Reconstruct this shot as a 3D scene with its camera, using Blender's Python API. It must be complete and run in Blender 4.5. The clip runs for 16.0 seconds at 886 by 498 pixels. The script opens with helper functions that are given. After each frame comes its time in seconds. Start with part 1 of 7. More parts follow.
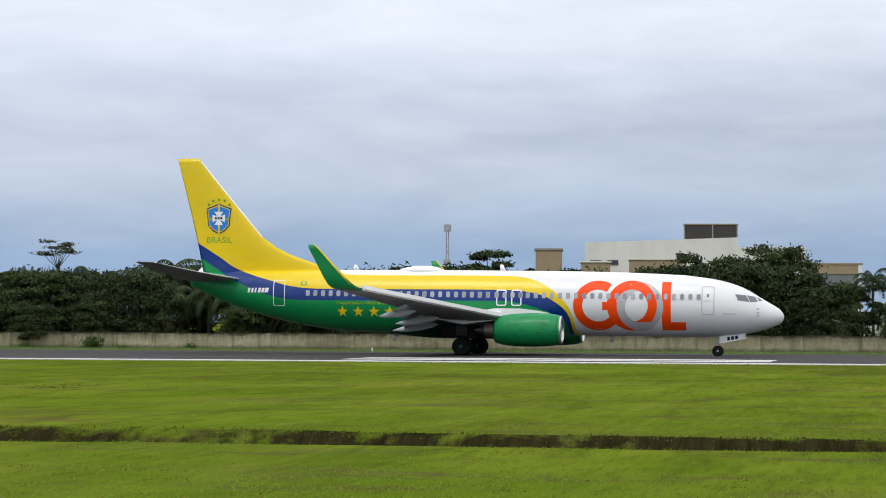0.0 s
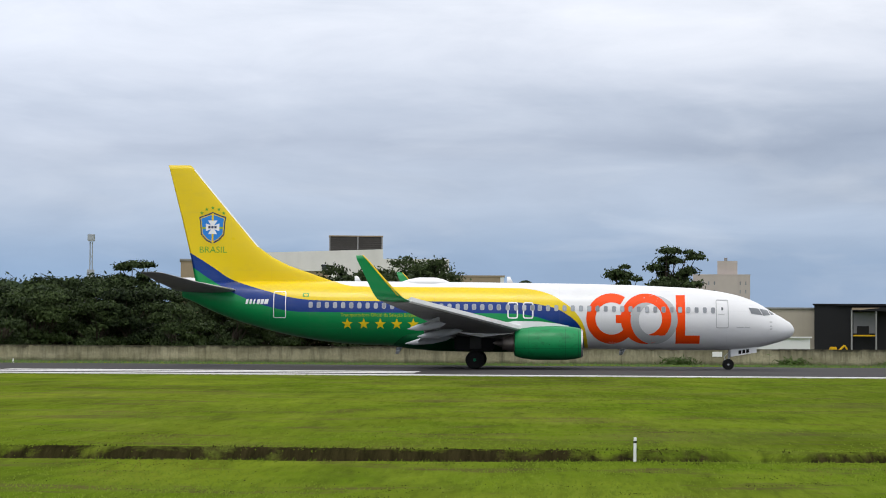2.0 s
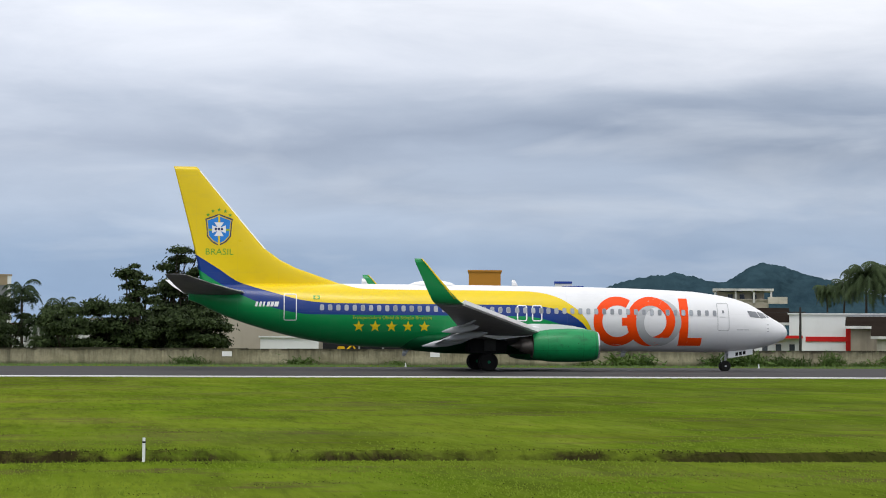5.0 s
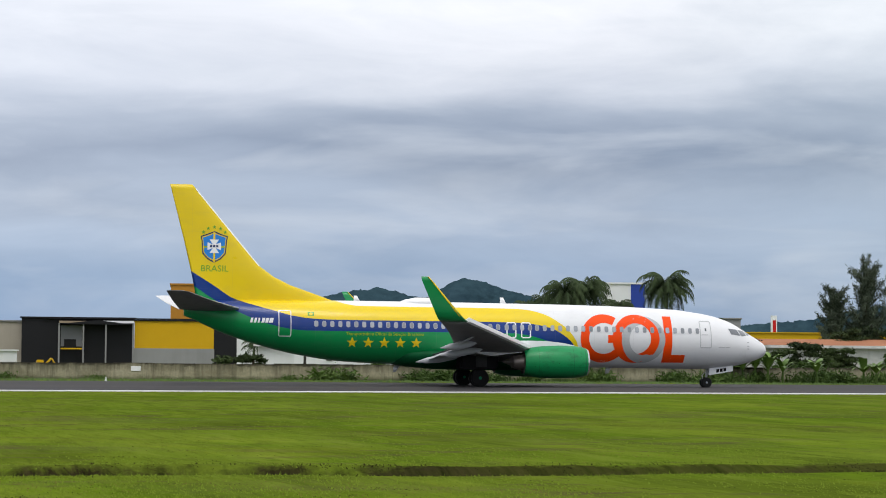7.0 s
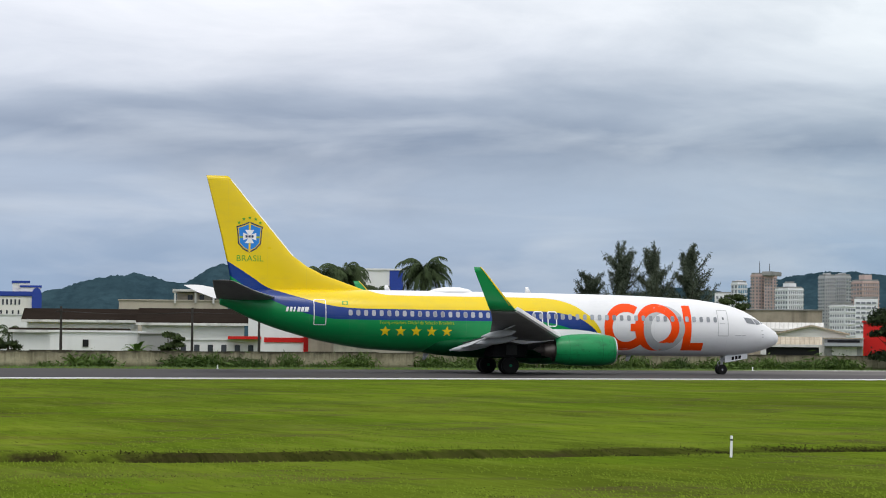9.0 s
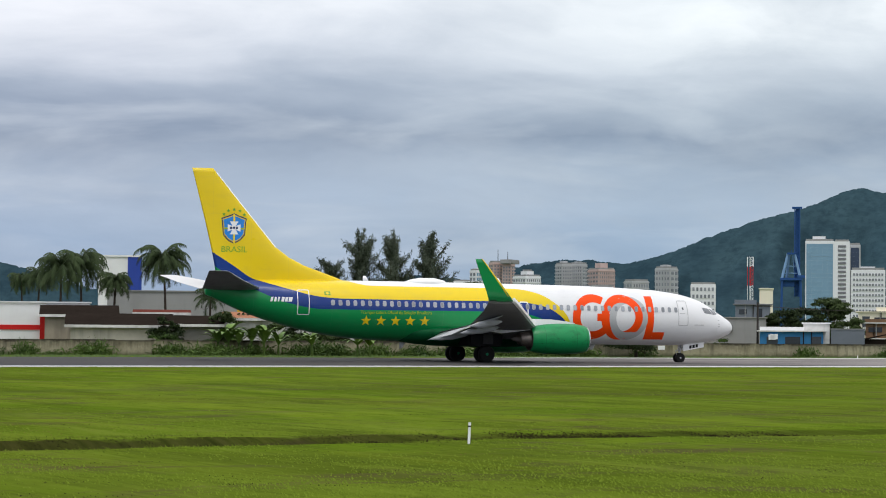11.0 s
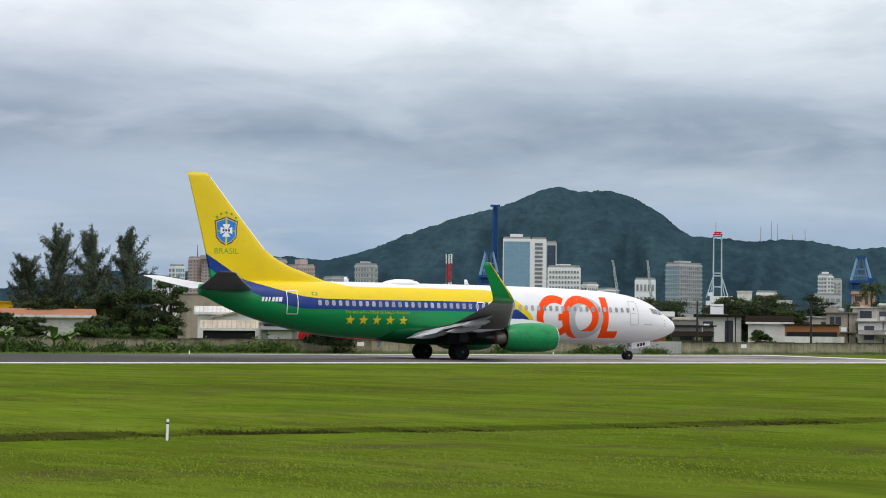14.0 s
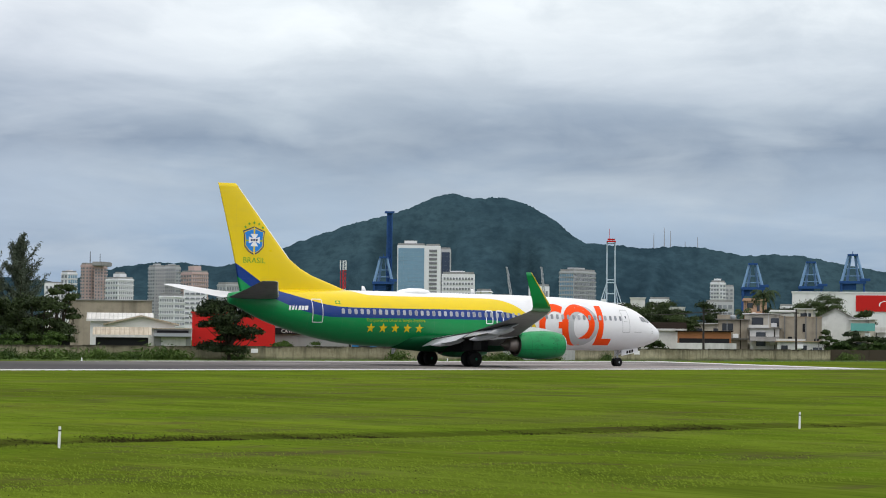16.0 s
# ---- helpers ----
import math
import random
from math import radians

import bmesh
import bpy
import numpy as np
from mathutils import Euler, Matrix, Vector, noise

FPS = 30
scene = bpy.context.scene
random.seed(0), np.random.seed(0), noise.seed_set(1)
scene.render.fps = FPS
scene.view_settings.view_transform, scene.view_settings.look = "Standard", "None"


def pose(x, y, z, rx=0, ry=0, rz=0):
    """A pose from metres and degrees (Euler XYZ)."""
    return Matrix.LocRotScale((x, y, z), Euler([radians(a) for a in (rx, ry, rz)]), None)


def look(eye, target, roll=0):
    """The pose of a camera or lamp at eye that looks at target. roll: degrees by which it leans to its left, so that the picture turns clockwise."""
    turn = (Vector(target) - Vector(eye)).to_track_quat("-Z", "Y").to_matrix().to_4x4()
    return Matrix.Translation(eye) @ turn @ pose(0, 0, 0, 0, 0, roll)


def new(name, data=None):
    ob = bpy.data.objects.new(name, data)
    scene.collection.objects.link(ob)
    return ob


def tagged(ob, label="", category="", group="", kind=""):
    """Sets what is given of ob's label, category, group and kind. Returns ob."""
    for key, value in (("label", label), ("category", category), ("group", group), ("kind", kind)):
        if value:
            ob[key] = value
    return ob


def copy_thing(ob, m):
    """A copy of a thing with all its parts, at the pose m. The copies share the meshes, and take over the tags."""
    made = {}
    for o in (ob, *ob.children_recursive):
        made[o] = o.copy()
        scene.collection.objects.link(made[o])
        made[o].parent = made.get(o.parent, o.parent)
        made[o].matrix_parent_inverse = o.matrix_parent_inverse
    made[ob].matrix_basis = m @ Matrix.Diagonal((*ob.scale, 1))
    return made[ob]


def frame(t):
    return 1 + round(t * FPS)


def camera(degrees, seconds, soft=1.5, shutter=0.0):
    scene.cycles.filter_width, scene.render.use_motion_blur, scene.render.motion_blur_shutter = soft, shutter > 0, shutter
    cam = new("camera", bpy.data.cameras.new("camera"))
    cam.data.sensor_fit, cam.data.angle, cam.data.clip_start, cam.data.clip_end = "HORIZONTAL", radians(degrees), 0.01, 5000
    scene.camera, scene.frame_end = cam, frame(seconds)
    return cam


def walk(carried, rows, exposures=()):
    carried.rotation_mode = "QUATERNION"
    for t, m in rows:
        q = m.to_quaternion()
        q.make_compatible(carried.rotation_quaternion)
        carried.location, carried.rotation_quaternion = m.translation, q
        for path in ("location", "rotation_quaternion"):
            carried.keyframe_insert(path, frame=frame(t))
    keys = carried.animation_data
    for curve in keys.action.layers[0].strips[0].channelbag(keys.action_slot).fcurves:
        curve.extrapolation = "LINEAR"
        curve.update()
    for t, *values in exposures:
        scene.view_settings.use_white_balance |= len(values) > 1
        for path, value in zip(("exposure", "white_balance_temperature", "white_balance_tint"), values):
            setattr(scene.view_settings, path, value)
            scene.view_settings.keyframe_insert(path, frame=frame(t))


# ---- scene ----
from mathutils.bvhtree import BVHTree

EYE = 2.09          # the camera's height over the grass
TRACK = 143.34       # distance from the camera to the aircraft's line


# ---- camera: it stands still and pans after the aircraft ----
def pan(yaw, pitch, roll):
    return pose(0, 0, EYE, 90 + pitch, 0, -yaw) @ pose(0, 0, 0, 0, 0, roll)


cam = camera(21.14, 16.0, soft=1.0)
PATH = [
    (0.0, -10.935, 1.757, 0.226), (0.5, -8.716, 2.088, 0.254), (1.0, -6.524, 2.162, 0.279), (1.5, -4.492, 2.039, 0.269),
    (2.0, -2.396, 2.066, 0.33), (2.5, -0.249, 2.203, 0.312), (3.0, 1.993, 2.277, 0.294), (3.5, 4.147, 2.362, 0.313),
    (4.0, 6.042, 2.205, 0.31), (4.2, 6.758, 2.139, 0.32), (6.3, 13.546, 2.399, 0.43), (6.5, 14.283, 2.438, 0.487),
    (7.0, 16.541, 2.517, 0.513), (7.5, 18.441, 2.325, 0.511), (8.0, 19.865, 2.213, 0.498), (8.5, 20.946, 2.169, 0.498),
    (9.0, 22.361, 2.227, 0.485), (9.2, 22.96, 2.215, 0.48), (11.3, 29.5, 1.976, 0.5), (11.5, 30.056, 1.99, 0.5),
    (12.0, 31.555, 2.022, 0.56), (12.5, 32.762, 1.965, 0.53), (13.0, 33.873, 1.826, 0.58), (13.5, 35.082, 1.768, 0.56),
    (14.0, 35.873, 1.954, 0.584), (14.5, 36.582, 1.961, 0.59), (15.0, 37.252, 2.003, 0.61), (15.5, 38.042, 2.074, 0.591),
    (16.0, 38.423, 2.138, 0.556)]
walk(cam, [(t, pan(a, b, c)) for t, a, b, c in PATH])

# the aircraft: seconds, metres along the runway, metres away from its line, degrees of heading
TAXI = [
    (0.0, -26.79, 4.67, 0.0), (0.5, -21.03, 4.65, 0.0), (1.0, -15.33, 4.65, 0.0), (1.5, -9.64, 4.6, -0.05),
    (2.0, -4.07, 4.5, -0.1), (2.5, 1.4, 4.45, -0.35), (3.0, 6.75, 4.38, -0.8), (3.5, 12.01, 4.31, -1.25),
    (4.0, 17.1, 4.2, -1.6), (6.5, 40.71, 2.97, -5.87), (7.0, 45.24, 2.5, -6.95), (7.5, 49.82, 2.02, -7.65),
    (8.0, 54.24, 1.4, -8.1), (8.5, 58.64, 0.75, -8.65), (9.0, 62.9, 0.04, -8.95), (11.5, 82.62, -3.38, -9.48),
    (12.0, 86.19, -4.04, -9.6), (12.5, 89.58, -4.69, -9.6), (13.0, 92.91, -5.21, -9.5), (13.5, 96.09, -5.65, -9.23),
    (14.0, 99.12, -6.07, -8.7), (14.5, 101.85, -6.48, -8.06), (15.0, 104.33, -6.85, -7.3), (15.5, 106.54, -7.17, -6.05),
    (16.0, 108.49, -7.41, -4.3)]


# ---- nodes ----
class Nodes:
    """Short hand for a node tree."""

    def __init__(self, tree):
        self.tree = tree
        tree.nodes.clear()

    def add(self, kind, values=(), node=None):
        n = node or self.tree.nodes.new(kind)
        for key, value in dict(values).items():
            if isinstance(value, bpy.types.NodeSocket):
                self.tree.links.new(value, n.inputs[key])
            else:
                n.inputs[key].default_value = value
        return n

    def math(self, op, a, b=0.0, c=0.0, clamp=False):
        n = self.tree.nodes.new("ShaderNodeMath")
        n.operation, n.use_clamp = op, clamp
        return self.add("", {0: a, 1: b, 2: c}, n).outputs[0]

    def mix(self, fac, a, b, blend="MIX"):
        n = self.tree.nodes.new("ShaderNodeMix")
        n.data_type, n.blend_type = "RGBA", blend
        return self.add("", {0: fac, 6: a, 7: b}, n).outputs[2]

    def noise(self, vector, scale, detail=4.0, rough=0.55, warp=0.0):
        return self.add("ShaderNodeTexNoise", {"Vector": vector, "Scale": scale, "Detail": detail, "Roughness": rough, "Distortion": warp}).outputs[0]

    def span(self, value, a, b, c=0.0, d=1.0):
        return self.add("ShaderNodeMapRange", {0: value, 1: a, 2: b, 3: c, 4: d}).outputs[0]

    def ramp(self, value, stops):
        n = self.add("ShaderNodeValToRGB", {0: value})
        while len(n.color_ramp.elements) < len(stops):
            n.color_ramp.elements.new(0.5)
        for e, (p, c) in zip(n.color_ramp.elements, stops):
            e.position, e.color = p, (*c, 1)
        return n.outputs[0]

    def stretch(self, vector, x, y, z):
        return self.add("ShaderNodeMapping", {"Vector": vector, "Scale": (x, y, z)}).outputs[0]

    def curve(self, value, points, low, high, top):
        """A curve through points (place, height): place runs from low to high, height from 0 to top."""
        n = self.add("ShaderNodeFloatCurve", {"Value": self.span(value, low, high)})
        c = n.mapping.curves[0]
        pts = [((p - low) / (high - low), h / top) for p, h in points]
        while len(c.points) < len(pts):
            c.points.new(0.5, 0.5)
        for q, p in zip(c.points, pts):
            q.location, q.handle_type = p, "AUTO_CLAMPED"
        n.mapping.update()
        return self.math("MULTIPLY", n.outputs[0], top)


def rgb(c):
    return (*c, 1.0)


def blank(name):
    m = bpy.data.materials.new(name)
    m.use_nodes = True
    return m, Nodes(m.node_tree)


def finish(g, color, rough=0.6, metal=0.0, bump=None, strength=0.3, distance=0.02, coat=0.0, specular=0.5):
    b = g.add("ShaderNodeBsdfPrincipled", {"Base Color": color, "Roughness": rough, "Metallic": metal, "Coat Weight": coat, "Specular IOR Level": specular})
    if bump is not None:
        n = g.add("ShaderNodeBump", {"Height": bump, "Strength": strength, "Distance": distance})
        g.tree.links.new(n.outputs[0], b.inputs["Normal"])
    g.tree.links.new(b.outputs[0], g.add("ShaderNodeOutputMaterial").inputs[0])


def plain(name, color, rough=0.6, metal=0.0, vary=0.15, scale=1.0, stain=0.0, bump=0.0, coat=0.0, each=0.0, drip=0.0, gloss=None):
    """A surface of one colour with grain, blotches and, if wanted, dark runs down it; each: spread between alike pieces."""
    m, g = blank(name)
    at = g.add("ShaderNodeTexCoord").outputs["Object"]
    fine, broad = g.noise(at, scale * 6, 5), g.noise(at, scale * 0.7, 3)
    value = g.math("ADD", g.math("MULTIPLY_ADD", fine, vary, 1 - vary / 2), g.math("MULTIPLY_ADD", broad, vary * 1.4, -vary * 0.7))
    if each:
        value = g.math("MULTIPLY", value, g.math("MULTIPLY_ADD", g.add("ShaderNodeObjectInfo").outputs["Random"], each, 1 - each / 2))
    col = g.mix(1.0, rgb(color), g.add("ShaderNodeCombineColor", {0: value, 1: value, 2: value}).outputs[0], "MULTIPLY")
    if stain:
        col = g.mix(g.span(g.noise(at, scale * 1.7, 6, 0.65), 0.5, 0.75, 0, stain), col, rgb([c * 0.3 for c in color]))
    if drip:
        run = g.noise(g.stretch(at, 2.2, 2.2, 0.12), scale, 5, 0.6)
        col = g.mix(g.span(run, 0.48, 0.7, 0, drip), col, rgb((0.05, 0.045, 0.035)))
    finish(g, col, g.math("MULTIPLY_ADD", fine, 0.2, rough - 0.1, True), metal, fine if bump else None, bump, 0.02, coat, (0.12 if rough > 0.45 else 0.35) if gloss is None else gloss)
    return m


# ---- world: a bright overcast sky with streaked cloud ----
world = bpy.data.worlds.new("overcast_sky")
world.use_nodes = True
scene.world = world
g = Nodes(world.node_tree)
way = g.add("ShaderNodeTexCoord").outputs["Generated"]
height = g.add("ShaderNodeSeparateXYZ", {0: way}).outputs[2]
clear = g.add("ShaderNodeTexSky")
clear.sky_type, clear.sun_disc, clear.sun_elevation, clear.sun_rotation = "NISHITA", False, radians(63), radians(194)
sky = clear.outputs[0]
broad = g.noise(g.stretch(way, 6, 6, 26), 1.0, 5, 0.5, 0.35)
streak = g.noise(g.stretch(way, 10, 10, 46), 1.0, 5, 0.5, 0.4)
lift = g.math("ADD", height, g.math("ADD", g.math("MULTIPLY_ADD", broad, 0.046, -0.023), g.math("MULTIPLY_ADD", streak, 0.018, -0.009)))
base = g.ramp(g.span(lift, -0.02, 0.20), [
    (0.0, (0.30, 0.41, 0.59)), (0.22, (0.315, 0.42, 0.60)), (0.32, (0.42, 0.51, 0.67)), (0.39, (0.385, 0.46, 0.60)), (0.46, (0.265, 0.325, 0.45)),
    (0.53, (0.42, 0.48, 0.60)), (0.60, (0.72, 0.76, 0.86)), (0.70, (0.94, 0.96, 1.03)), (1.0, (1.1, 1.12, 1.16))])
cloud = g.mix(g.span(streak, 0.5, 0.72, 0, 0.4), base, rgb((0.70, 0.75, 0.84)))
west = g.span(g.add("ShaderNodeSeparateXYZ", {0: way}).outputs[0], 0.30, -0.25)
cloud = g.mix(g.math("MULTIPLY", west, g.span(height, 0.035, 0.08, 0, 0.6)), cloud, rgb((0.80, 0.87, 1.03)))
cloud = g.mix(g.math("MULTIPLY", west, g.span(height, 0.055, 0.02, 0, 0.8)), cloud, rgb((0.28, 0.44, 0.70)))
# towards the harbour: softer, greyer heaped cloud
east = g.span(g.add("ShaderNodeSeparateXYZ", {0: way}).outputs[0], 0.35, 0.55)
puff = g.noise(g.stretch(way, 16, 16, 34), 1.0, 7, 0.55, 0.3)
cloud = g.mix(g.math("MULTIPLY", east, g.span(puff, 0.42, 0.62, 0, 0.38)), cloud, rgb((0.50, 0.55, 0.65)))
cloud = g.mix(east, cloud, g.mix(1.0, cloud, rgb((0.97, 1.01, 0.985)), "MULTIPLY"))
lump = g.noise(g.stretch(way, 9, 9, 34), 1.0, 8, 0.6, 0.5)
swell = g.math("MULTIPLY_ADD", g.math("SUBTRACT", lump, 0.5), 0.5, 1.02)
cloud = g.mix(1.0, cloud, g.add("ShaderNodeCombineColor", {0: swell, 1: g.math("MULTIPLY_ADD", swell, 0.9, 0.1), 2: g.math("MULTIPLY_ADD", swell, 0.75, 0.25)}).outputs[0], "MULTIPLY")
zenith = g.mix(g.span(height, 0.15, 0.5), cloud, rgb((1.25, 1.27, 1.3)))
mixed = g.mix(0.9, g.mix(1.0, sky, rgb((0.1, 0.1, 0.1)), "MULTIPLY"), zenith)
back = g.add("ShaderNodeBackground", {"Color": mixed, "Strength": 1.0}).outputs[0]
g.tree.links.new(back, g.add("ShaderNodeOutputWorld").inputs[0])

sun = new("sun", bpy.data.lights.new("sun", "SUN"))
sun.data.energy, sun.data.angle, sun.data.color = 1.2, radians(22), (1.0, 0.97, 0.92)
sun.matrix_world = look((0, 0, 0), (0.15, 0.62, -1.25))

# ---- materials ----
WHITE = plain("white_paint", (0.78, 0.78, 0.79), 0.32, vary=0.05, scale=0.5, coat=0.12)
ORANGE = plain("orange_decal", (0.88, 0.066, 0.002), 0.42, vary=0.08, gloss=0.18)
SILVER = plain("silver_decal", (0.42, 0.43, 0.44), 0.35, vary=0.08, coat=0.08)
YELLOW = plain("yellow_decal", (0.78, 0.55, 0.01), 0.35, vary=0.08, coat=0.08)
GREEN = plain("green_paint", (0.004, 0.25, 0.07), 0.33, vary=0.12, scale=0.8, coat=0.12)
DECAL_GREEN = plain("green_decal", (0.10, 0.33, 0.03), 0.35, vary=0.1)
LIME = plain("lime_decal", (0.32, 0.42, 0.01), 0.4, vary=0.1)
BLUE = plain("blue_decal", (0.02, 0.20, 0.62), 0.35, vary=0.1)
NAVY = plain("navy_decal", (0.012, 0.03, 0.10), 0.35, vary=0.1)
# one wing grey twice: underside shade and top light are in the colours
WING_SHADED = plain("shaded_wing_grey", (0.20, 0.20, 0.205), 0.55, vary=0.25, scale=0.8, stain=0.35)
WING_LIT = plain("lit_wing_grey", (0.60, 0.60, 0.61), 0.4, vary=0.1, scale=0.8)
# fairing green darkened by the wing's shade in the colour, plus grime blotches
BELLY = plain("shaded_grimy_green", (0.002, 0.075, 0.024), 0.6, vary=0.3, scale=0.8, stain=0.5)
def cowl_paint():
    """Green nacelle paint with dark panel joints, latches, oil runs and a bottom painted as shaded."""
    m, g = blank("nacelle_green")
    at = g.add("ShaderNodeTexCoord").outputs["Object"]
    x, _, z = g.add("ShaderNodeSeparateXYZ", {0: at}).outputs
    stain, fine = g.noise(g.stretch(at, 0.7, 1, 1.4), 1.6, 7, 0.66, 0.3), g.noise(at, 7, 5)
    col = g.mix(g.span(fine, 0.3, 0.7, 0, 0.25), rgb((0.004, 0.235, 0.070)), rgb((0.004, 0.15, 0.045)))
    col = g.mix(g.span(stain, 0.52, 0.72, 0, 0.6), col, rgb((0.004, 0.055, 0.022)))
    # the bottom's shade is mixed into the green, with a ragged edge
    low = g.math("MULTIPLY_ADD", stain, 0.8, g.math("MULTIPLY", z, -1.0))
    col = g.mix(g.span(low, -0.65, -0.1, 0, 0.65), col, rgb((0.004, 0.040, 0.018)))
    for p, wide in ((3.3, 0.014), (5.5, 0.018), (6.28, 0.03)):
        col = g.mix(g.math("MULTIPLY", g.math("LESS_THAN", g.math("ABSOLUTE", g.math("SUBTRACT", x, p)), wide), 0.4), col, rgb((0.003, 0.03, 0.014)))
    col = g.mix(g.math("MULTIPLY", g.math("LESS_THAN", g.math("ABSOLUTE", g.math("SUBTRACT", z, 1.30)), 0.015), 0.4), col, rgb((0.003, 0.03, 0.014)))
    speck = g.add("ShaderNodeTexVoronoi", {"Vector": g.stretch(at, 1, 1, 1.3), "Scale": 1.9}).outputs[0]
    col = g.mix(g.span(speck, 0.075, 0.055, 0, 0.7), col, rgb((0.004, 0.02, 0.01)))
    finish(g, col, g.span(stain, 0.3, 0.7, 0.32, 0.5), 0, fine, 0.05, 0.02, 0.05, 0.28)
    return m


NACELLE = cowl_paint()
LIGHT_GREY = plain("fairing_grey", (0.38, 0.39, 0.41), 0.4, vary=0.1, scale=0.8)
LEADING = plain("polished_slat", (0.80, 0.80, 0.80), 0.35, vary=0.1, scale=2)
METAL = plain("bare_metal", (0.62, 0.62, 0.64), 0.28, 0.9, vary=0.12, scale=2)
EXHAUST = plain("heat_stained_metal", (0.22, 0.19, 0.17), 0.45, 0.8, vary=0.3, scale=2, stain=0.4)
DARK = plain("dark_well", (0.015, 0.015, 0.016), 0.7, vary=0.3)
RUBBER = plain("tyre_rubber", (0.014, 0.014, 0.014), 0.75, vary=0.3, scale=3)
STRUT = plain("strut_paint", (0.42, 0.43, 0.44), 0.4, vary=0.2, scale=3)
# main gear metal, the under-wing shade put into its dark colour
DARK_METAL = plain("shaded_gear_metal", (0.05, 0.05, 0.05), 0.6, 0.3, vary=0.3, scale=2, stain=0.4)
PANE = plain("dark_glass", (0.12, 0.13, 0.145), 0.06, vary=0.25, coat=1.0)
WINDOW_RIM = plain("window_surround", (0.33, 0.34, 0.37), 0.4, vary=0.1)
CABIN_PANE = plain("cabin_window", (0.30, 0.32, 0.35), 0.15, vary=0.3, coat=0.6, each=0.7)


def livery():
    """White in front; behind it green, blue and yellow sweep up from the belly and climb the fin."""
    m, g = blank("aircraft_livery")
    at = g.add("ShaderNodeTexCoord").outputs["Object"]
    xyz = g.add("ShaderNodeSeparateXYZ", {0: at}).outputs
    x, z = xyz[0], xyz[2]
    top = [(-20, 14), (-12, 14), (-9.6, 6.1), (-9.1, 5.5), (-7.6, 5.06), (2.8, 4.98), (4.2, 4.74), (5.5, 4.06), (6.25, 3.35), (6.8, 2.23), (7.0, 0.6), (7.3, 0), (20, 0)]
    mid = [(-20, 8.3), (-18, 7.15), (-16.5, 6.22), (-15.3, 5.45), (-14.75, 5.25), (-13, 4.74), (-11.2, 4.3), (-9.5, 4.16), (2.6, 4.1), (4.6, 3.83), (5.65, 3.34), (6.5, 2.48), (6.8, 0.6), (7.0, 0), (20, 0)]
    low = [(-20, 7.3), (-17.8, 6.2), (-16.9, 5.6), (-15.8, 4.96), (-14.75, 4.45), (-13, 3.8), (-11, 3.45), (2.6, 3.40), (4.6, 2.95), (6.2, 2.2), (6.6, 0.6), (6.8, 0), (20, 0)]
    col = rgb((0.72, 0.72, 0.735))
    for pts, paint in ((top, (0.74, 0.535, 0.006)), (mid, (0.003, 0.030, 0.185)), (low, (0.003, 0.225, 0.06))):
        col = g.mix(g.math("LESS_THAN", z, g.curve(x, pts, -20, 20, 14)), col, rgb(paint))
    grime = g.noise(g.stretch(at, 0.5, 1, 1.2), 1.5, 6, 0.6)
    col = g.mix(g.span(grime, 0.5, 0.8, 0, 0.12), col, rgb((0.16, 0.15, 0.14)))
    # thin panel joints round the barrel and along it
    joint = g.math("LESS_THAN", g.math("FRACT", g.math("MULTIPLY", x, 0.39)), 0.008)
    seam = g.math("LESS_THAN", g.math("FRACT", g.math("MULTIPLY", z, 0.83)), 0.012)
    col = g.mix(g.math("MULTIPLY", g.math("MAXIMUM", joint, seam), 0.10), col, rgb((0.2, 0.2, 0.2)))
    finish(g, col, g.math("MULTIPLY_ADD", grime, 0.2, 0.22), 0.0, g.noise(at, 1.1, 2), 0.06, 0.05, 0.12, 0.3)
    return m


LIVERY = livery()


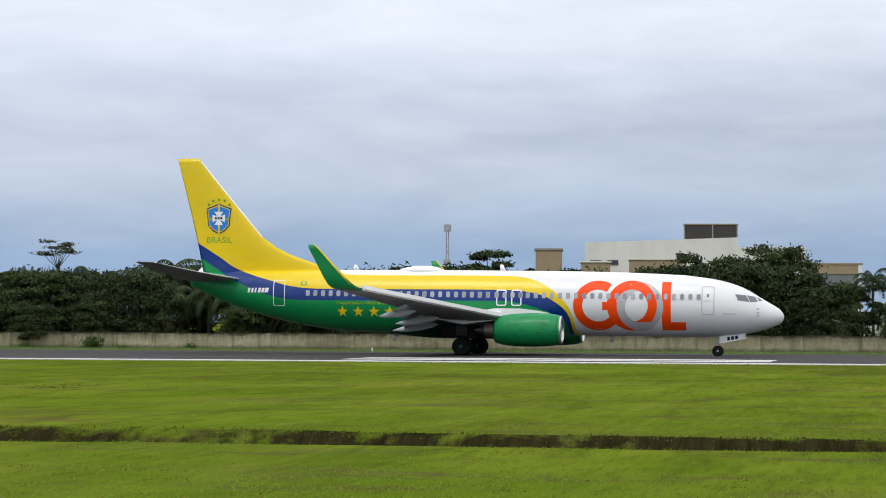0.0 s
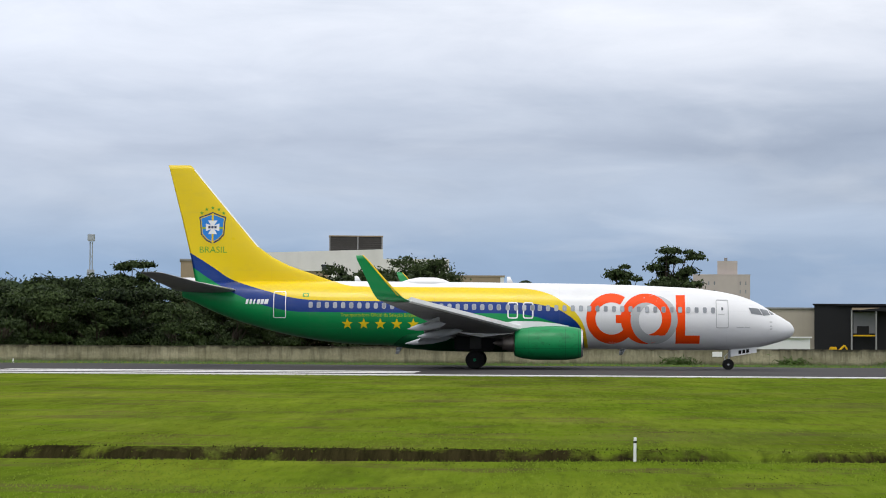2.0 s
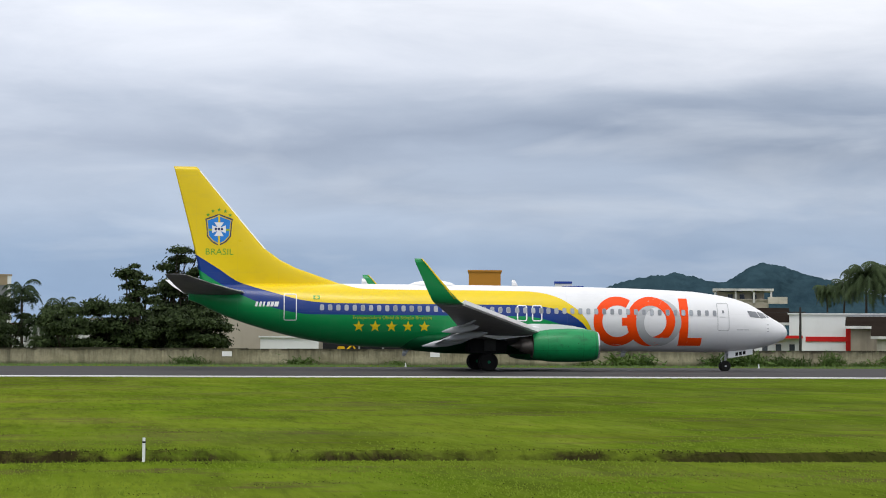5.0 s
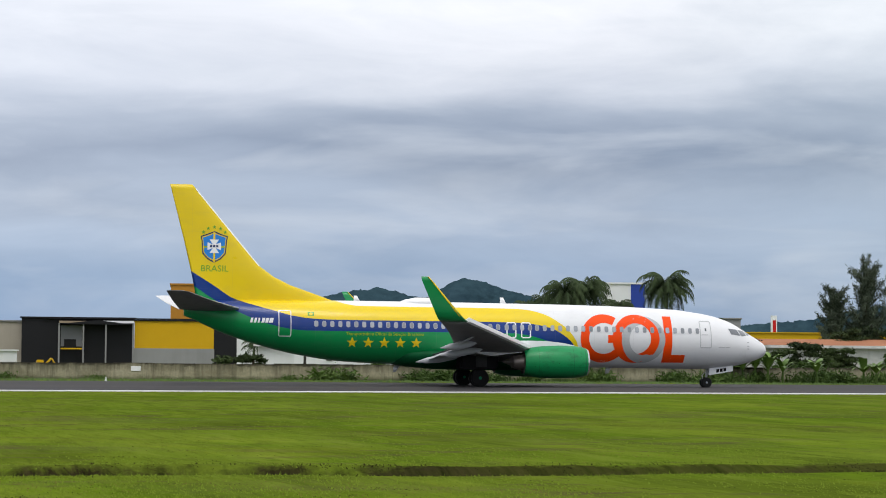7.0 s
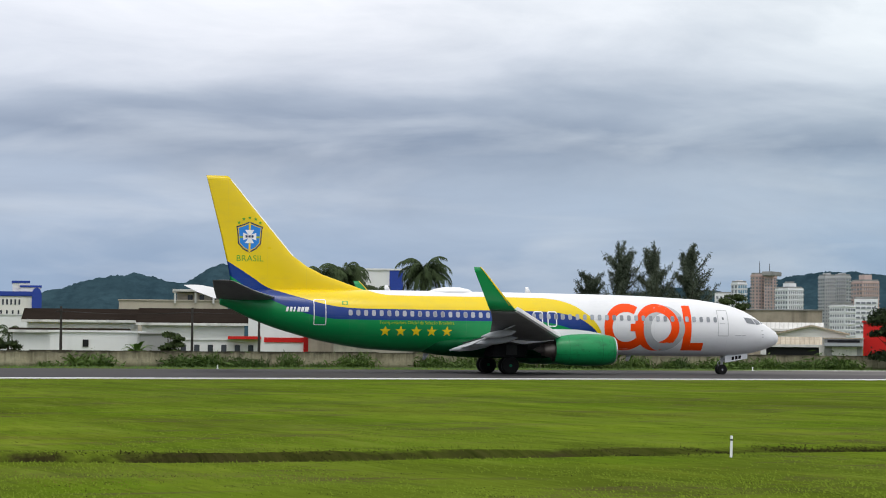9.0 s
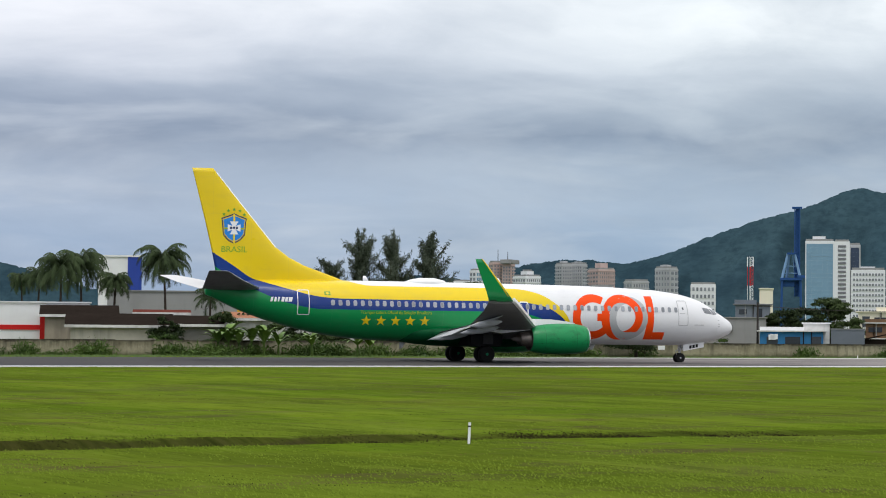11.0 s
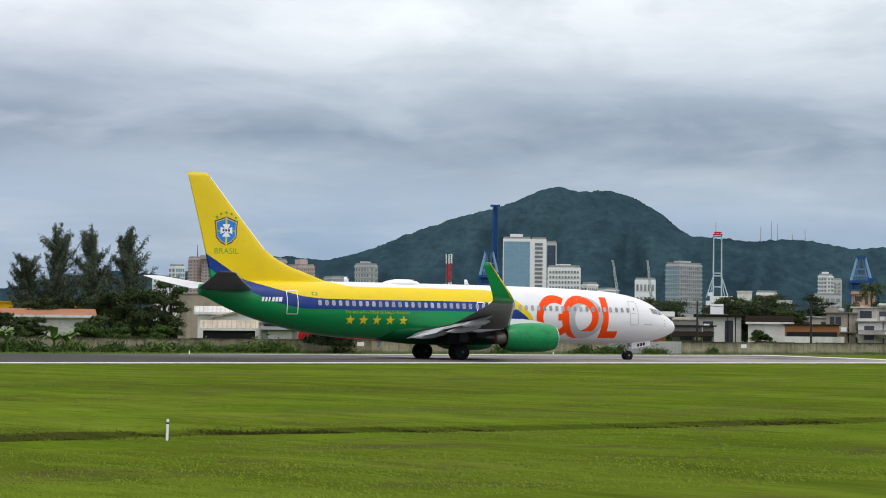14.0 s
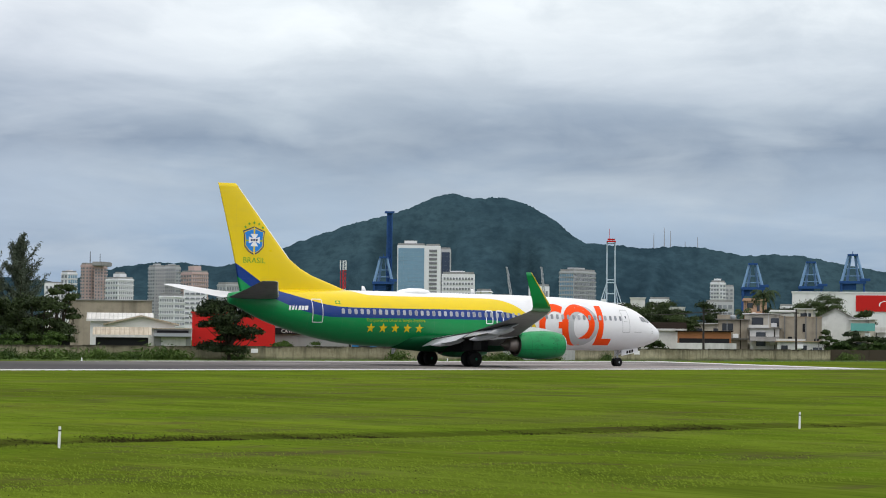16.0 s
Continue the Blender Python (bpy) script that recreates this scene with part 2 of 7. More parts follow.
def grass():
    m, g = blank("mown_grass")
    at = g.add("ShaderNodeTexCoord").outputs["Object"]
    xyz = g.add("ShaderNodeSeparateXYZ", {0: at}).outputs
    rows = g.noise(g.stretch(at, 0.05, 0.05, 1), 1.0, 5, 0.6, 0.3)
    mottle = g.noise(g.stretch(at, 0.7, 0.14, 1), 1.0, 8, 0.68, 0.4)
    fine = g.noise(g.stretch(at, 5.0, 0.45, 1), 1.0, 6, 0.68)
    patch = g.noise(g.stretch(at, 0.16, 0.05, 1), 1.0, 6, 0.62, 0.4)
    streak = g.noise(g.stretch(at, 0.20, 0.42, 1), 1.0, 8, 0.70, 0.5)
    tuft = g.noise(g.stretch(at, 0.55, 0.10, 3), 1.0, 7, 0.66, 0.6)
    col = g.ramp(rows, [(0.32, (0.074, 0.104, 0.008)), (0.44, (0.096, 0.140, 0.009)), (0.5, (0.086, 0.144, 0.007)), (0.58, (0.122, 0.176, 0.011)), (0.68, (0.108, 0.138, 0.012))])
    col = g.mix(g.span(patch, 0.44, 0.60, 0, 0.75), col, rgb((0.112, 0.160, 0.012)))
    col = g.mix(g.span(tuft, 0.50, 0.66, 0, 0.55), col, rgb((0.062, 0.088, 0.008)))
    col = g.mix(g.span(mottle, 0.46, 0.32, 0, 0.65), col, rgb((0.052, 0.074, 0.008)))
    col = g.mix(g.span(mottle, 0.54, 0.68, 0, 0.65), col, rgb((0.142, 0.190, 0.018)))
    col = g.mix(g.span(fine, 0.50, 0.34, 0, 0.50), col, rgb((0.048, 0.070, 0.007)))
    col = g.mix(g.span(fine, 0.56, 0.70, 0, 0.35), col, rgb((0.150, 0.200, 0.024)))
    col = g.mix(g.span(streak, 0.54, 0.65, 0, 0.62), col, rgb((0.080, 0.056, 0.024)))
    worn = g.noise(g.stretch(at, 0.09, 0.16, 2), 1.0, 8, 0.66, 0.5)
    col = g.mix(g.span(worn, 0.53, 0.66, 0, 0.45), col, rgb((0.096, 0.088, 0.026)))
    col = g.mix(1.0, col, rgb((0.90, 0.91, 1.32)), "MULTIPLY")
    cloudy = g.noise(g.stretch(at, 0.22, 0.07, 1), 1.0, 7, 0.66, 0.5)
    col = g.mix(g.span(cloudy, 0.40, 0.62, 0, 0.55), col, g.mix(1.0, col, rgb((0.74, 0.70, 0.72)), "MULTIPLY"))
    col = g.mix(g.span(cloudy, 0.46, 0.34, 0, 0.5), col, g.mix(1.0, col, rgb((1.22, 1.10, 0.95)), "MULTIPLY"))
    # the grass gets brighter and yellower towards the west
    west_tone = g.math("MULTIPLY", g.span(xyz[0], 24, -6, 0.1, 0.75), g.span(g.math("ADD", rows, patch), 0.8, 1.15, 0.35, 1.0))
    col = g.mix(west_tone, col, g.mix(1.0, col, rgb((1.5, 1.32, 1.2)), "MULTIPLY"))
    # bare soil along the ditch, painted dark with the ditch's shade, broken by growth
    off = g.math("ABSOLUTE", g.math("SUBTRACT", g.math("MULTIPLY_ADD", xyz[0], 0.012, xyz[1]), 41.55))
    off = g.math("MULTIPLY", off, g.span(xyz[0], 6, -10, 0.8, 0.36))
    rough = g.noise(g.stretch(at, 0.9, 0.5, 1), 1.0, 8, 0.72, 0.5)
    shaded_soil = g.math("MULTIPLY", g.span(g.math("MULTIPLY_ADD", g.math("ADD", g.math("MULTIPLY", rough, 1.5), g.math("MULTIPLY", mottle, 0.5)), 1.4, off), 2.15, 1.7), g.span(xyz[0], 30, 8, 0.5, 0.97))
    col = g.mix(shaded_soil, col, g.mix(g.span(fine, 0.3, 0.7), rgb((0.006, 0.005, 0.003)), rgb((0.034, 0.027, 0.012))))
    finish(g, col, 0.95, 0, g.math("ADD", fine, mottle), 0.7, 0.08, specular=0.0)
    return m


def asphalt():
    """Dark rubbered asphalt at one end that turns to paler, blotched pavement at the other."""
    m, g = blank("wet_asphalt")
    at = g.add("ShaderNodeTexCoord").outputs["Object"]
    x = g.add("ShaderNodeSeparateXYZ", {0: at}).outputs[0]
    grain, lane = g.noise(at, 3, 6), g.noise(g.stretch(at, 0.012, 0.25, 1), 1.0, 5, 0.6)
    blot = g.noise(g.stretch(at, 0.06, 0.10, 1), 1.0, 7, 0.65, 0.4)
    col = g.ramp(lane, [(0.3, (0.026, 0.025, 0.026)), (0.5, (0.052, 0.049, 0.050)), (0.72, (0.092, 0.086, 0.085))])
    pale = g.math("MULTIPLY", g.span(x, 78, 118), g.span(g.math("ADD", blot, g.math("MULTIPLY", lane, 0.5)), 0.60, 0.80, 0.15, 1.0))
    col = g.mix(pale, col, rgb((0.30, 0.27, 0.26)))
    col = g.mix(g.span(grain, 0.4, 0.7, 0, 0.35), col, rgb((0.03, 0.029, 0.03)))
    finish(g, col, g.span(lane, 0.3, 0.7, 0.6, 0.9), 0, grain, 0.3, 0.01, specular=0.04)
    return m


GRASS, ASPHALT = grass(), asphalt()
MARKING = plain("runway_paint", (0.62, 0.61, 0.6), 0.6, vary=0.25, scale=0.4, stain=0.35)
SHOULDER = plain("pale_shoulder", (0.36, 0.35, 0.34), 0.7, vary=0.25, scale=0.5, stain=0.3)


def weathered(name, pale, dark, algae):
    """Old cast concrete: soft blotches, dark runs down from the top and ragged dark growth along it."""
    m, g = blank(name)
    at = g.add("ShaderNodeNewGeometry").outputs["Position"]
    z = g.add("ShaderNodeSeparateXYZ", {0: at}).outputs[2]
    blot, fine, run = g.noise(g.stretch(at, 0.35, 1, 0.9), 1.0, 6, 0.6, 0.4), g.noise(at, 6, 6, 0.65), g.noise(g.stretch(at, 1.5, 1, 0.14), 1.0, 7, 0.66)
    streak = g.noise(g.stretch(at, 3.6, 1, 0.3), 1.0, 6, 0.65)
    col = g.mix(g.span(blot, 0.36, 0.62), rgb(pale), rgb(dark))
    col = g.mix(g.span(fine, 0.35, 0.7, 0, 0.35), col, rgb([c * 0.5 for c in dark]))
    col = g.mix(g.span(run, 0.50, 0.66, 0, 0.6), col, rgb([c * 1.9 for c in algae]))
    long = g.math("MULTIPLY_ADD", streak, 1.5, z)
    col = g.mix(g.span(long, 1.35, 2.05, 0, 0.75), col, rgb([c * 1.6 for c in algae]))
    rim = g.noise(g.stretch(at, 0.9, 1, 1.5), 1.0, 7, 0.7)
    col = g.mix(g.span(g.math("MULTIPLY_ADD", rim, 0.9, z), 1.46, 1.62, 0, 0.9), col, rgb(algae))
    col = g.mix(g.span(g.math("MULTIPLY_ADD", rim, -0.6, z), 0.02, -0.22, 0, 0.7), col, rgb((0.045, 0.058, 0.022)))
    one = g.math("MULTIPLY_ADD", g.add("ShaderNodeObjectInfo").outputs["Random"], 0.3, 0.85)
    col = g.mix(1.0, col, g.add("ShaderNodeCombineColor", {0: one, 1: one, 2: one}).outputs[0], "MULTIPLY")
    finish(g, col, 0.9, 0, fine, 0.3, 0.02, specular=0.1)
    return m


CONCRETE = weathered("weathered_concrete", (0.37, 0.34, 0.24), (0.25, 0.228, 0.150), (0.034, 0.031, 0.022))


# ---- mesh helpers ----
def mesh(name, verts, faces, material, smooth=False):
    me = bpy.data.meshes.new(name)
    me.from_pydata([tuple(v) for v in verts], [], faces)
    if smooth:
        me.polygons.foreach_set("use_smooth", [True] * len(me.polygons))
    for one in (material if isinstance(material, (list, tuple)) else [material]):
        me.materials.append(one)
    me.update()
    return me


def part(name, data, material, parent, label=""):
    """Links (verts, faces), a bmesh or a mesh as one object under a thing."""
    if isinstance(data, bmesh.types.BMesh):
        me = bpy.data.meshes.new(name)
        data.to_mesh(me)
        data.free()
        me.materials.append(material)
    elif isinstance(data, bpy.types.Mesh):
        me = data
    else:
        me = mesh(name, data[0], data[1], material, len(data) > 2 and data[2])
    ob = new(name, me)
    ob.parent = parent
    return tagged(ob, label)


def thing(name, label, category, x=0, y=0, z=0, turn=0, group="", kind=""):
    ob = new(name)
    ob.matrix_basis = pose(x, y, z, 0, 0, turn)
    return tagged(ob, label, category, group, kind)


def box(x0, x1, y0, y1, z0, z1, bevel=0.0):
    bm = bmesh.new()
    bmesh.ops.create_cube(bm, size=1)
    for v in bm.verts:
        v.co = (x0 + (v.co.x + 0.5) * (x1 - x0), y0 + (v.co.y + 0.5) * (y1 - y0), z0 + (v.co.z + 0.5) * (z1 - z0))
    if bevel:
        bmesh.ops.bevel(bm, geom=bm.edges[:], offset=bevel, segments=2, affect="EDGES")
    return bm


def join(*parts):
    """Several (verts, faces) as one."""
    verts, faces = [], []
    for v, f, *_ in parts:
        k = len(verts)
        verts += list(v)
        faces += [tuple(i + k for i in q) for q in f]
    return verts, faces


def slab(x0, x1, y0, y1, z0, z1):
    v = [(x, y, z) for z in (z0, z1) for y in (y0, y1) for x in (x0, x1)]
    return v, [(0, 2, 3, 1), (4, 5, 7, 6), (0, 1, 5, 4), (2, 6, 7, 3), (0, 4, 6, 2), (1, 3, 7, 5)]


def rod(a, b, r0, r1=None, n=8):
    """A tapered round bar from a to b."""
    a, b, r1 = Vector(a), Vector(b), r0 if r1 is None else r1
    q = (b - a).to_track_quat("Z", "Y")
    ring = [(math.cos(2 * math.pi * i / n), math.sin(2 * math.pi * i / n)) for i in range(n)]
    v = [a + q @ Vector((c * r0, s * r0, 0)) for c, s in ring] + [b + q @ Vector((c * r1, s * r1, 0)) for c, s in ring]
    f = [(i, (i + 1) % n, n + (i + 1) % n, n + i) for i in range(n)] + [tuple(range(n))[::-1], tuple(range(n, 2 * n))]
    return v, f


def loft(rings, close=True):
    """A skin over rings of equal count."""
    n, v, f = len(rings[0]), [p for r in rings for p in r], []
    for k in range(len(rings) - 1):
        f += [(k * n + i, k * n + (i + 1) % n, (k + 1) * n + (i + 1) % n, (k + 1) * n + i) for i in range(n)]
    if close:
        f += [tuple(range(n))[::-1], tuple(range((len(rings) - 1) * n, len(rings) * n))]
    return v, f, True


def turned(profile, n=32, axis="x"):
    """A body of revolution from (place along the axis, radius)."""
    rings = []
    for p, r in profile:
        ring = [(math.cos(2 * math.pi * i / n) * r, math.sin(2 * math.pi * i / n) * r) for i in range(n)]
        rings.append([(p, a, b) if axis == "x" else ((a, p, b) if axis == "y" else (a, b, p)) for a, b in ring])
    return loft(rings)


def lettering(text, size, material_name="text"):
    """(verts, faces) of a word in the built-in font, centred, in the x-y plane."""
    cu = bpy.data.curves.new("lettering", "FONT")
    cu.body, cu.size, cu.align_x, cu.align_y, cu.resolution_u = text, size, "CENTER", "CENTER", 3
    ob = new("lettering", cu)
    me = bpy.data.meshes.new_from_object(ob.evaluated_get(bpy.context.evaluated_depsgraph_get()))
    out = [tuple(v.co) for v in me.vertices], [tuple(p.vertices) for p in me.polygons]
    bpy.data.objects.remove(ob)
    bpy.data.curves.remove(cu)
    bpy.data.meshes.remove(me)
    return out


# ---- ground ----
def ditch_y(x):
    return 40.9 - 0.012 * x + 0.25 * math.sin(x * 0.31) + 0.15 * math.sin(x * 0.83)


def ground_z(x, y):
    d = y - ditch_y(x)
    deep = 0.42 * (1 - min(1, max(0, (x - 8) / 14)) * 0.88)
    half = 0.95 + 0.6 * min(1, max(0, -x / 14))
    z = -deep * math.exp(-(d / half) ** 4) + 0.12 * deep * math.exp(-((d - 1.5 * half) / 0.6) ** 2)
    if 22 < y < 115:
        z += 0.035 * noise.noise((x * 0.13, y * 0.09, 0)) + 0.02 * noise.noise((x * 0.5, y * 0.4, 3))
    return z


def ground():
    xs = [-4500, -1500, -500, -150, -70, -40] + [-22 + 0.35 * i for i in range(220)] + [60, 90, 140, 220, 500, 1500, 4500]
    ys = [-60, 10, 20] + [26 + 0.8 * i for i in range(14)] + [37.2 + 0.18 * i for i in range(40)] + [45 + 2 * i for i in range(36)] + [118, 250, 400, 900, 2000, 4700]
    v = [(x, y, ground_z(x, y)) for y in ys for x in xs]
    n = len(xs)
    f = [(j * n + i, j * n + i + 1, (j + 1) * n + i + 1, (j + 1) * n + i) for j in range(len(ys) - 1) for i in range(n - 1)]
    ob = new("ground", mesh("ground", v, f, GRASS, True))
    tagged(ob, "wide mown green grass field with a shallow ditch", "grass", kind="structure")


def plate(points, z0, z1):
    """A flat slab over an outline in the ground plane, given anticlockwise."""
    n = len(points)
    v = [(x, y, z) for z in (z0, z1) for x, y in points]
    return v, [tuple(range(n))[::-1], tuple(range(n, 2 * n))] + [(i, (i + 1) % n, n + (i + 1) % n, n + i) for i in range(n)]


def runway():
    """It ends at a slanting edge beyond which the grass goes on."""
    road = new("road", mesh("road", *plate([(-900, 123.2), (139.6, 123.2), (157.2, 164.0), (100, 163.0), (84, 159.6), (-900, 159.6)], -0.2, 0.03), ASPHALT))
    tagged(road, "damp dark grey asphalt runway with rubber marks", "runway", kind="structure")
    edge = new("pavement", mesh("pavement", *slab(-900, 139.6, 119.6, 123.2, -0.2, 0.025), SHOULDER))
    tagged(edge, "pale worn concrete shoulder along the runway", "shoulder", kind="structure")
    line = new("trim", mesh("trim", *slab(-900, 138.8, 120.9, 122.6, 0.025, 0.034), MARKING))
    tagged(line, "white painted runway side stripe", "marking", kind="structure")
    for m in (plate([(90, 160.4), (154, 161.2), (154.4, 163.2), (101, 162.4)], 0.03, 0.036), plate([(137.0, 123.4), (139.3, 123.4), (156.7, 163.8), (154.4, 163.8)], 0.03, 0.037)):
        line = new("trim", mesh("trim", *m, MARKING))
        tagged(line, "worn white line painted on the runway", "marking", kind="structure")
    for y0, y1 in ((126.0, 128.6), (130.4, 133.4)):
        m = new("trim", mesh("trim", *slab(-30.0, -6.8, y0, y1, 0.03, 0.038), MARKING))
        tagged(m, "white painted touchdown bar on asphalt", "marking", kind="structure")


ground()
runway()


# ---- the aircraft, in its own space: x ahead from the main wheels, y to its left, z up ----
# place along, top, bottom, half width
BARREL = [
    (19.68, 2.50, 2.46, 0.02), (19.6, 2.72, 2.22, 0.25), (19.4, 2.96, 2.02, 0.47), (18.85, 3.30, 1.78, 0.83), (18.3, 3.60, 1.62, 1.08),
    (17.8, 3.94, 1.49, 1.26), (17.1, 4.32, 1.36, 1.45), (16.2, 4.62, 1.27, 1.64), (15.3, 4.82, 1.23, 1.77), (13.5, 5.06, 1.22, 1.87),
    (10.0, 5.22, 1.25, 1.88), (6.5, 5.30, 1.28, 1.88), (0.0, 5.36, 1.33, 1.88), (-5.0, 5.38, 1.38, 1.88), (-7.5, 5.39, 1.45, 1.87),
    (-9.5, 5.39, 1.62, 1.80), (-11.8, 5.38, 2.02, 1.58), (-13.5, 5.36, 2.45, 1.30), (-15.4, 5.33, 3.02, 0.96), (-17.0, 5.27, 3.68, 0.60), (-18.0, 5.15, 4.2, 0.36), (-18.4, 4.95, 4.45, 0.2)]


def barrel_at(x):
    xs = [b[0] for b in BARREL][::-1]
    return [float(np.interp(x, xs, [b[k] for b in BARREL][::-1])) for k in (1, 2, 3)]


def fuselage():
    places = [19.68, 19.64, 19.58, 19.5, 19.4, 19.25, 19.05, 18.85] + [18.6 - 0.25 * i for i in range(22)] + [13.0 - 0.75 * i for i in range(27)] + [-7.5 - 0.35 * i for i in range(31)] + [-18.4]
    # smooth the outline by averaging neighbours
    rings = []
    for x in places:
        w = 0.02 if x > 19.3 else (0.25 if x > 13 else 0.8)
        top, low, half = [sum(c) / 5 for c in zip(*[barrel_at(min(19.68, max(-18.4, x + w * k / 2))) for k in (-2, -1, 0, 1, 2)])]
        mid, ring = low + (top - low) * 0.49, []
        for i in range(56):
            a = 2 * math.pi * i / 56
            c, s = math.cos(a), math.sin(a)
            ring.append((x, half * math.copysign(abs(c) ** 0.97, c), mid + s * ((top - mid) if s > 0 else (mid - low))))
        rings.append(ring)
    return loft(rings)


def foil(le, chord, thick, up, n=9):
    """A wing section: leading edge, chord running back, thickness along up."""
    le, up, out = Vector(le), Vector(up).normalized(), []
    xs = [0.5 - 0.5 * math.cos(math.pi * i / n) for i in range(n + 1)]

    def half(u):
        return 5 * thick * (0.2969 * u ** 0.5 - 0.126 * u - 0.3516 * u * u + 0.2843 * u ** 3 - 0.1036 * u ** 4)
    for u in xs:
        out.append(le + Vector((-u * chord, 0, 0)) + up * half(u) * chord * 1.1)
    for u in xs[-2:0:-1]:
        out.append(le + Vector((-u * chord, 0, 0)) - up * half(u) * chord * 0.9)
    return out


def fin():
    st = [(4.9, -8.4, -17.55, 0.03), (5.35, -8.9, -17.62, 0.035), (5.6, -9.6, -17.68, 0.04), (5.95, -10.6, -17.75, 0.047), (6.35, -11.75, -17.82, 0.055), (6.85, -12.75, -17.92, 0.07),
          (7.5, -13.65, -18.07, 0.085), (9.0, -14.92, -18.43, 0.09), (11.0, -16.6, -18.95, 0.09), (12.35, -17.72, -19.3, 0.09), (12.61, -17.98, -19.38, 0.05)]
    return loft([foil((a, 0, z), a - b, t, (0, 1, 0)) for z, a, b, t in st])


def on_skin(tree, verts, lift=0.012):
    """Moves points given as (along, up) out on to the near side of the skin."""
    out = []
    for x, z in verts:
        hit = tree.ray_cast(Vector((x, -6, z)), Vector((0, 1, 0)))[0]
        out.append((x, (hit.y if hit else -0.2) - lift, z))
    return out


def ring_shape(cx, cz, rx, rz, width, a0=0, a1=360, n=72):
    v, f = [], []
    for i in range(n + 1):
        a = radians(a0 + (a1 - a0) * i / n)
        for k in range(4):
            r = 1 - width * k / 3 / rx
            v.append((cx + rx * r * math.cos(a), cz + rz * r * math.sin(a)))
    for i in range(n):
        f += [(i * 4 + k, i * 4 + k + 1, i * 4 + k + 5, i * 4 + k + 4) for k in range(3)]
    return v, f


def crescent(cx, cz, rx, rz, width, a0, a1, n=64):
    """A ring's arc that begins as a point on its inner edge and ends as one on its outer edge."""
    v, f = [], []
    for i in range(n + 1):
        a, u = radians(a0 + (a1 - a0) * i / n), i / n
        o, q = 1 - width / rx * (1 - min(1, u / 0.34)), 1 - width / rx * min(1, (1 - u) / 0.26)
        for k in range(4):
            r = o + (min(q, o) - o) * k / 3 if u < 0.5 else 1 + (q - 1) * k / 3
            v.append((cx + rx * r * math.cos(a), cz + rz * r * math.sin(a)))
    for i in range(n):
        f += [(i * 4 + k, i * 4 + k + 1, i * 4 + k + 5, i * 4 + k + 4) for k in range(3)]
    return v, f


def sheet(x0, x1, z0, z1, n=8, m=12, slant=0.0):
    v = [(x0 + (x1 - x0) * i / n + slant * j / m, z0 + (z1 - z0) * j / m) for j in range(m + 1) for i in range(n + 1)]
    return v, [(j * (n + 1) + i, j * (n + 1) + i + 1, (j + 1) * (n + 1) + i + 1, (j + 1) * (n + 1) + i) for j in range(m) for i in range(n)]


def star_shape(cx, cz, r):
    pts = [(cx + (r if i % 2 == 0 else r * 0.42) * math.sin(math.pi * i / 5), cz + (r if i % 2 == 0 else r * 0.42) * math.cos(math.pi * i / 5)) for i in range(10)]
    return [(cx, cz)] + pts, [(0, 1 + i, 1 + (i + 1) % 10) for i in range(10)]


def rim_shape(x0, x1, z0, z1, w, r=0.1):
    """A rounded rectangular outline."""
    pts = []
    for cx, cz, a0 in ((x1 - r, z1 - r, 0), (x0 + r, z1 - r, 90), (x0 + r, z0 + r, 180), (x1 - r, z0 + r, 270)):
        for k in range(5):
            a = radians(a0 + 22.5 * k)
            pts.append(((cx + r * math.cos(a), cz + r * math.sin(a)), (cx + (r - w) * math.cos(a), cz + (r - w) * math.sin(a))))
    # extra points on the long sides keep the outline on the round skin
    dense = []
    for i in range(len(pts)):
        (a, b), (c, d) = pts[i], pts[(i + 1) % len(pts)]
        n = 6 if math.dist(a, c) > 0.3 else 1
        dense += [((a[0] + (c[0] - a[0]) * k / n, a[1] + (c[1] - a[1]) * k / n), (b[0] + (d[0] - b[0]) * k / n, b[1] + (d[1] - b[1]) * k / n)) for k in range(n)]
    n = len(dense)
    v = [p for pair in dense for p in pair]
    return v, [(2 * i, 2 * i + 1, (2 * i + 3) % (2 * n), (2 * i + 2) % (2 * n)) for i in range(n)]


def wheel_parts(radius, width, parent, x, y, hub):
    r, w = radius, width / 2
    tyre = part("wheel", turned([(-w, r * 0.62), (-w, r * 0.8), (-w * 0.85, r * 0.93), (-w * 0.5, r), (w * 0.5, r), (w * 0.85, r * 0.93), (w, r * 0.8), (w, r * 0.62)], 32, "y"), RUBBER, parent, "black rubber tyre")
    tyre.matrix_basis = pose(x, y, radius)
    rim = [turned([(sgn * w * 0.72, r * 0.66), (sgn * w * 0.98, r * 0.60), (sgn * w * 0.8, r * 0.46), (sgn * w * 0.9, r * 0.2), (sgn * w * 1.05, r * 0.16), (sgn * w * 1.05, 0.01)], 24, "y") for sgn in (-1, 1)]
    bolts = [rod((r * 0.34 * math.cos(a), -w * 0.95, r * 0.34 * math.sin(a)), (r * 0.34 * math.cos(a), w * 0.95, r * 0.34 * math.sin(a)), r * 0.045, n=6) for a in [2 * math.pi * k / 8 for k in range(8)]]
    part("rim", join(*rim, *bolts), hub, tyre)
    return tyre


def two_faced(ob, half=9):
    """Puts light into a lofted wing's colour: upper half pale, underside left dark."""
    ob.data.materials.append(WING_LIT)
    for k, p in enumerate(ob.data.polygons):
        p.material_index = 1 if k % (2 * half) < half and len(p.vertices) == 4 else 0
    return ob


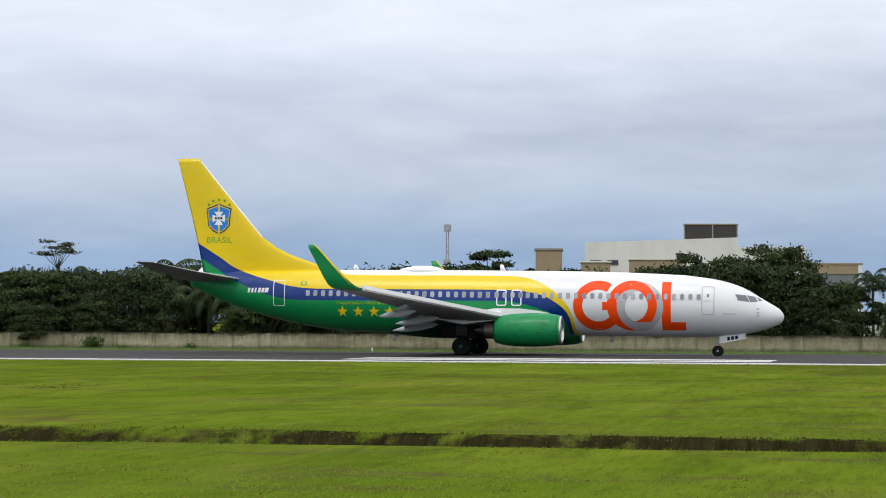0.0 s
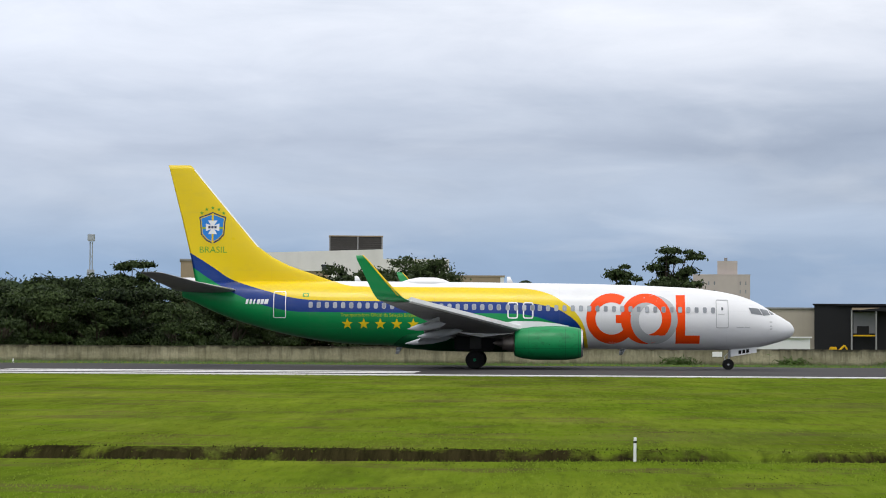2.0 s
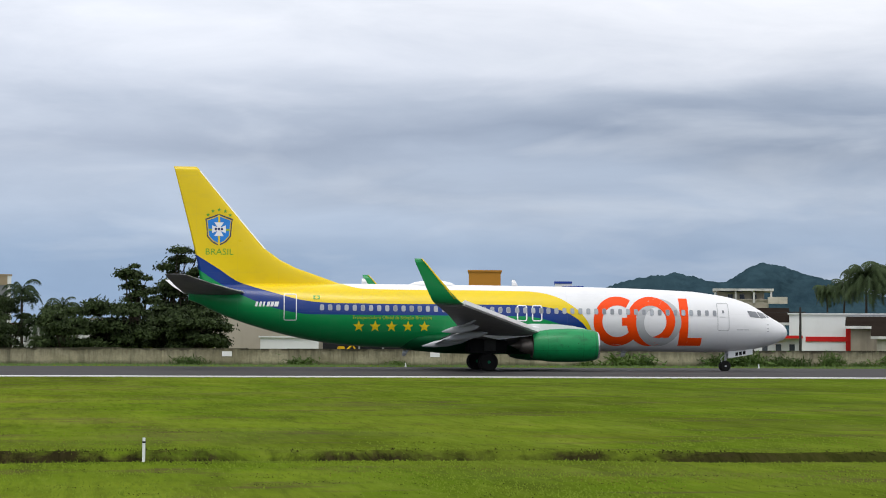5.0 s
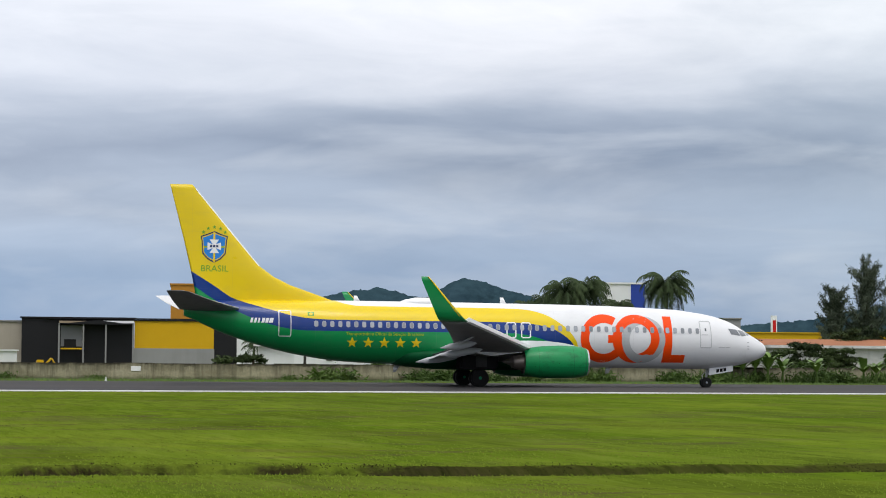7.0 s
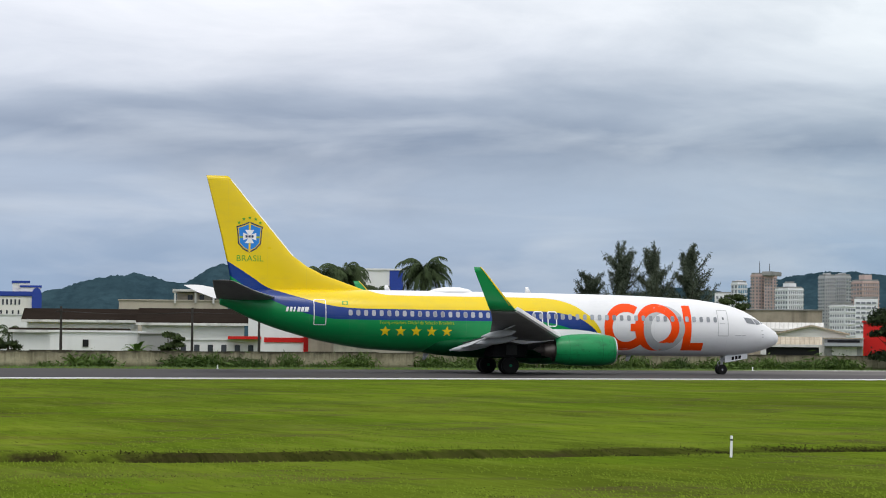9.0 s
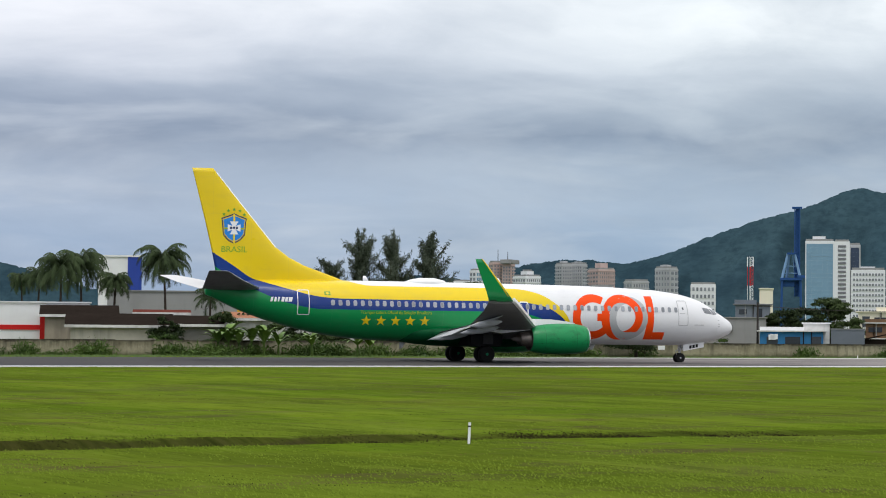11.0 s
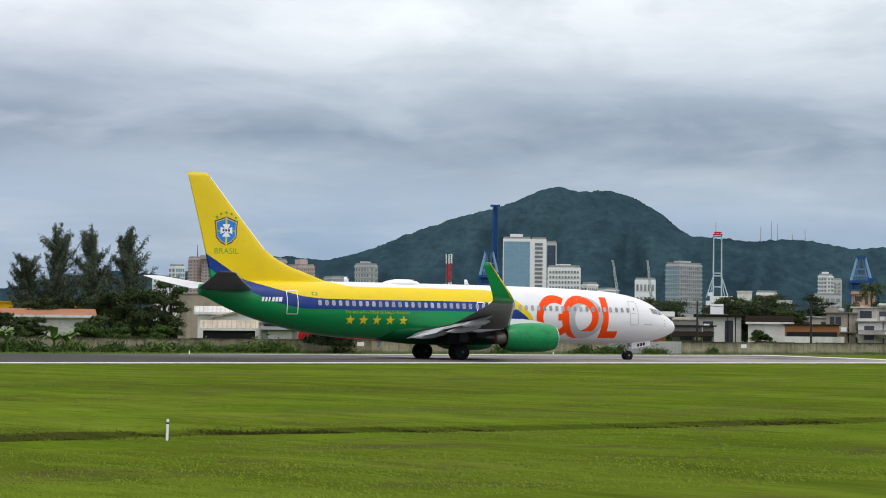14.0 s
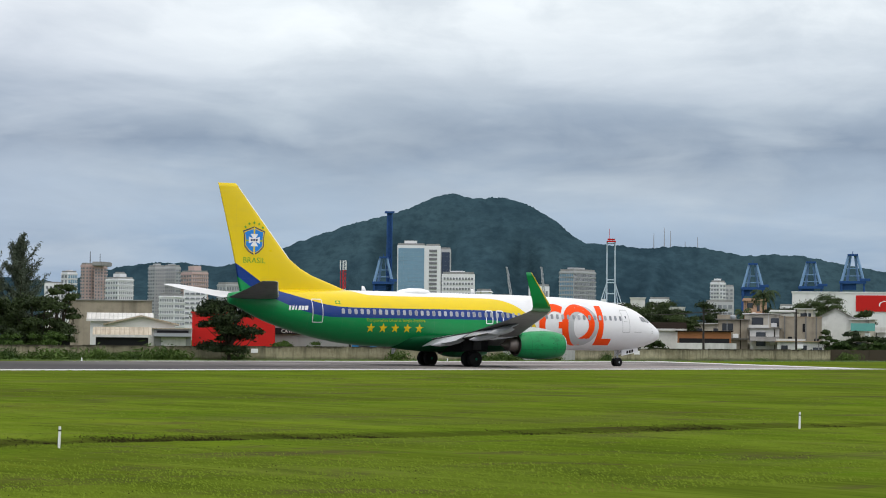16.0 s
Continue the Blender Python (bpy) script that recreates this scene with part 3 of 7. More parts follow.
def wing(side, plane):
    """side -1: the right wing, +1: the left one."""
    st = [(1.2, 5.6, 8.6, 1.95, 0.13), (1.9, 5.05, 7.9, 2.02, 0.125), (3.4, 3.75, 6.2, 2.22, 0.12), (5.8, 2.35, 4.4, 2.52, 0.11), (9.0, 0.72, 3.5, 2.93, 0.105),
          (12.5, -1.06, 2.55, 3.38, 0.10), (15.6, -2.64, 1.85, 3.78, 0.10), (16.6, -3.2, 1.62, 3.93, 0.10)]
    two_faced(part("wing", loft([foil((x, side * y, z), c, t, (0, -side * 0.12, 1)) for y, x, c, z, t in st]), WING_SHADED, plane, "grey metal wing, flaps partly lowered"))
    # bright leading edge, a little proud
    lead = [[Vector((x + 0.03, side * y, z)) + Vector((-u * 0.32, 0, 0.03 + w)) for u, w in ((1, c * t * 0.50), (0.45, c * t * 0.5), (-0.08, 0.20), (-0.18, -0.03), (0.3, -0.10))] for y, x, c, z, t in st[2:]]
    part("slat", loft([[tuple(p) for p in r] for r in lead])[:2], LEADING, plane, "pale polished leading edge")
    tip = [(16.6, -3.2, 1.62, 3.93, 0), (17.0, -3.42, 1.55, 4.02, 25), (17.25, -3.66, 1.45, 4.2, 50), (17.42, -3.95, 1.32, 4.5, 68), (17.6, -4.6, 1.0, 5.2, 76), (17.82, -5.45, 0.6, 6.15, 78), (17.88, -5.72, 0.42, 6.42, 78)]
    rings = [foil((x, side * y, z), c, 0.085, (0, -side * math.sin(radians(a)), math.cos(radians(a)))) for y, x, c, z, a in tip]
    part("winglet", loft(rings), GREEN, plane, "green upswept winglet with a yellow front edge")
    edge = [[(x + 0.02 - u * c * 0.14, side * (y + w), z) for u, w in ((1, 0.06), (0, 0.0), (1, -0.06))] for y, x, c, z, a in tip[2:]]
    part("winglet_edge", loft(edge), YELLOW, plane, "yellow winglet front edge")
    # flaps: slabs drooping behind the trailing edge
    for y0, y1, x0, x1, z0, z1, c in ((2.1, 5.4, -2.45, -1.85, 2.0, 2.42, 1.35), (6.1, 11.2, -2.0, -1.78, 2.5, 3.12, 0.95)):
        rings = [foil((xx, side * yy, zz), c, 0.11, (-0.35, 0, 1)) for yy, xx, zz in ((y0, x0, z0), (y1, x1, z1))]
        for ring in rings:
            for p in ring:
                p.z -= 0.42 * (max(q.x for q in ring) - p.x)
        part("flap", loft([[tuple(p) for p in r] for r in rings]), LIGHT_GREY, plane, "lowered grey flap")
    for y, x, z, n in ((3.9, -1.3, 1.95, 2.9), (7.3, -0.6, 2.35, 2.7), (10.2, -1.5, 2.72, 2.2)):
        prof = [(0.0, 0.02), (-0.15 * n, 0.14), (-0.45 * n, 0.2), (-0.75 * n, 0.15), (-n, 0.02)]
        v, f, _ = turned(prof, 14)
        part("flap_fairing", ([(p[0] + x, p[1] * 0.8 + side * y, p[2] * 1.25 + z + 0.16 * p[0] * 0.9) for p in v], f, True), LIGHT_GREY, plane, "pale grey flap track fairing")


def engine(side, plane):
    y, z, x = side * 4.83, 1.60, 2.45
    outer = [(0.0, 0.80), (0.4, 0.92), (1.1, 1.02), (2.2, 1.06), (3.2, 1.03), (3.75, 0.95), (3.98, 0.88)]
    v, f, _ = turned(outer, 40)
    squash = lambda p: (p[0] + x, p[1] + y, z + (p[2] if p[2] > 0 else p[2] * (0.97 if p[0] < 2 else 0.95)))
    part("nacelle", ([squash(p) for p in v], f[:-2], True), NACELLE, plane, "green engine nacelle, faint oil stains, shade painted on its bottom")
    lip = [(3.96, 0.885), (4.05, 0.85), (4.1, 0.80), (4.08, 0.76), (3.95, 0.73), (3.5, 0.71), (3.0, 0.76)]
    v, f, _ = turned(lip, 40)
    part("inlet_lip", ([squash(p) for p in v], f[:-2], True), METAL, plane, "bright metal inlet lip")
    disc = [turned([(2.95, 0.77), (2.9, 0.3)], 32)[:2]] + [rod((3.0, 0.12 * math.cos(a), 0.12 * math.sin(a)), (2.95, 0.74 * math.cos(a), 0.74 * math.sin(a)), 0.03, 0.06, 4) for a in [2 * math.pi * k / 24 for k in range(24)]]
    v, f = join(*disc)
    part("fan", ([squash(p) for p in v], f), DARK, plane, "dark fan blades")
    v, f, _ = turned([(3.45, 0.01), (3.35, 0.1), (3.05, 0.2), (2.9, 0.22)], 20)
    part("spinner", ([squash(p) for p in v], f, True), STRUT, plane)
    v, f, _ = turned([(0.05, 0.79), (-0.05, 0.74), (0.4, 0.7)], 32)
    part("fan_nozzle", ([squash(p) for p in v], f[:-2], True), EXHAUST, plane)
    v, f, _ = turned([(0.6, 0.62), (0.0, 0.56), (-0.6, 0.42), (-0.75, 0.40), (-0.7, 0.3), (-1.2, 0.10), (-1.35, 0.01)], 28)
    part("exhaust", ([squash(p) for p in v], f, True), EXHAUST, plane, "heat-stained metal exhaust cone")
    pyl = [[(xx, y + s * w, zz) for s, zz in ((-1, z0), (1, z0), (1, z1), (-1, z1))] for xx, z0, z1, w in ((5.7, 2.5, 2.66, 0.04), (5.0, 2.45, 2.80, 0.14), (3.9, 2.4, 2.92, 0.2), (2.4, 2.2, 2.93, 0.22), (0.4, 1.95, 2.6, 0.16), (-1.2, 2.25, 2.4, 0.04))]
    part("pylon", loft(pyl)[:2], WHITE, plane, "white engine pylon fairing")


def aircraft():
    plane = thing("airliner", "twin-engine airliner in green, yellow, blue and white livery, taxiing", "airliner")
    body, tail = fuselage(), fin()
    part("fuselage", body, LIVERY, plane, "white, yellow, blue and green painted fuselage")
    part("fin", tail, LIVERY, plane, "tall yellow tail fin with a blue stripe")
    tree = BVHTree.FromPolygons(*[[tuple(p) for p in q] if k == 0 else q for k, q in enumerate(join(body, tail))])

    def decal(name, shape, material, label="", lift=0.012, parent=plane):
        return part(name, (on_skin(tree, shape[0], lift), shape[1]), material, parent, label)

    # belly fairing between the wings
    rings = []
    for x, w, z0 in ((6.2, 1.0, 1.3), (5.4, 1.5, 1.16), (3.5, 1.95, 1.05), (0, 2.05, 1.02), (-2.6, 1.95, 1.08), (-4.2, 1.5, 1.22), (-5.4, 0.9, 1.42)):
        rings.append([(x, w * math.cos(a), 2.0 + (2.0 - z0) * math.sin(a) if math.sin(a) < 0 else 2.0 + 0.5 * math.sin(a)) for a in [2 * math.pi * k / 28 for k in range(28)]])
    part("belly_fairing", loft(rings), BELLY, plane, "grimy green wing-root fairing, wing shade painted in")
    # added black block: stands for the shade in the bays and under the wing
    part("wheel_well", box(-1.25, 1.15, -3.4, 3.4, 1.12, 2.05, 0.12), DARK, plane, "dark block for the shade in the wheel bays")
    for side in (-1, 1):
        wing(side, plane)
        engine(side, plane)
        st = [(0.35, -14.7, 4.0, 4.72, 0.085), (1.0, -15.05, 3.75, 4.8, 0.08), (4.0, -16.85, 2.5, 5.2, 0.07), (6.9, -18.55, 1.3, 5.68, 0.06), (7.15, -18.85, 1.0, 5.72, 0.04)]
        two_faced(part("tailplane", loft([foil((x, side * y, z), c, t, (0, -side * 0.12, 1)) for y, x, c, z, t in st]), WING_SHADED, plane, "grey tailplane, upper face painted as lit"))
        part("tailplane_edge", loft([[(x + 0.05, side * y, z), (x - 0.10, side * y, z + c * t * 0.22), (x - 0.10, side * y, z - c * t * 0.16)] for y, x, c, z, t in st[1:]]), LEADING, plane, "pale polished front edge")
    # cabin windows
    for k in range(50):
        x = -10.2 + 0.505 * k
        if 1.9 < x < 3.7:
            x += 0.05
        z = 3.80 - 0.0085 * x
        v, f = sheet(x - 0.105, x + 0.105, z - 0.16, z + 0.16, 4, 6)
        v = [(x + (a - x) * (0.72 if abs(b - z) > 0.15 else 1.0), b) for a, b in v]
        one = decal("window", (v, f), CABIN_PANE, "", 0.03)
        decal("window_frame", rim_shape(x - 0.128, x + 0.128, z - 0.185, z + 0.185, 0.03, 0.09), WINDOW_RIM, "pale rounded window surround", 0.034, one)
    for x0, x1, z0, z1, w in ((1.95, 2.60, 3.10, 4.12, 0.075), (2.9, 3.55, 3.10, 4.12, 0.075)):
        decal("exit_frame", rim_shape(x0, x1, z0, z1, w, 0.14), WHITE, "white outlined overwing exit", 0.02)
    decal("door", rim_shape(-12.55, -11.75, 3.06, 4.72, 0.05), WHITE, "rear door with a white outline", 0.02)
    front = decal("door", rim_shape(14.72, 15.50, 2.58, 4.34, 0.05), SILVER, "white front door with a grey outline", 0.02)
    decal("door_window", sheet(15.05, 15.17, 3.68, 3.86, 2, 2), PANE, "", 0.02, front)
    decal("door_handle", sheet(14.85, 15.25, 3.42, 3.46, 2, 2), STRUT, "", 0.02, front)
    # cockpit glazing
    for pts in (((16.75, 3.86), (17.38, 3.80), (17.62, 3.40), (16.92, 3.48)), ((17.44, 3.80), (17.92, 3.72), (18.12, 3.42), (17.68, 3.37)), ((17.98, 3.74), (18.22, 3.60), (18.38, 3.46), (18.18, 3.42))):
        a, b, c, d = [Vector(p) for p in pts]
        grid = [(a.lerp(b, i / 4)).lerp(d.lerp(c, i / 4), j / 4) for j in range(5) for i in range(5)]
        decal("windscreen", ([tuple(p) for p in grid], [(j * 5 + i, j * 5 + i + 1, j * 5 + i + 6, j * 5 + i + 5) for j in range(4) for i in range(4)]), PANE, "dark cockpit glass", 0.02)
    # the airline's mark as plain coloured shapes: an open ring with a bar, two crossing rings, an angle
    decal("emblem_ring", ring_shape(8.34, 3.14, 1.55, 1.55, 0.56, 58, 354), ORANGE, "orange open ring emblem")
    decal("emblem_bar", sheet(8.60, 9.86, 2.86, 3.36, 12, 5), ORANGE, "orange bar", 0.014)
    decal("emblem_ring", ring_shape(10.94, 3.08, 1.44, 1.50, 0.50), SILVER, "silver ring emblem", 0.016)
    decal("emblem_ring", ring_shape(10.44, 3.14, 1.55, 1.55, 0.56), ORANGE, "orange ring emblem", 0.020)
    decal("emblem_ring", crescent(10.94, 3.08, 1.44, 1.50, 0.50, 118, 342), SILVER, "silver ring emblem", 0.025)
    decal("emblem_bar", sheet(12.28, 12.84, 1.62, 4.60, 5, 24), ORANGE, "orange upright bar")
    decal("emblem_bar", sheet(12.84, 13.75, 1.62, 2.12, 8, 8), ORANGE, "orange foot bar")
    # stars and writing
    for k in range(5):
        decal("star", star_shape(-7.92 + 1.02 * k, 2.72, 0.36), YELLOW, "yellow star")
    v, f = lettering("Transportadora Oficial da Seleção Brasileira", 0.27)
    s = 4.95 / (max(p[0] for p in v) - min(p[0] for p in v))
    decal("slogan", ([(-5.85 + p[0] * s, 3.27 + p[1] * 1.1) for p in v], f), LIME, "lime green slogan lettering")
    for k, w in enumerate((0.16, 0.16, 0.12, 0.2, 0.2, 0.26)):
        x = -14.32 + k * 0.235
        decal("registration_bar", sheet(x, x + w * 0.9, 3.92, 4.22, 2, 3, 0.07), WHITE, "white registration mark")
    decal("flag", sheet(-10.72, -10.32, 4.38, 4.62, 3, 3), DECAL_GREEN, "small green and yellow flag")
    decal("flag_diamond", ([(-10.67, 4.5), (-10.52, 4.4), (-10.37, 4.5), (-10.52, 4.6)], [(0, 1, 2, 3)]), YELLOW, "", 0.02)
    v, f = lettering("BRASIL", 0.44)
    s = 1.72 / (max(p[0] for p in v) - min(p[0] for p in v))
    decal("tail_lettering", ([(-16.52 + p[0] * s, 7.30 + p[1] * s * 0.95) for p in v], f), DECAL_GREEN, "green lettering on the fin")
    # crest: nested shields, a pale cross, green bars and an arc of stars
    shield = lambda k: ([(-16.55 + k * px, 8.68 + k * pz) for px, pz in ((0, 0.05), (-0.80, 0.40), (-0.86, 0.68), (-0.40, 0.84), (0, 1.0), (0.40, 0.84), (0.86, 0.68), (0.80, 0.40), (0.74, -0.42), (0.42, -0.78), (0, -1.0), (-0.42, -0.78), (-0.74, -0.42))],
                        [(0, i, i + 1 if i < 12 else 1) for i in range(1, 13)])
    decal("crest", shield(1.0), NAVY, "navy shield emblem", 0.02)
    decal("crest", shield(0.91), YELLOW, "yellow shield emblem", 0.026)
    decal("crest", shield(0.85), BLUE, "blue shield emblem", 0.032)
    decal("crest_bar", sheet(-16.61, -16.49, 7.7, 9.62, 2, 12), YELLOW, "yellow bar", 0.036)
    decal("crest_bar", sheet(-17.2, -15.9, 8.62, 8.74, 6, 2), LIME, "lime bar", 0.036)
    cross = ([(-16.55 + a * 0.82, 8.72 + b * 0.82) for a, b in ((0, 0), (-0.36, 0.52), (0.36, 0.52), (0.12, 0.14), (0.52, 0.3), (0.52, -0.3), (0.12, -0.14), (0.36, -0.52), (-0.36, -0.52), (-0.12, -0.14), (-0.52, -0.3), (-0.52, 0.3), (-0.12, 0.14))], [(0, i, i + 1 if i < 12 else 1) for i in range(1, 13)])
    decal("crest_cross", cross, WHITE, "white cross", 0.04)
    for k in range(3):
        decal("crest_bar", sheet(-16.82 + 0.19 * k, -16.68 + 0.19 * k, 8.65, 8.80, 2, 2), NAVY, "small navy bar", 0.044)
    for k in range(5):
        a = radians(90 + (k - 2) * 27)
        decal("crest_star", star_shape(-16.55 + 0.85 * math.cos(a), 9.15 + 0.78 * math.sin(a), 0.13), DECAL_GREEN, "small green star", 0.03)
    part("fin_edge", loft([[(a + 0.03, 0, z), (a - 0.07, -0.05, z), (a - 0.07, 0.05, z)] for z, a in ((7.5, -13.65), (9.0, -14.92), (11.0, -16.6), (12.35, -17.72))])[:2], LEADING, plane, "thin pale metal fin edge")
    # roof: radome, blade aerials
    v, f, _ = turned([(-1.7, 0.05), (-2.0, 0.25), (-2.6, 0.42), (-3.6, 0.42), (-4.3, 0.25), (-4.7, 0.04)], 20)
    part("radome", ([(p[0], p[1] * 1.6, 5.33 + p[2] * 0.75) for p in v], f, True), WHITE, plane, "white roof radome")
    for x, z, h in ((2.3, 5.3, 0.42), (-7.2, 5.36, 0.36)):
        part("aerial", loft([foil((x, 0, z), 0.42, 0.1, (0, 1, 0)), foil((x - 0.22, 0, z + h), 0.2, 0.1, (0, 1, 0))]), WHITE, plane, "white blade aerial")
    for x in (9.3, -4.6):
        part("aerial", loft([foil((x, 0, 1.3), 0.4, 0.1, (0, 1, 0)), foil((x - 0.25, 0, 0.88), 0.2, 0.1, (0, 1, 0))]), STRUT, plane, "belly blade aerial")
    # sensors and small marks on the nose
    for x, z in ((18.05, 2.95), (18.05, 2.7), (18.05, 2.52)):
        decal("probe", sheet(x, x + 0.16, z, z + 0.06, 2, 1), STRUT, "", 0.03)
    for x0, x1 in ((16.0, 16.45), (16.5, 16.8)):
        decal("vent_line", sheet(x0, x1, 2.62, 2.67, 3, 1), STRUT, "thin grey line", 0.02)
    # undercarriage
    wheels = []
    for side in (-1, 1):
        y = side * 2.86
        for off in (-0.43, 0.43):
            wheels.append((wheel_parts(0.565, 0.40, plane, 0, y + off, plain("wheel_green", (0.012, 0.18, 0.085), 0.6) if not wheels else bpy.data.materials["wheel_green"]), 0.565, 0, y + off))
        leg = join(rod((0, y, 0.56), (0.08, y * 1.0, 2.2), 0.11, 0.13, 12), rod((0, y - 0.5, 0.565), (0, y + 0.5, 0.565), 0.07, n=10), rod((0.05, y, 1.3), (0.15, y - side * 1.2, 2.1), 0.06), rod((-0.12, y, 0.75), (-0.3, y, 1.15), 0.04), rod((-0.3, y, 1.15), (-0.08, y, 1.5), 0.04))
        part("main_gear_leg", leg, DARK_METAL, plane, "dark grey main undercarriage leg")
        part("gear_door", slab(-0.3, 0.4, y + side * 0.62, y + side * 0.66, 1.25, 2.2), DARK_METAL, plane, "grey undercarriage door")
    for y in (-0.2, 0.2):
        wheels.append((wheel_parts(0.345, 0.2, plane, 15.6, y, METAL), 0.345, 15.6, y))
    leg = join(rod((15.6, 0, 0.35), (15.75, 0, 1.6), 0.07, 0.09, 10), rod((15.6, -0.26, 0.345), (15.6, 0.26, 0.345), 0.05), rod((15.62, 0, 0.95), (16.4, 0, 1.35), 0.05), rod((15.45, 0, 0.5), (15.35, 0, 0.8), 0.03), rod((15.35, 0, 0.8), (15.6, 0, 1.05), 0.03))
    part("nose_gear_leg", leg, STRUT, plane, "grey nose undercarriage leg")
    for y in (-0.42, 0.42):
        panel = [(15.72, 0.82), (17.32, 1.10), (17.32, 1.48), (15.72, 1.28)]
        v = [(px, y + k, pz) for k in (0, 0.04) for px, pz in panel]
        door = part("nose_gear_door", (v, [(3, 2, 1, 0), (4, 5, 6, 7), (0, 1, 5, 4), (1, 2, 6, 5), (2, 3, 7, 6), (3, 0, 4, 7)]), WHITE, plane, "white nose wheel door")
        if y < 0:
            for k in range(3):
                x = 16.2 + 0.24 * k
                bar = [(x, 0.99 + (x - 16.2) * 0.17), (x + 0.18, 1.02 + (x - 16.2) * 0.17), (x + 0.18, 1.24 + (x - 16.2) * 0.17), (x, 1.21 + (x - 16.2) * 0.17)]
                part("registration_bar", ([(a, y - 0.006, b) for a, b in bar], [(0, 1, 2, 3)]), DARK, door, "black registration mark")
    return plane, wheels


PLANE, WHEELS = aircraft()


# ---- the surroundings, set out by bearing (degrees to the right of the runway's square) and distance from the camera ----
def spot(az, d):
    return d * math.sin(radians(az)), d * math.cos(radians(az))


def up(el, d):
    """Height over the ground of a line of sight that climbs el in a thousand."""
    return EYE + d * el / 1000


CREAM = plain("cream_render", (0.68, 0.665, 0.63), 0.8, vary=0.12, scale=0.15, stain=0.1, drip=0.1)
PALE = plain("pale_render", (0.70, 0.705, 0.71), 0.8, vary=0.12, scale=0.12, stain=0.12, drip=0.15)
TAN = plain("tan_render", (0.30, 0.235, 0.16), 0.85, vary=0.15, scale=0.15, stain=0.15)
GREY = plain("grey_render", (0.27, 0.27, 0.27), 0.85, vary=0.18, scale=0.15, stain=0.2, drip=0.25)
MID_GREY = plain("mid_grey_cladding", (0.17, 0.175, 0.19), 0.7, vary=0.15, scale=0.2)
BEIGE = plain("beige_render", (0.40, 0.36, 0.30), 0.85, vary=0.15, scale=0.15, drip=0.2)
BRICK = plain("orange_brick", (0.29, 0.125, 0.055), 0.8, vary=0.15, scale=0.3, stain=0.15)
AMBER = plain("amber_cladding", (0.42, 0.19, 0.03), 0.6, vary=0.1, scale=0.3)
SHED_YELLOW = plain("yellow_cladding", (0.60, 0.36, 0.012), 0.5, vary=0.08, scale=0.3)
# black cladding; also painted as the shade inside openings and open shelters
BLACK = plain("black_cladding_and_shade", (0.016, 0.016, 0.018), 0.6, vary=0.2, scale=0.3)
RED = plain("red_cladding", (0.50, 0.018, 0.016), 0.5, vary=0.1, scale=0.3)
DARK_ROOF = plain("dark_tiled_roof", (0.022, 0.017, 0.014), 0.9, vary=0.4, scale=0.5, stain=0.3, gloss=0.0)
CLAY_ROOF = plain("clay_tile_roof", (0.32, 0.14, 0.075), 0.85, vary=0.3, scale=0.5, stain=0.25)


def sheeting(name, color, stain):
    """Corrugated sheets: ribs down the slope, laps between sheets, stains that run down."""
    m, g = blank(name)
    at = g.add("ShaderNodeTexCoord").outputs["Object"]
    x, y, _ = g.add("ShaderNodeSeparateXYZ", {0: at}).outputs
    rib = g.math("ABSOLUTE", g.math("SUBTRACT", g.math("FRACT", g.math("MULTIPLY", x, 2.2)), 0.5))
    lap = g.math("LESS_THAN", g.math("FRACT", g.math("MULTIPLY", y, 0.62)), 0.05)
    broad, run = g.noise(at, 0.5, 5, 0.6), g.noise(g.stretch(at, 2.2, 0.2, 0.4), 1.0, 6, 0.65)
    col = g.mix(g.span(broad, 0.35, 0.68, 0, 0.5), rgb(color), rgb([c * 0.62 for c in color]))
    col = g.mix(g.span(run, 0.46, 0.68, 0, stain), col, rgb((color[0] * 0.32, color[1] * 0.25, color[2] * 0.2)))
    col = g.mix(g.math("MULTIPLY", g.math("MAXIMUM", g.math("LESS_THAN", rib, 0.1), lap), 0.4), col, rgb([c * 0.35 for c in color]))
    finish(g, col, 0.65, 0, rib, 0.5, 0.05, specular=0.1)
    return m


TIN_ROOF = sheeting("weathered_sheet_roof", (0.46, 0.40, 0.31), 0.45)
WHITE_SHEET = sheeting("whitened_sheet_roof", (0.62, 0.61, 0.58), 0.35)
BAND_BLUE = plain("blue_band", (0.03, 0.06, 0.30), 0.5, vary=0.1)
CITY_PINK = plain("pink_tower", (0.50, 0.38, 0.355), 0.8, vary=0.12, scale=0.05, drip=0.1)
CITY_GREY = plain("grey_tower", (0.42, 0.43, 0.445), 0.8, vary=0.12, scale=0.05, drip=0.1)
CITY_WHITE = plain("white_tower", (0.70, 0.71, 0.73), 0.8, vary=0.1, scale=0.05)
NAVY_GLASS = plain("navy_curtain_glass", (0.035, 0.05, 0.085), 0.2, vary=0.2, scale=0.02, coat=0.4)
GLASS_BLUE = plain("blue_curtain_glass", (0.17, 0.29, 0.39), 0.15, vary=0.2, scale=0.02, coat=0.5, each=0.08)
WINDOW = plain("window_glass", (0.05, 0.055, 0.065), 0.15, vary=0.3, scale=0.3, each=0.8)
CRANE_BLUE = plain("crane_blue", (0.022, 0.070, 0.21), 0.6, vary=0.15)
MAST_PALE = plain("pale_mast_paint", (0.42, 0.50, 0.57), 0.6, vary=0.1)
CRANE_PALE = plain("pale_blue_frame", (0.15, 0.26, 0.42), 0.6, vary=0.15)
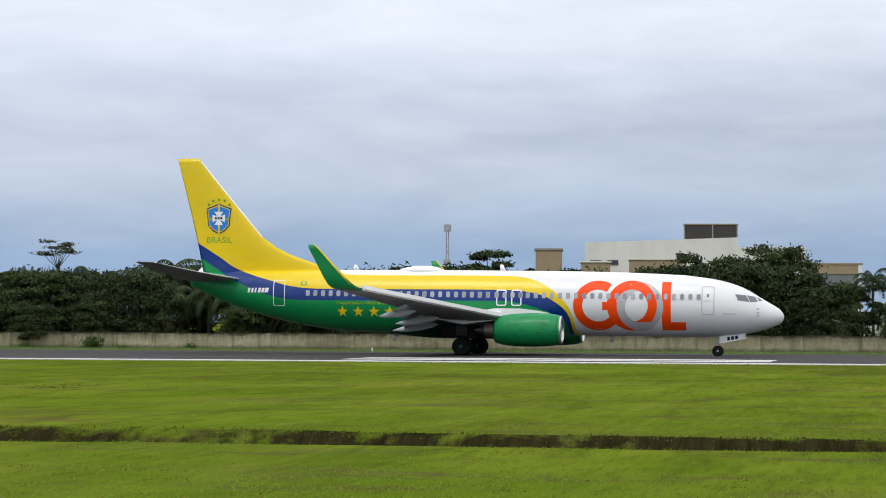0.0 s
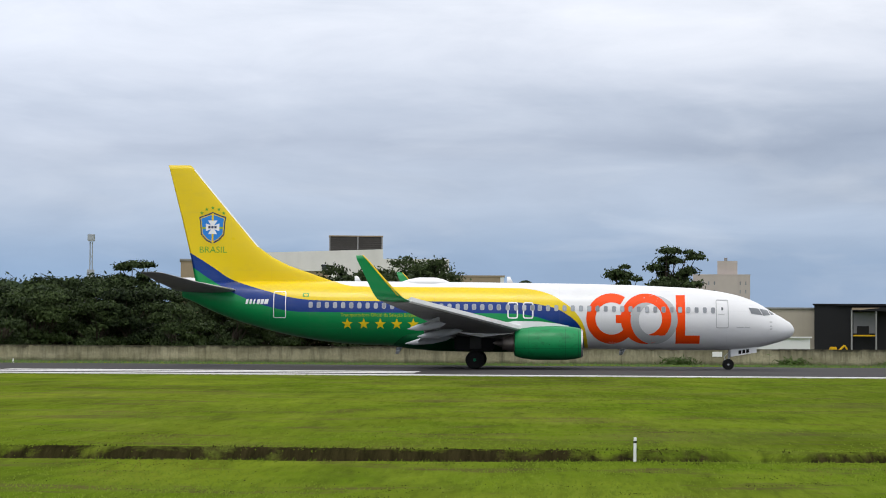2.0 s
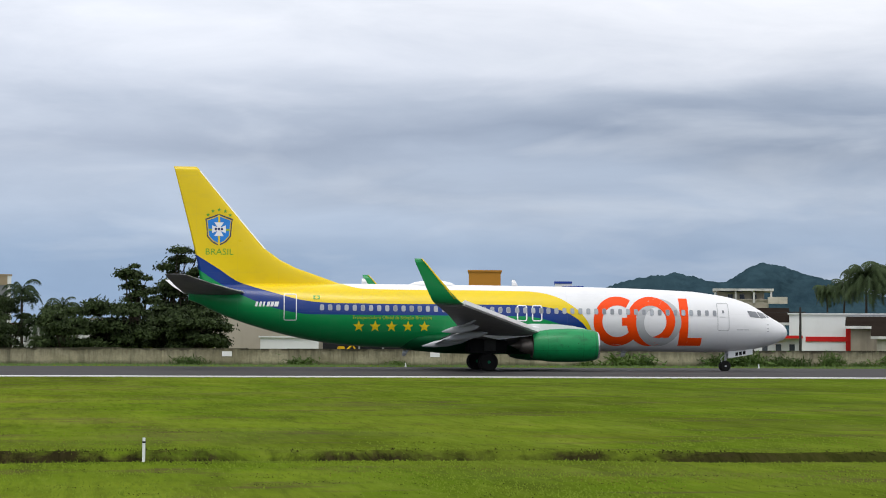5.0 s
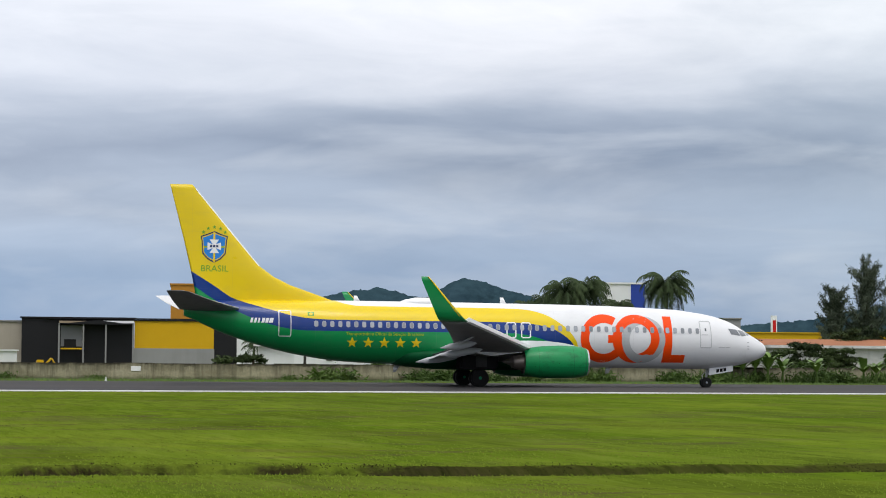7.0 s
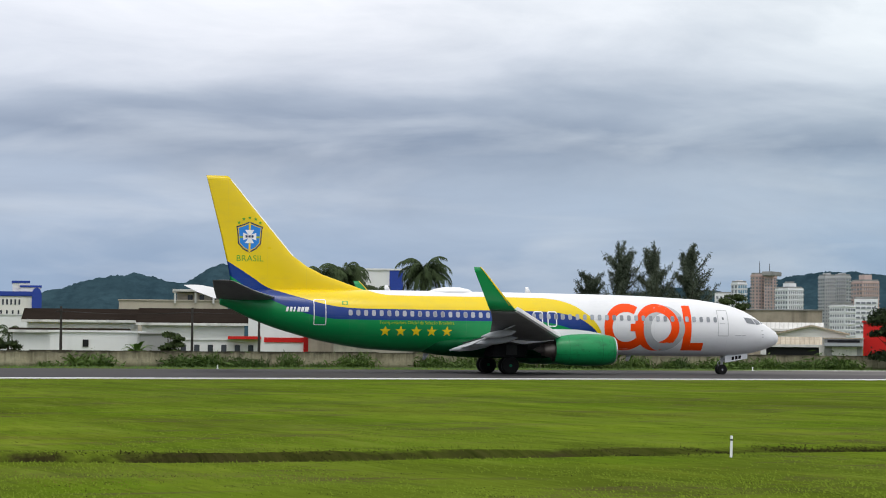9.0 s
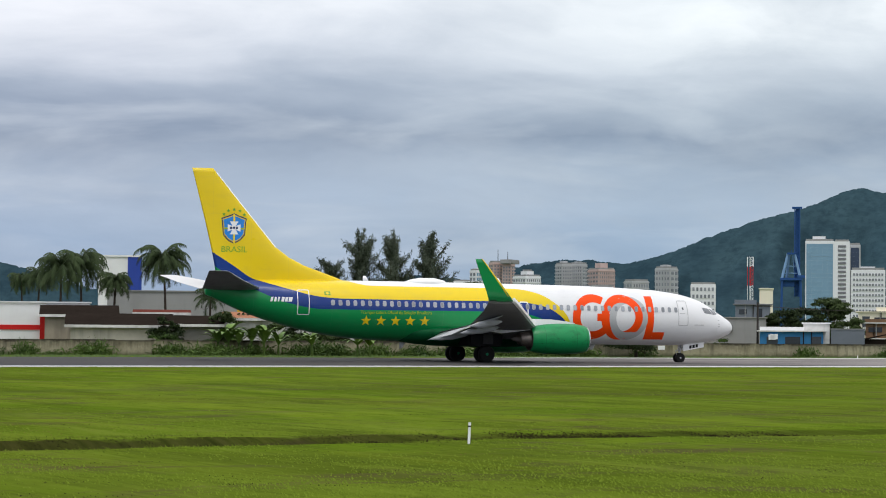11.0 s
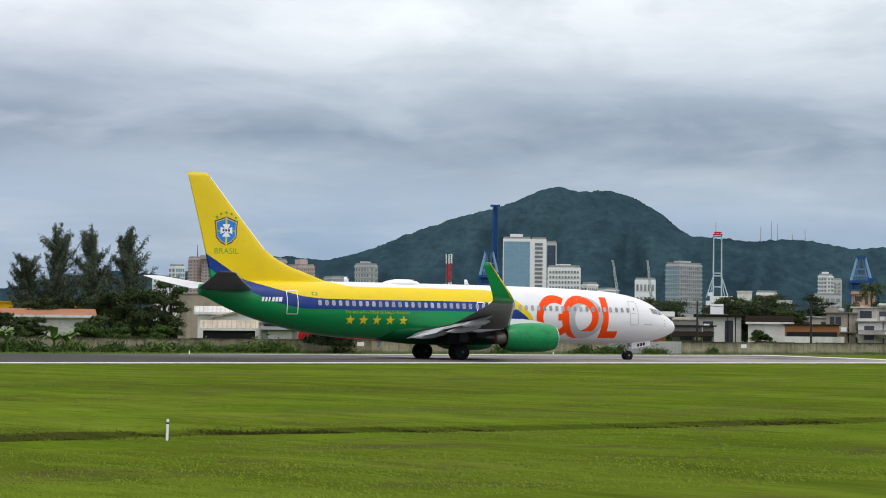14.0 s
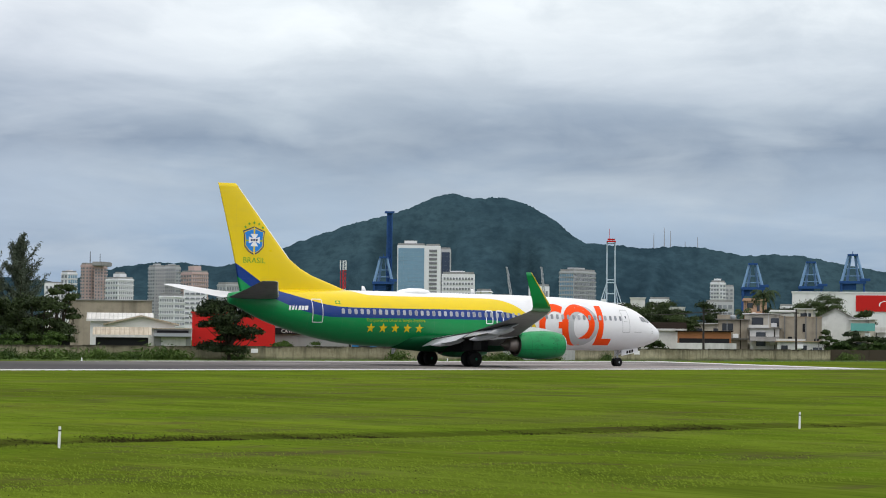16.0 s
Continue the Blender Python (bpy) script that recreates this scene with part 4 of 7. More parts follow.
AGED_WHITE = plain("aged_whitewash", (0.62, 0.615, 0.60), 0.85, vary=0.3, scale=0.25, stain=0.45, drip=0.4)
AGED_CREAM = plain("aged_cream_render", (0.52, 0.48, 0.41), 0.85, vary=0.3, scale=0.25, stain=0.45, drip=0.4)
AGED_BEIGE = plain("aged_beige_render", (0.31, 0.27, 0.215), 0.85, vary=0.35, scale=0.25, stain=0.5, drip=0.45)
AGED_GREY = plain("aged_bare_concrete", (0.19, 0.185, 0.175), 0.85, vary=0.35, scale=0.25, stain=0.5, drip=0.45)
FADED_RED = plain("faded_red_roof", (0.14, 0.045, 0.035), 0.9, vary=0.35, scale=0.5, stain=0.4, gloss=0.0)
TEAL = plain("teal_glass", (0.12, 0.36, 0.34), 0.3, vary=0.15)
PEACH = plain("peach_render", (0.42, 0.27, 0.19), 0.8, vary=0.15, scale=0.1)
PINK = plain("pinkish_render", (0.44, 0.385, 0.36), 0.8, vary=0.15, scale=0.08, drip=0.15)
CITY_WINDOW = plain("far_window_glass", (0.21, 0.225, 0.25), 0.25, vary=0.2, scale=0.1, each=0.5)
LOUVRE = plain("louvre_grey", (0.075, 0.07, 0.065), 0.7, vary=0.3, scale=0.4)
CRANE_GREY = plain("crane_grey", (0.34, 0.36, 0.39), 0.6, vary=0.15)
BARK = plain("bark", (0.045, 0.036, 0.028), 0.9, vary=0.4, scale=2)
POLE = plain("dark_pole", (0.04, 0.036, 0.034), 0.8, vary=0.3, scale=1)


def leaves(name, dark, light, rough=0.6, gloss=0.08):
    m, g = blank(name)
    rnd = g.math("ADD", g.math("MULTIPLY", g.add("ShaderNodeNewGeometry").outputs["Random Per Island"], 0.4), g.math("MULTIPLY", g.add("ShaderNodeObjectInfo").outputs["Random"], 0.6))
    patch = g.noise(g.add("ShaderNodeTexCoord").outputs["Object"], 0.9, 3)
    finish(g, g.mix(g.span(g.math("ADD", rnd, patch), 0.45, 1.5), rgb(dark), rgb(light)), rough, specular=gloss)
    return m


LEAF = leaves("dark_foliage", (0.004, 0.009, 0.004), (0.056, 0.082, 0.028))
PALM_LEAF = leaves("palm_foliage", (0.014, 0.027, 0.012), (0.058, 0.084, 0.034))
BANANA_LEAF = leaves("banana_leaf", (0.05, 0.10, 0.02), (0.16, 0.25, 0.06), 0.45, 0.2)
PINE_LEAF = leaves("casuarina_foliage", (0.022, 0.034, 0.022), (0.125, 0.150, 0.105))
WEED = leaves("weed_foliage", (0.022, 0.046, 0.011), (0.095, 0.150, 0.036))
BLADE = leaves("grass_blades", (0.042, 0.064, 0.007), (0.128, 0.178, 0.019), 0.9, 0.0)
GARDEN_LEAF = leaves("garden_foliage", (0.008, 0.020, 0.005), (0.060, 0.105, 0.022))
STRAW = leaves("withered_blades", (0.050, 0.038, 0.012), (0.14, 0.11, 0.03), 0.9, 0.0)
DRY = leaves("ditch_growth", (0.010, 0.009, 0.004), (0.040, 0.035, 0.013), 0.9, 0.0)


# ---- boundary wall: cast panels between posts ----
WALL_Y = 171.0


def boundary_wall():
    wall = thing("wall_north", "long low stained concrete boundary wall of cast panels", "wall", 0, WALL_Y, 0, kind="structure")
    new_grey = plain("new_concrete", (0.36, 0.365, 0.36), 0.8, vary=0.15, scale=0.6, drip=0.2)
    earth = plain("rusty_stained_concrete", (0.055, 0.045, 0.032), 0.9, vary=0.3, scale=0.6, drip=0.5)
    kinds = []
    for m in (CONCRETE, new_grey, earth):
        bm = box(-1.44, 1.44, -0.05, 0.05, 0, 1.2, 0.02)
        me = bpy.data.meshes.new("panel")
        bm.to_mesh(me)
        bm.free()
        me.materials.append(m)
        bm = box(-0.065, 0.065, -0.062, 0.07, 0, 1.21, 0.01)
        post = bpy.data.meshes.new("post")
        bm.to_mesh(post)
        bm.free()
        post.materials.append(m)
        kinds.append((me, post))
    rng = random.Random(4)
    for k in range(112):
        x = -100 + 3.0 * k
        me, post = kinds[1 if 142 < x < 152 else (2 if x > 187 else 0)]
        p = part("panel", me, None, wall)
        p.matrix_basis = pose(x + 1.5, 0, rng.uniform(-0.03, 0.03), rng.uniform(-0.6, 0.6), 0, 0)
        q = part("post", post, None, wall)
        q.matrix_basis = pose(x, 0, rng.uniform(-0.02, 0.03))
    for az in (4.2, 9.2, 43.1, 33.9):
        x, y = WALL_Y * math.tan(radians(az)), WALL_Y - 0.088
        s = thing("wall_sign", "small white rectangular plate fixed on the wall", "sign", x, y, 0.62)
        part("plate", slab(-0.35, 0.35, 0, 0.03, 0, 0.36), WHITE, s)


boundary_wall()


# ---- buildings ----
def block(name, label, category, az0, az1, d, depth, z1, wall, roof=None, z0=0.0, over=0.15, group=""):
    """A box building facing the camera; its own space: x across, y away, z up."""
    mid, w = (az0 + az1) / 2, d * radians(az1 - az0)
    x, y = spot(mid, d)
    b = thing(name, label, category, x, y, 0, -mid, group)
    part("wall", box(-w / 2, w / 2, 0, depth, z0, z1), wall, b)
    part("roof", box(-w / 2 - over, w / 2 + over, -over, depth + over, z1, z1 + max(0.12, z1 * 0.02)), roof or wall, b)
    return b, w


def panes(b, x0, x1, z0, z1, cols, rows, fx=0.55, fz=0.5, material=None, y=-0.06, name="window"):
    """A grid of window panes, each an object sharing one mesh."""
    cw, ch = (x1 - x0) / cols, (z1 - z0) / rows
    me = mesh(name, *slab(-cw * fx / 2, cw * fx / 2, 0, 0.12, -ch * fz / 2, ch * fz / 2), material or WINDOW)
    for j in range(rows):
        for i in range(cols):
            p = part(name, me, None, b)
            p.matrix_basis = pose(x0 + (i + 0.5) * cw, y, z0 + (j + 0.5) * ch)


def gable(name, label, category, az0, az1, d, depth, eave, ridge, wall, roof, over=0.5, turn=0.0, end=False):
    """A house with a pitched roof; end: its gable faces the camera."""
    mid, w = (az0 + az1) / 2, d * radians(az1 - az0)
    x, y = spot(mid, d)
    b = thing(name, label, category, x, y, 0, -mid + turn)
    part("wall", box(-w / 2 + over, w / 2 - over, over, depth - over, 0, eave), wall, b)
    t = 0.16
    if end:
        prof = [(-w / 2, eave), (0, ridge), (w / 2, eave), (w / 2, eave - t), (0, ridge - t), (-w / 2, eave - t)]
        v = [(p, yy, q) for yy in (0, depth) for p, q in prof]
        part("gable_end", ([(-w / 2 + over, over + 0.02, eave), (w / 2 - over, over + 0.02, eave), (0, over + 0.02, ridge - t), (-w / 2 + over, over + 0.2, eave), (w / 2 - over, over + 0.2, eave), (0, over + 0.2, ridge - t)], [(0, 1, 2), (5, 4, 3), (0, 3, 4, 1), (1, 4, 5, 2), (2, 5, 3, 0)]), wall, b)
    else:
        prof = [(0, eave), (depth / 2, ridge), (depth, eave), (depth, eave - t), (depth / 2, ridge - t), (0, eave - t)]
        v = [(xx, p, q) for xx in (-w / 2, w / 2) for p, q in prof]
        part("fascia", slab(-w / 2, w / 2, -0.09, -0.01, eave - t - 0.06, eave + 0.02), AGED_WHITE, b, "thin pale eaves board")
    part("roof", (v, [(0, 1, 7, 6), (1, 2, 8, 7), (2, 3, 9, 8), (3, 4, 10, 9), (4, 5, 11, 10), (5, 0, 6, 11), (0, 5, 4, 1), (1, 4, 3, 2), (6, 7, 10, 11), (7, 8, 9, 10)]), roof, b)
    return b, w


def add_box(b, name, x0, x1, y0, y1, z0, z1, material, label=""):
    return part(name, slab(x0, x1, y0, y1, z0, z1), material, b, label)


def factory_side():
    b, w = block("factory", "long cream factory block with a dark louvred roof plant", "factory", -7.49, -2.25, 330, 30, up(31.0, 330), CREAM, over=0.04)
    s = lambda az: 330 * math.radians(az + 4.87)
    part("upper_wall", ([(s(-7.49) - 0.1, yy, zz) for yy in (-0.1, 26) for zz in (0, up(33.6, 330))] + [(s(-3.84), yy, zz) for yy in (-0.1, 26) for zz in (0, up(35.8, 330))], [(0, 4, 5, 1), (2, 3, 7, 6), (1, 5, 7, 3), (0, 1, 3, 2), (4, 6, 7, 5)]), CREAM, b)
    plant = add_box(b, "roof_plant", s(-5.13), s(-3.86), 2, 14, up(33.4, 330), up(41.3, 330), LOUVRE, "dark grey louvred plant room")
    for k in range(7):
        z = up(35.2, 330) + k * 0.27
        add_box(plant, "slat", s(-5.13) - 0.05, s(-3.86) + 0.05, 1.85, 1.98, z, z + 0.16, LOUVRE)
    for az in (-5.13, -4.45, -3.86):
        add_box(plant, "post", s(az) - 0.09, s(az) + 0.09, 1.8, 1.86, up(34.5, 330), up(41.3, 330), GREY)
    add_box(b, "cap", s(-5.13) - 0.15, s(-3.86) + 0.15, 1.8, 14.2, up(41.3, 330), up(41.3, 330) + 0.15, TAN)
    for az, e0, e1, dw in ((-5.24, 22.5, 29.2, 0.45), (-7.25, 24.2, 26.2, 0.8), (-6.85, 24.2, 26.2, 0.8)):
        add_box(b, "window", s(az) - dw, s(az) + dw, -0.2, 0.1, up(e0, 330), up(e1, 330), WINDOW)
    block("annex", "tan flat-roofed annex with a pale parapet", "building", -6.45, -5.15, 300, 12, up(26.4, 300), TAN, CREAM)
    block("annex", "small tan flat-roofed store beside the factory", "building", -7.6, -6.9, 305, 10, up(25.2, 305), TAN, CREAM)
    b, w = block("hall", "grey hall with a tan top band", "hall", -2.27, -0.93, 290, 20, up(24.4, 290), MID_GREY, TAN)
    add_box(b, "band", -w / 2 - 0.05, w / 2 + 0.05, -0.08, 0.1, up(20.5, 290), up(24.4, 290), TAN)
    add_box(b, "end_wall", w / 2 - 0.4, w / 2 + 0.06, -0.09, 20, 0, up(24.4, 290), PALE)
    block("water_tank_house", "small brown concrete roof house", "building", -8.7, -8.06, 320, 8, up(30.4, 320), TAN, GREY)
    block("house", "white low house half hidden by trees", "house", -3.4, -0.2, 232, 8, up(4.4, 232), PALE, FADED_RED)
    block("house", "pale low building glimpsed behind the trees", "house", -0.6, 1.6, 215, 8, up(6.5, 215), PALE, TIN_ROOF)
    # lattice mast with a floodlight head
    x, y = spot(-10.83, 255)
    z = up(41, 255)
    m = thing("light_mast", "slim grey lattice mast with a lamp head", "mast", x, y)
    legs = [rod((a, b2, 0), (a * 0.7, b2 * 0.7, z - 0.8), 0.05, 0.04, 5) for a in (-0.16, 0.16) for b2 in (-0.16, 0.16)]
    rungs = [rod((-0.15 * s, -0.15, k * 0.9), (0.15 * s, -0.14, k * 0.9 + 0.9), 0.025, n=4) for k in range(int(z / 0.9) - 1) for s in ((-1) ** k,)]
    part("lattice", join(*legs, *rungs), CRANE_GREY, m)
    part("lamp_head", box(-0.36, 0.36, -0.3, 0.3, z - 0.75, z, 0.06), CRANE_GREY, m, "grey lamp housing")
    add_box(m, "box", -0.35, 0.35, -0.35, 0.1, z * 0.62, z * 0.7, CRANE_GREY)


def middle_side():
    b, w = block("apartment_tower", "pinkish grey apartment block with a stair tower", "apartment block", 3.62, 4.98, 640, 16, up(25.3, 640), PINK, PINK, over=0.05)
    k = lambda az: 640 * radians(az - 4.3)
    add_box(b, "stair_tower", k(4.20), k(4.68), 2, 12, 8, up(31.6, 640), PINK)
    add_box(b, "tank", k(4.36), k(4.44), 4, 8, up(31.6, 640), up(33, 640), GREY)
    panes(b, -w / 2 + 0.4, k(4.2), 6, up(24, 640), 4, 5, 0.25, 0.4, CITY_WINDOW)
    panes(b, k(4.68), w / 2 - 0.4, 6, up(24, 640), 2, 5, 0.2, 0.4, CITY_WINDOW)
    panes(b, k(4.25), k(4.63), up(14, 640), up(27, 640), 3, 4, 0.12, 0.16, CITY_WINDOW, y=1.9)
    b, w = block("warehouse", "long grey rendered warehouse with a shallow gable", "warehouse", 3.9, 6.1, 235, 22, up(9.4, 235), BEIGE, GREY)
    part("gable", ([(-w / 2, -0.1, up(9.4, 235)), (w / 2, -0.1, up(10.2, 235)), (w * 0.1, -0.1, up(11.6, 235)), (-w / 2, 0.3, up(9.4, 235)), (w / 2, 0.3, up(10.2, 235)), (w * 0.1, 0.3, up(11.6, 235))], [(0, 1, 2), (5, 4, 3), (0, 3, 4, 1), (1, 4, 5, 2), (2, 5, 3, 0)]), BEIGE, b)
    add_box(b, "flashing", -w * 0.05, w / 2 + 0.2, -0.2, 0.4, up(11.5, 235), up(12.1, 235), WHITE)
    add_box(b, "opening", w * 0.38, w / 2 - 0.1, -0.12, 0.1, up(-1, 235), up(4, 235), BLACK)
    # black and yellow shed with an open bay
    d = 214
    # the open bay's inner shade is only the block's black front
    b, w = block("open_shed", "black open-fronted shed with a white-edged canopy", "shed", 6.5, 9.15, d, 18, up(13.2, d), BLACK, BLACK)
    q = lambda az: d * radians(az - 7.825)
    add_box(b, "fascia", q(8.30), q(9.14), -1.0, -0.8, up(11.3, d), up(12.3, d), WHITE, "white canopy edge")
    add_box(b, "fascia", q(7.38), q(8.05), -0.9, -0.72, up(11.2, d), up(12.1, d), TAN, "tan canopy edge")
    for az in (7.38, 7.95, 8.48, 9.12):
        add_box(b, "pillar", q(az) - 0.07, q(az) + 0.07, -1.2, -1.06, 0, up(11.0, d), GREY)
    part("canopy", ([(q(7.36), -1.3, up(10.7, d)), (q(9.14), -1.3, up(10.7, d)), (q(8.28), -1.3, up(12.5, d)), (q(7.36), 3, up(10.7, d)), (q(9.14), 3, up(10.7, d)), (q(8.28), 3, up(12.5, d))], [(0, 1, 2), (5, 4, 3), (0, 3, 4, 1), (1, 4, 5, 2), (2, 5, 3, 0)]), BLACK, b, "black gabled canopy")
    add_box(b, "inner_wall", q(7.42), q(7.92), -0.3, -0.05, up(1.5, d), up(10.2, d), MID_GREY, "grey inner wall")
    add_box(b, "inner_door", q(7.5), q(7.78), -0.34, -0.3, 0, up(4.5, d), BLACK)
    add_box(b, "work_bench", q(7.42), q(7.94), -0.9, -0.5, up(0.3, d), up(0.9, d), SHED_YELLOW, "low yellow rail")
    add_box(b, "lintel", q(7.0), q(11.1), -0.3, 0.2, up(13.0, d), up(13.5, d), BLACK)
    b, w = block("yellow_hall", "bright yellow clad hall on a concrete plinth", "hall", 9.16, 11.05, d, 18, up(12.4, d), SHED_YELLOW, BLACK)
    add_box(b, "plinth", -w / 2 - 0.05, w / 2 + 0.05, -0.12, 0.3, 0, up(1.0, d), GREY, "grey concrete plinth")
    for k in range(24):
        x = -w / 2 + (k + 0.5) * w / 24
        add_box(b, "rib", x - 0.03, x + 0.03, -0.03, 0.0, up(1.0, d), up(12.3, d), SHED_YELLOW)
    block("grey_shed", "grey concrete shed wall", "shed", 5.3, 6.53, 218, 14, up(11.6, 218), BEIGE, GREY)
    b, w = block("cabin", "white rendered site cabin", "cabin", 5.0, 6.4, 196, 3, up(-0.6, 196), PALE, PALE)
    x, y = spot(6.95, 190)
    e = thing("excavator", "yellow tracked excavator parked by the shed", "excavator", x, y)
    e.scale = (0.62, 0.62, 0.62)
    part("cab", box(-0.5, 0.4, -0.5, 0.5, 0.8, 2.1, 0.1), SHED_YELLOW, e)
    part("tracks", box(-0.9, 0.9, -0.7, 0.7, 0.0, 0.8, 0.2), BLACK, e)
    part("boom", join(rod((0.4, 0, 1.3), (1.4, 0, 2.3), 0.13), rod((1.4, 0, 2.3), (2.1, 0, 1.2), 0.1)), SHED_YELLOW, e)
    b, w = block("orange_block", "plain orange block rising over the sheds", "building", 10.01, 10.78, 330, 12, up(27.6, 330), AMBER, AMBER)
    block("annex", "dark annex below the orange block", "building", 10.85, 11.6, 300, 10, up(14, 300), BLACK, BLACK)
    d = 400
    b, w = block("office_building", "cream office building with blue parapet bands and an arched end", "office building", 11.56, 12.62, d, 16, up(17.2, d), CREAM, BAND_BLUE)
    q = lambda az: d * radians(az - 12.09)
    add_box(b, "parapet", -w / 2 - 0.1, w / 2 + 0.4, -0.2, 15, up(17.6, d), up(19.2, d), BAND_BLUE, "blue parapet band")
    top = add_box(b, "upper_floor", q(12.09), q(12.5), 1, 10, up(19.2, d), up(23, d), CREAM)
    add_box(top, "upper_band", q(12.07), q(12.5), 0.9, 10.1, up(22.8, d), up(23.7, d), BAND_BLUE)
    add_box(b, "side_floor", q(12.28), q(12.75), 0.6, 10, up(19.2, d), up(21.0, d), CREAM)
    add_box(b, "side_band", q(12.26), q(12.78), 0.5, 10, up(21.0, d), up(21.8, d), BAND_BLUE)
    arch = [(q(12.66) + 0.8 * math.cos(a), up(17.6, d) + 1.3 * math.sin(a)) for a in [math.pi * k / 12 for k in range(13)]]
    v = [(p, yy, z) for yy in (-0.5, 1.5) for p, z in arch + [(q(12.66) - 0.8, up(8, d)), (q(12.66) + 0.8, up(8, d))]]
    order = list(range(13)) + [13, 14]
    part("arched_end", (v, [tuple(order)[::-1], tuple(i + 15 for i in order)] + [(order[i], order[(i + 1) % 15], order[(i + 1) % 15] + 15, order[i] + 15) for i in range(15)]), BAND_BLUE, b, "blue arched glazing")
    panes(b, -w / 2 + 0.5, w / 2 - 2.2, up(13.2, d), up(16.4, d), 7, 1, 0.45, 0.7)
    panes(b, -w / 2 + 0.5, w / 2 - 2.2, up(9, d), up(12, d), 5, 1, 0.3, 0.6)
    block("low_office", "white low office block", "office building", 11.5, 13.2, 330, 10, up(9.5, 330), PALE, PALE)


def warehouse_side():
    gable("warehouse", "white warehouse with a wide dark tiled roof", "warehouse", 12.3, 15.2, 236, 26, up(7.6, 236), up(13.0, 236), PALE, DARK_ROOF, 0.6)
    gable("warehouse", "white warehouse with a stained dark roof", "warehouse", 15.0, 17.75, 228, 26, up(6.7, 228), up(13.6, 228), PALE, DARK_ROOF, 0.6)
    gable("lean_to", "low store with a dark sagging roof", "store", 12.0, 14.9, 214, 7, up(3.3, 214), up(4.3, 214), PALE, DARK_ROOF, 0.4)
    b, w = block("yard_wall", "white rendered yard building", "building", 12.98, 15.2, 205, 5, up(2.5, 205), PALE, PALE)
    add_box(b, "opening", -1.2, -0.7, -0.1, 0.1, up(-3.5, 205), up(-0.5, 205), BLACK)
    b, w = block("yard_wall", "pale grey rendered yard building", "building", 15.1, 16.0, 203, 5, up(2.0, 203), GREY, GREY)
    b, w = block("shop", "white shop front with a red canopy", "shop", 15.9, 18.0, 207, 8, up(-0.2, 207), PALE, PALE)
    add_box(b, "canopy", w * 0.12, w / 2, -1.4, 0.2, up(0.2, 207), up(1.4, 207), RED, "red canopy")
    panes(b, -w / 2 + 0.3, w / 2 - 0.3, 0.4, up(-1.2, 207), 6, 1, 0.4, 0.7)
    b, w = block("grey_house", "unfinished grey concrete upper storey with openings", "building", 14.6, 17.2, 300, 14, up(16, 300), BEIGE, BEIGE)
    q = lambda az: 300 * radians(az - 15.9)
    add_box(b, "upper_floor", q(15.97), q(17.1), 1, 10, up(16, 300), up(19.5, 300), BEIGE)
    add_box(b, "roof_slab", q(15.87), q(17.32), -0.6, 10.5, up(19.9, 300), up(20.9, 300), AGED_WHITE, "thin pale overhanging roof slab")
    for az in (15.93, 16.42, 16.85, 17.26):
        add_box(b, "pillar", q(az) - 0.12, q(az) + 0.12, -0.4, -0.16, up(15, 300), up(19.9, 300), AGED_WHITE)
    add_box(b, "balcony", q(17.18), q(17.64), -1.2, 1.0, up(14.6, 300), up(17.4, 300), AGED_CREAM, "pale balcony front")
    panes(b, q(16.15), q(17.0), up(15.6, 300), up(19.3, 300), 3, 1, 0.4, 0.6, y=0.9)
    b, w = block("white_hall", "white clad hall with a red lower band", "hall", 17.69, 20.2, 224, 14, up(10.2, 224), PALE, PALE)
    add_box(b, "red_band", -w / 2 + 1.5, w / 2 + 0.1, -0.1, 0.2, up(-1.0, 224), up(1.0, 224), RED)
    add_box(b, "red_column", -w / 2 + 5.2, -w / 2 + 5.8, -0.2, 0.2, 0, up(4.6, 224), RED)
    b, w = block("tower_house", "white block with a blue side face", "building", 20.38, 21.40, 300, 12, up(29.7, 300), PALE, PALE)
    add_box(b, "blue_face", w / 2 - 1.7, w / 2 + 0.05, -0.08, 12, 6, up(29.7, 300), BAND_BLUE, "blue painted face")
    block("low_wall_building", "grey concrete flat building", "building", 20.6, 23.7, 244, 10, up(15.4, 244), GREY, GREY)
    block("yellow_wall", "yellow painted long building", "building", 22.6, 27.4, 262, 10, up(9.6, 262), SHED_YELLOW, SHED_YELLOW)
    gable("long_house", "long stained white house with a clay tile roof", "house", 23.3, 27.6, 216, 9, up(4.6, 216), up(7.4, 216), AGED_WHITE, CLAY_ROOF, 0.5)
    gable("house", "low house with a faded red roof", "house", 21.2, 22.6, 222, 8, up(6.6, 222), up(8.0, 222), AGED_GREY, FADED_RED, 0.4)
    gable("house", "grey house with a dark sagging roof", "house", 21.9, 23.4, 212, 8, up(1.8, 212), up(5.6, 212), AGED_GREY, DARK_ROOF, 0.5)
    gable("house", "low house with a dark brown tile roof", "house", 19.6, 22.2, 206, 8, up(1.2, 206), up(6.2, 206), AGED_CREAM, DARK_ROOF, 0.5)
    gable("house", "higher house with a brown weathered roof", "house", 19.0, 20.9, 216, 9, up(5.4, 216), up(9.6, 216), AGED_BEIGE, DARK_ROOF, 0.5)
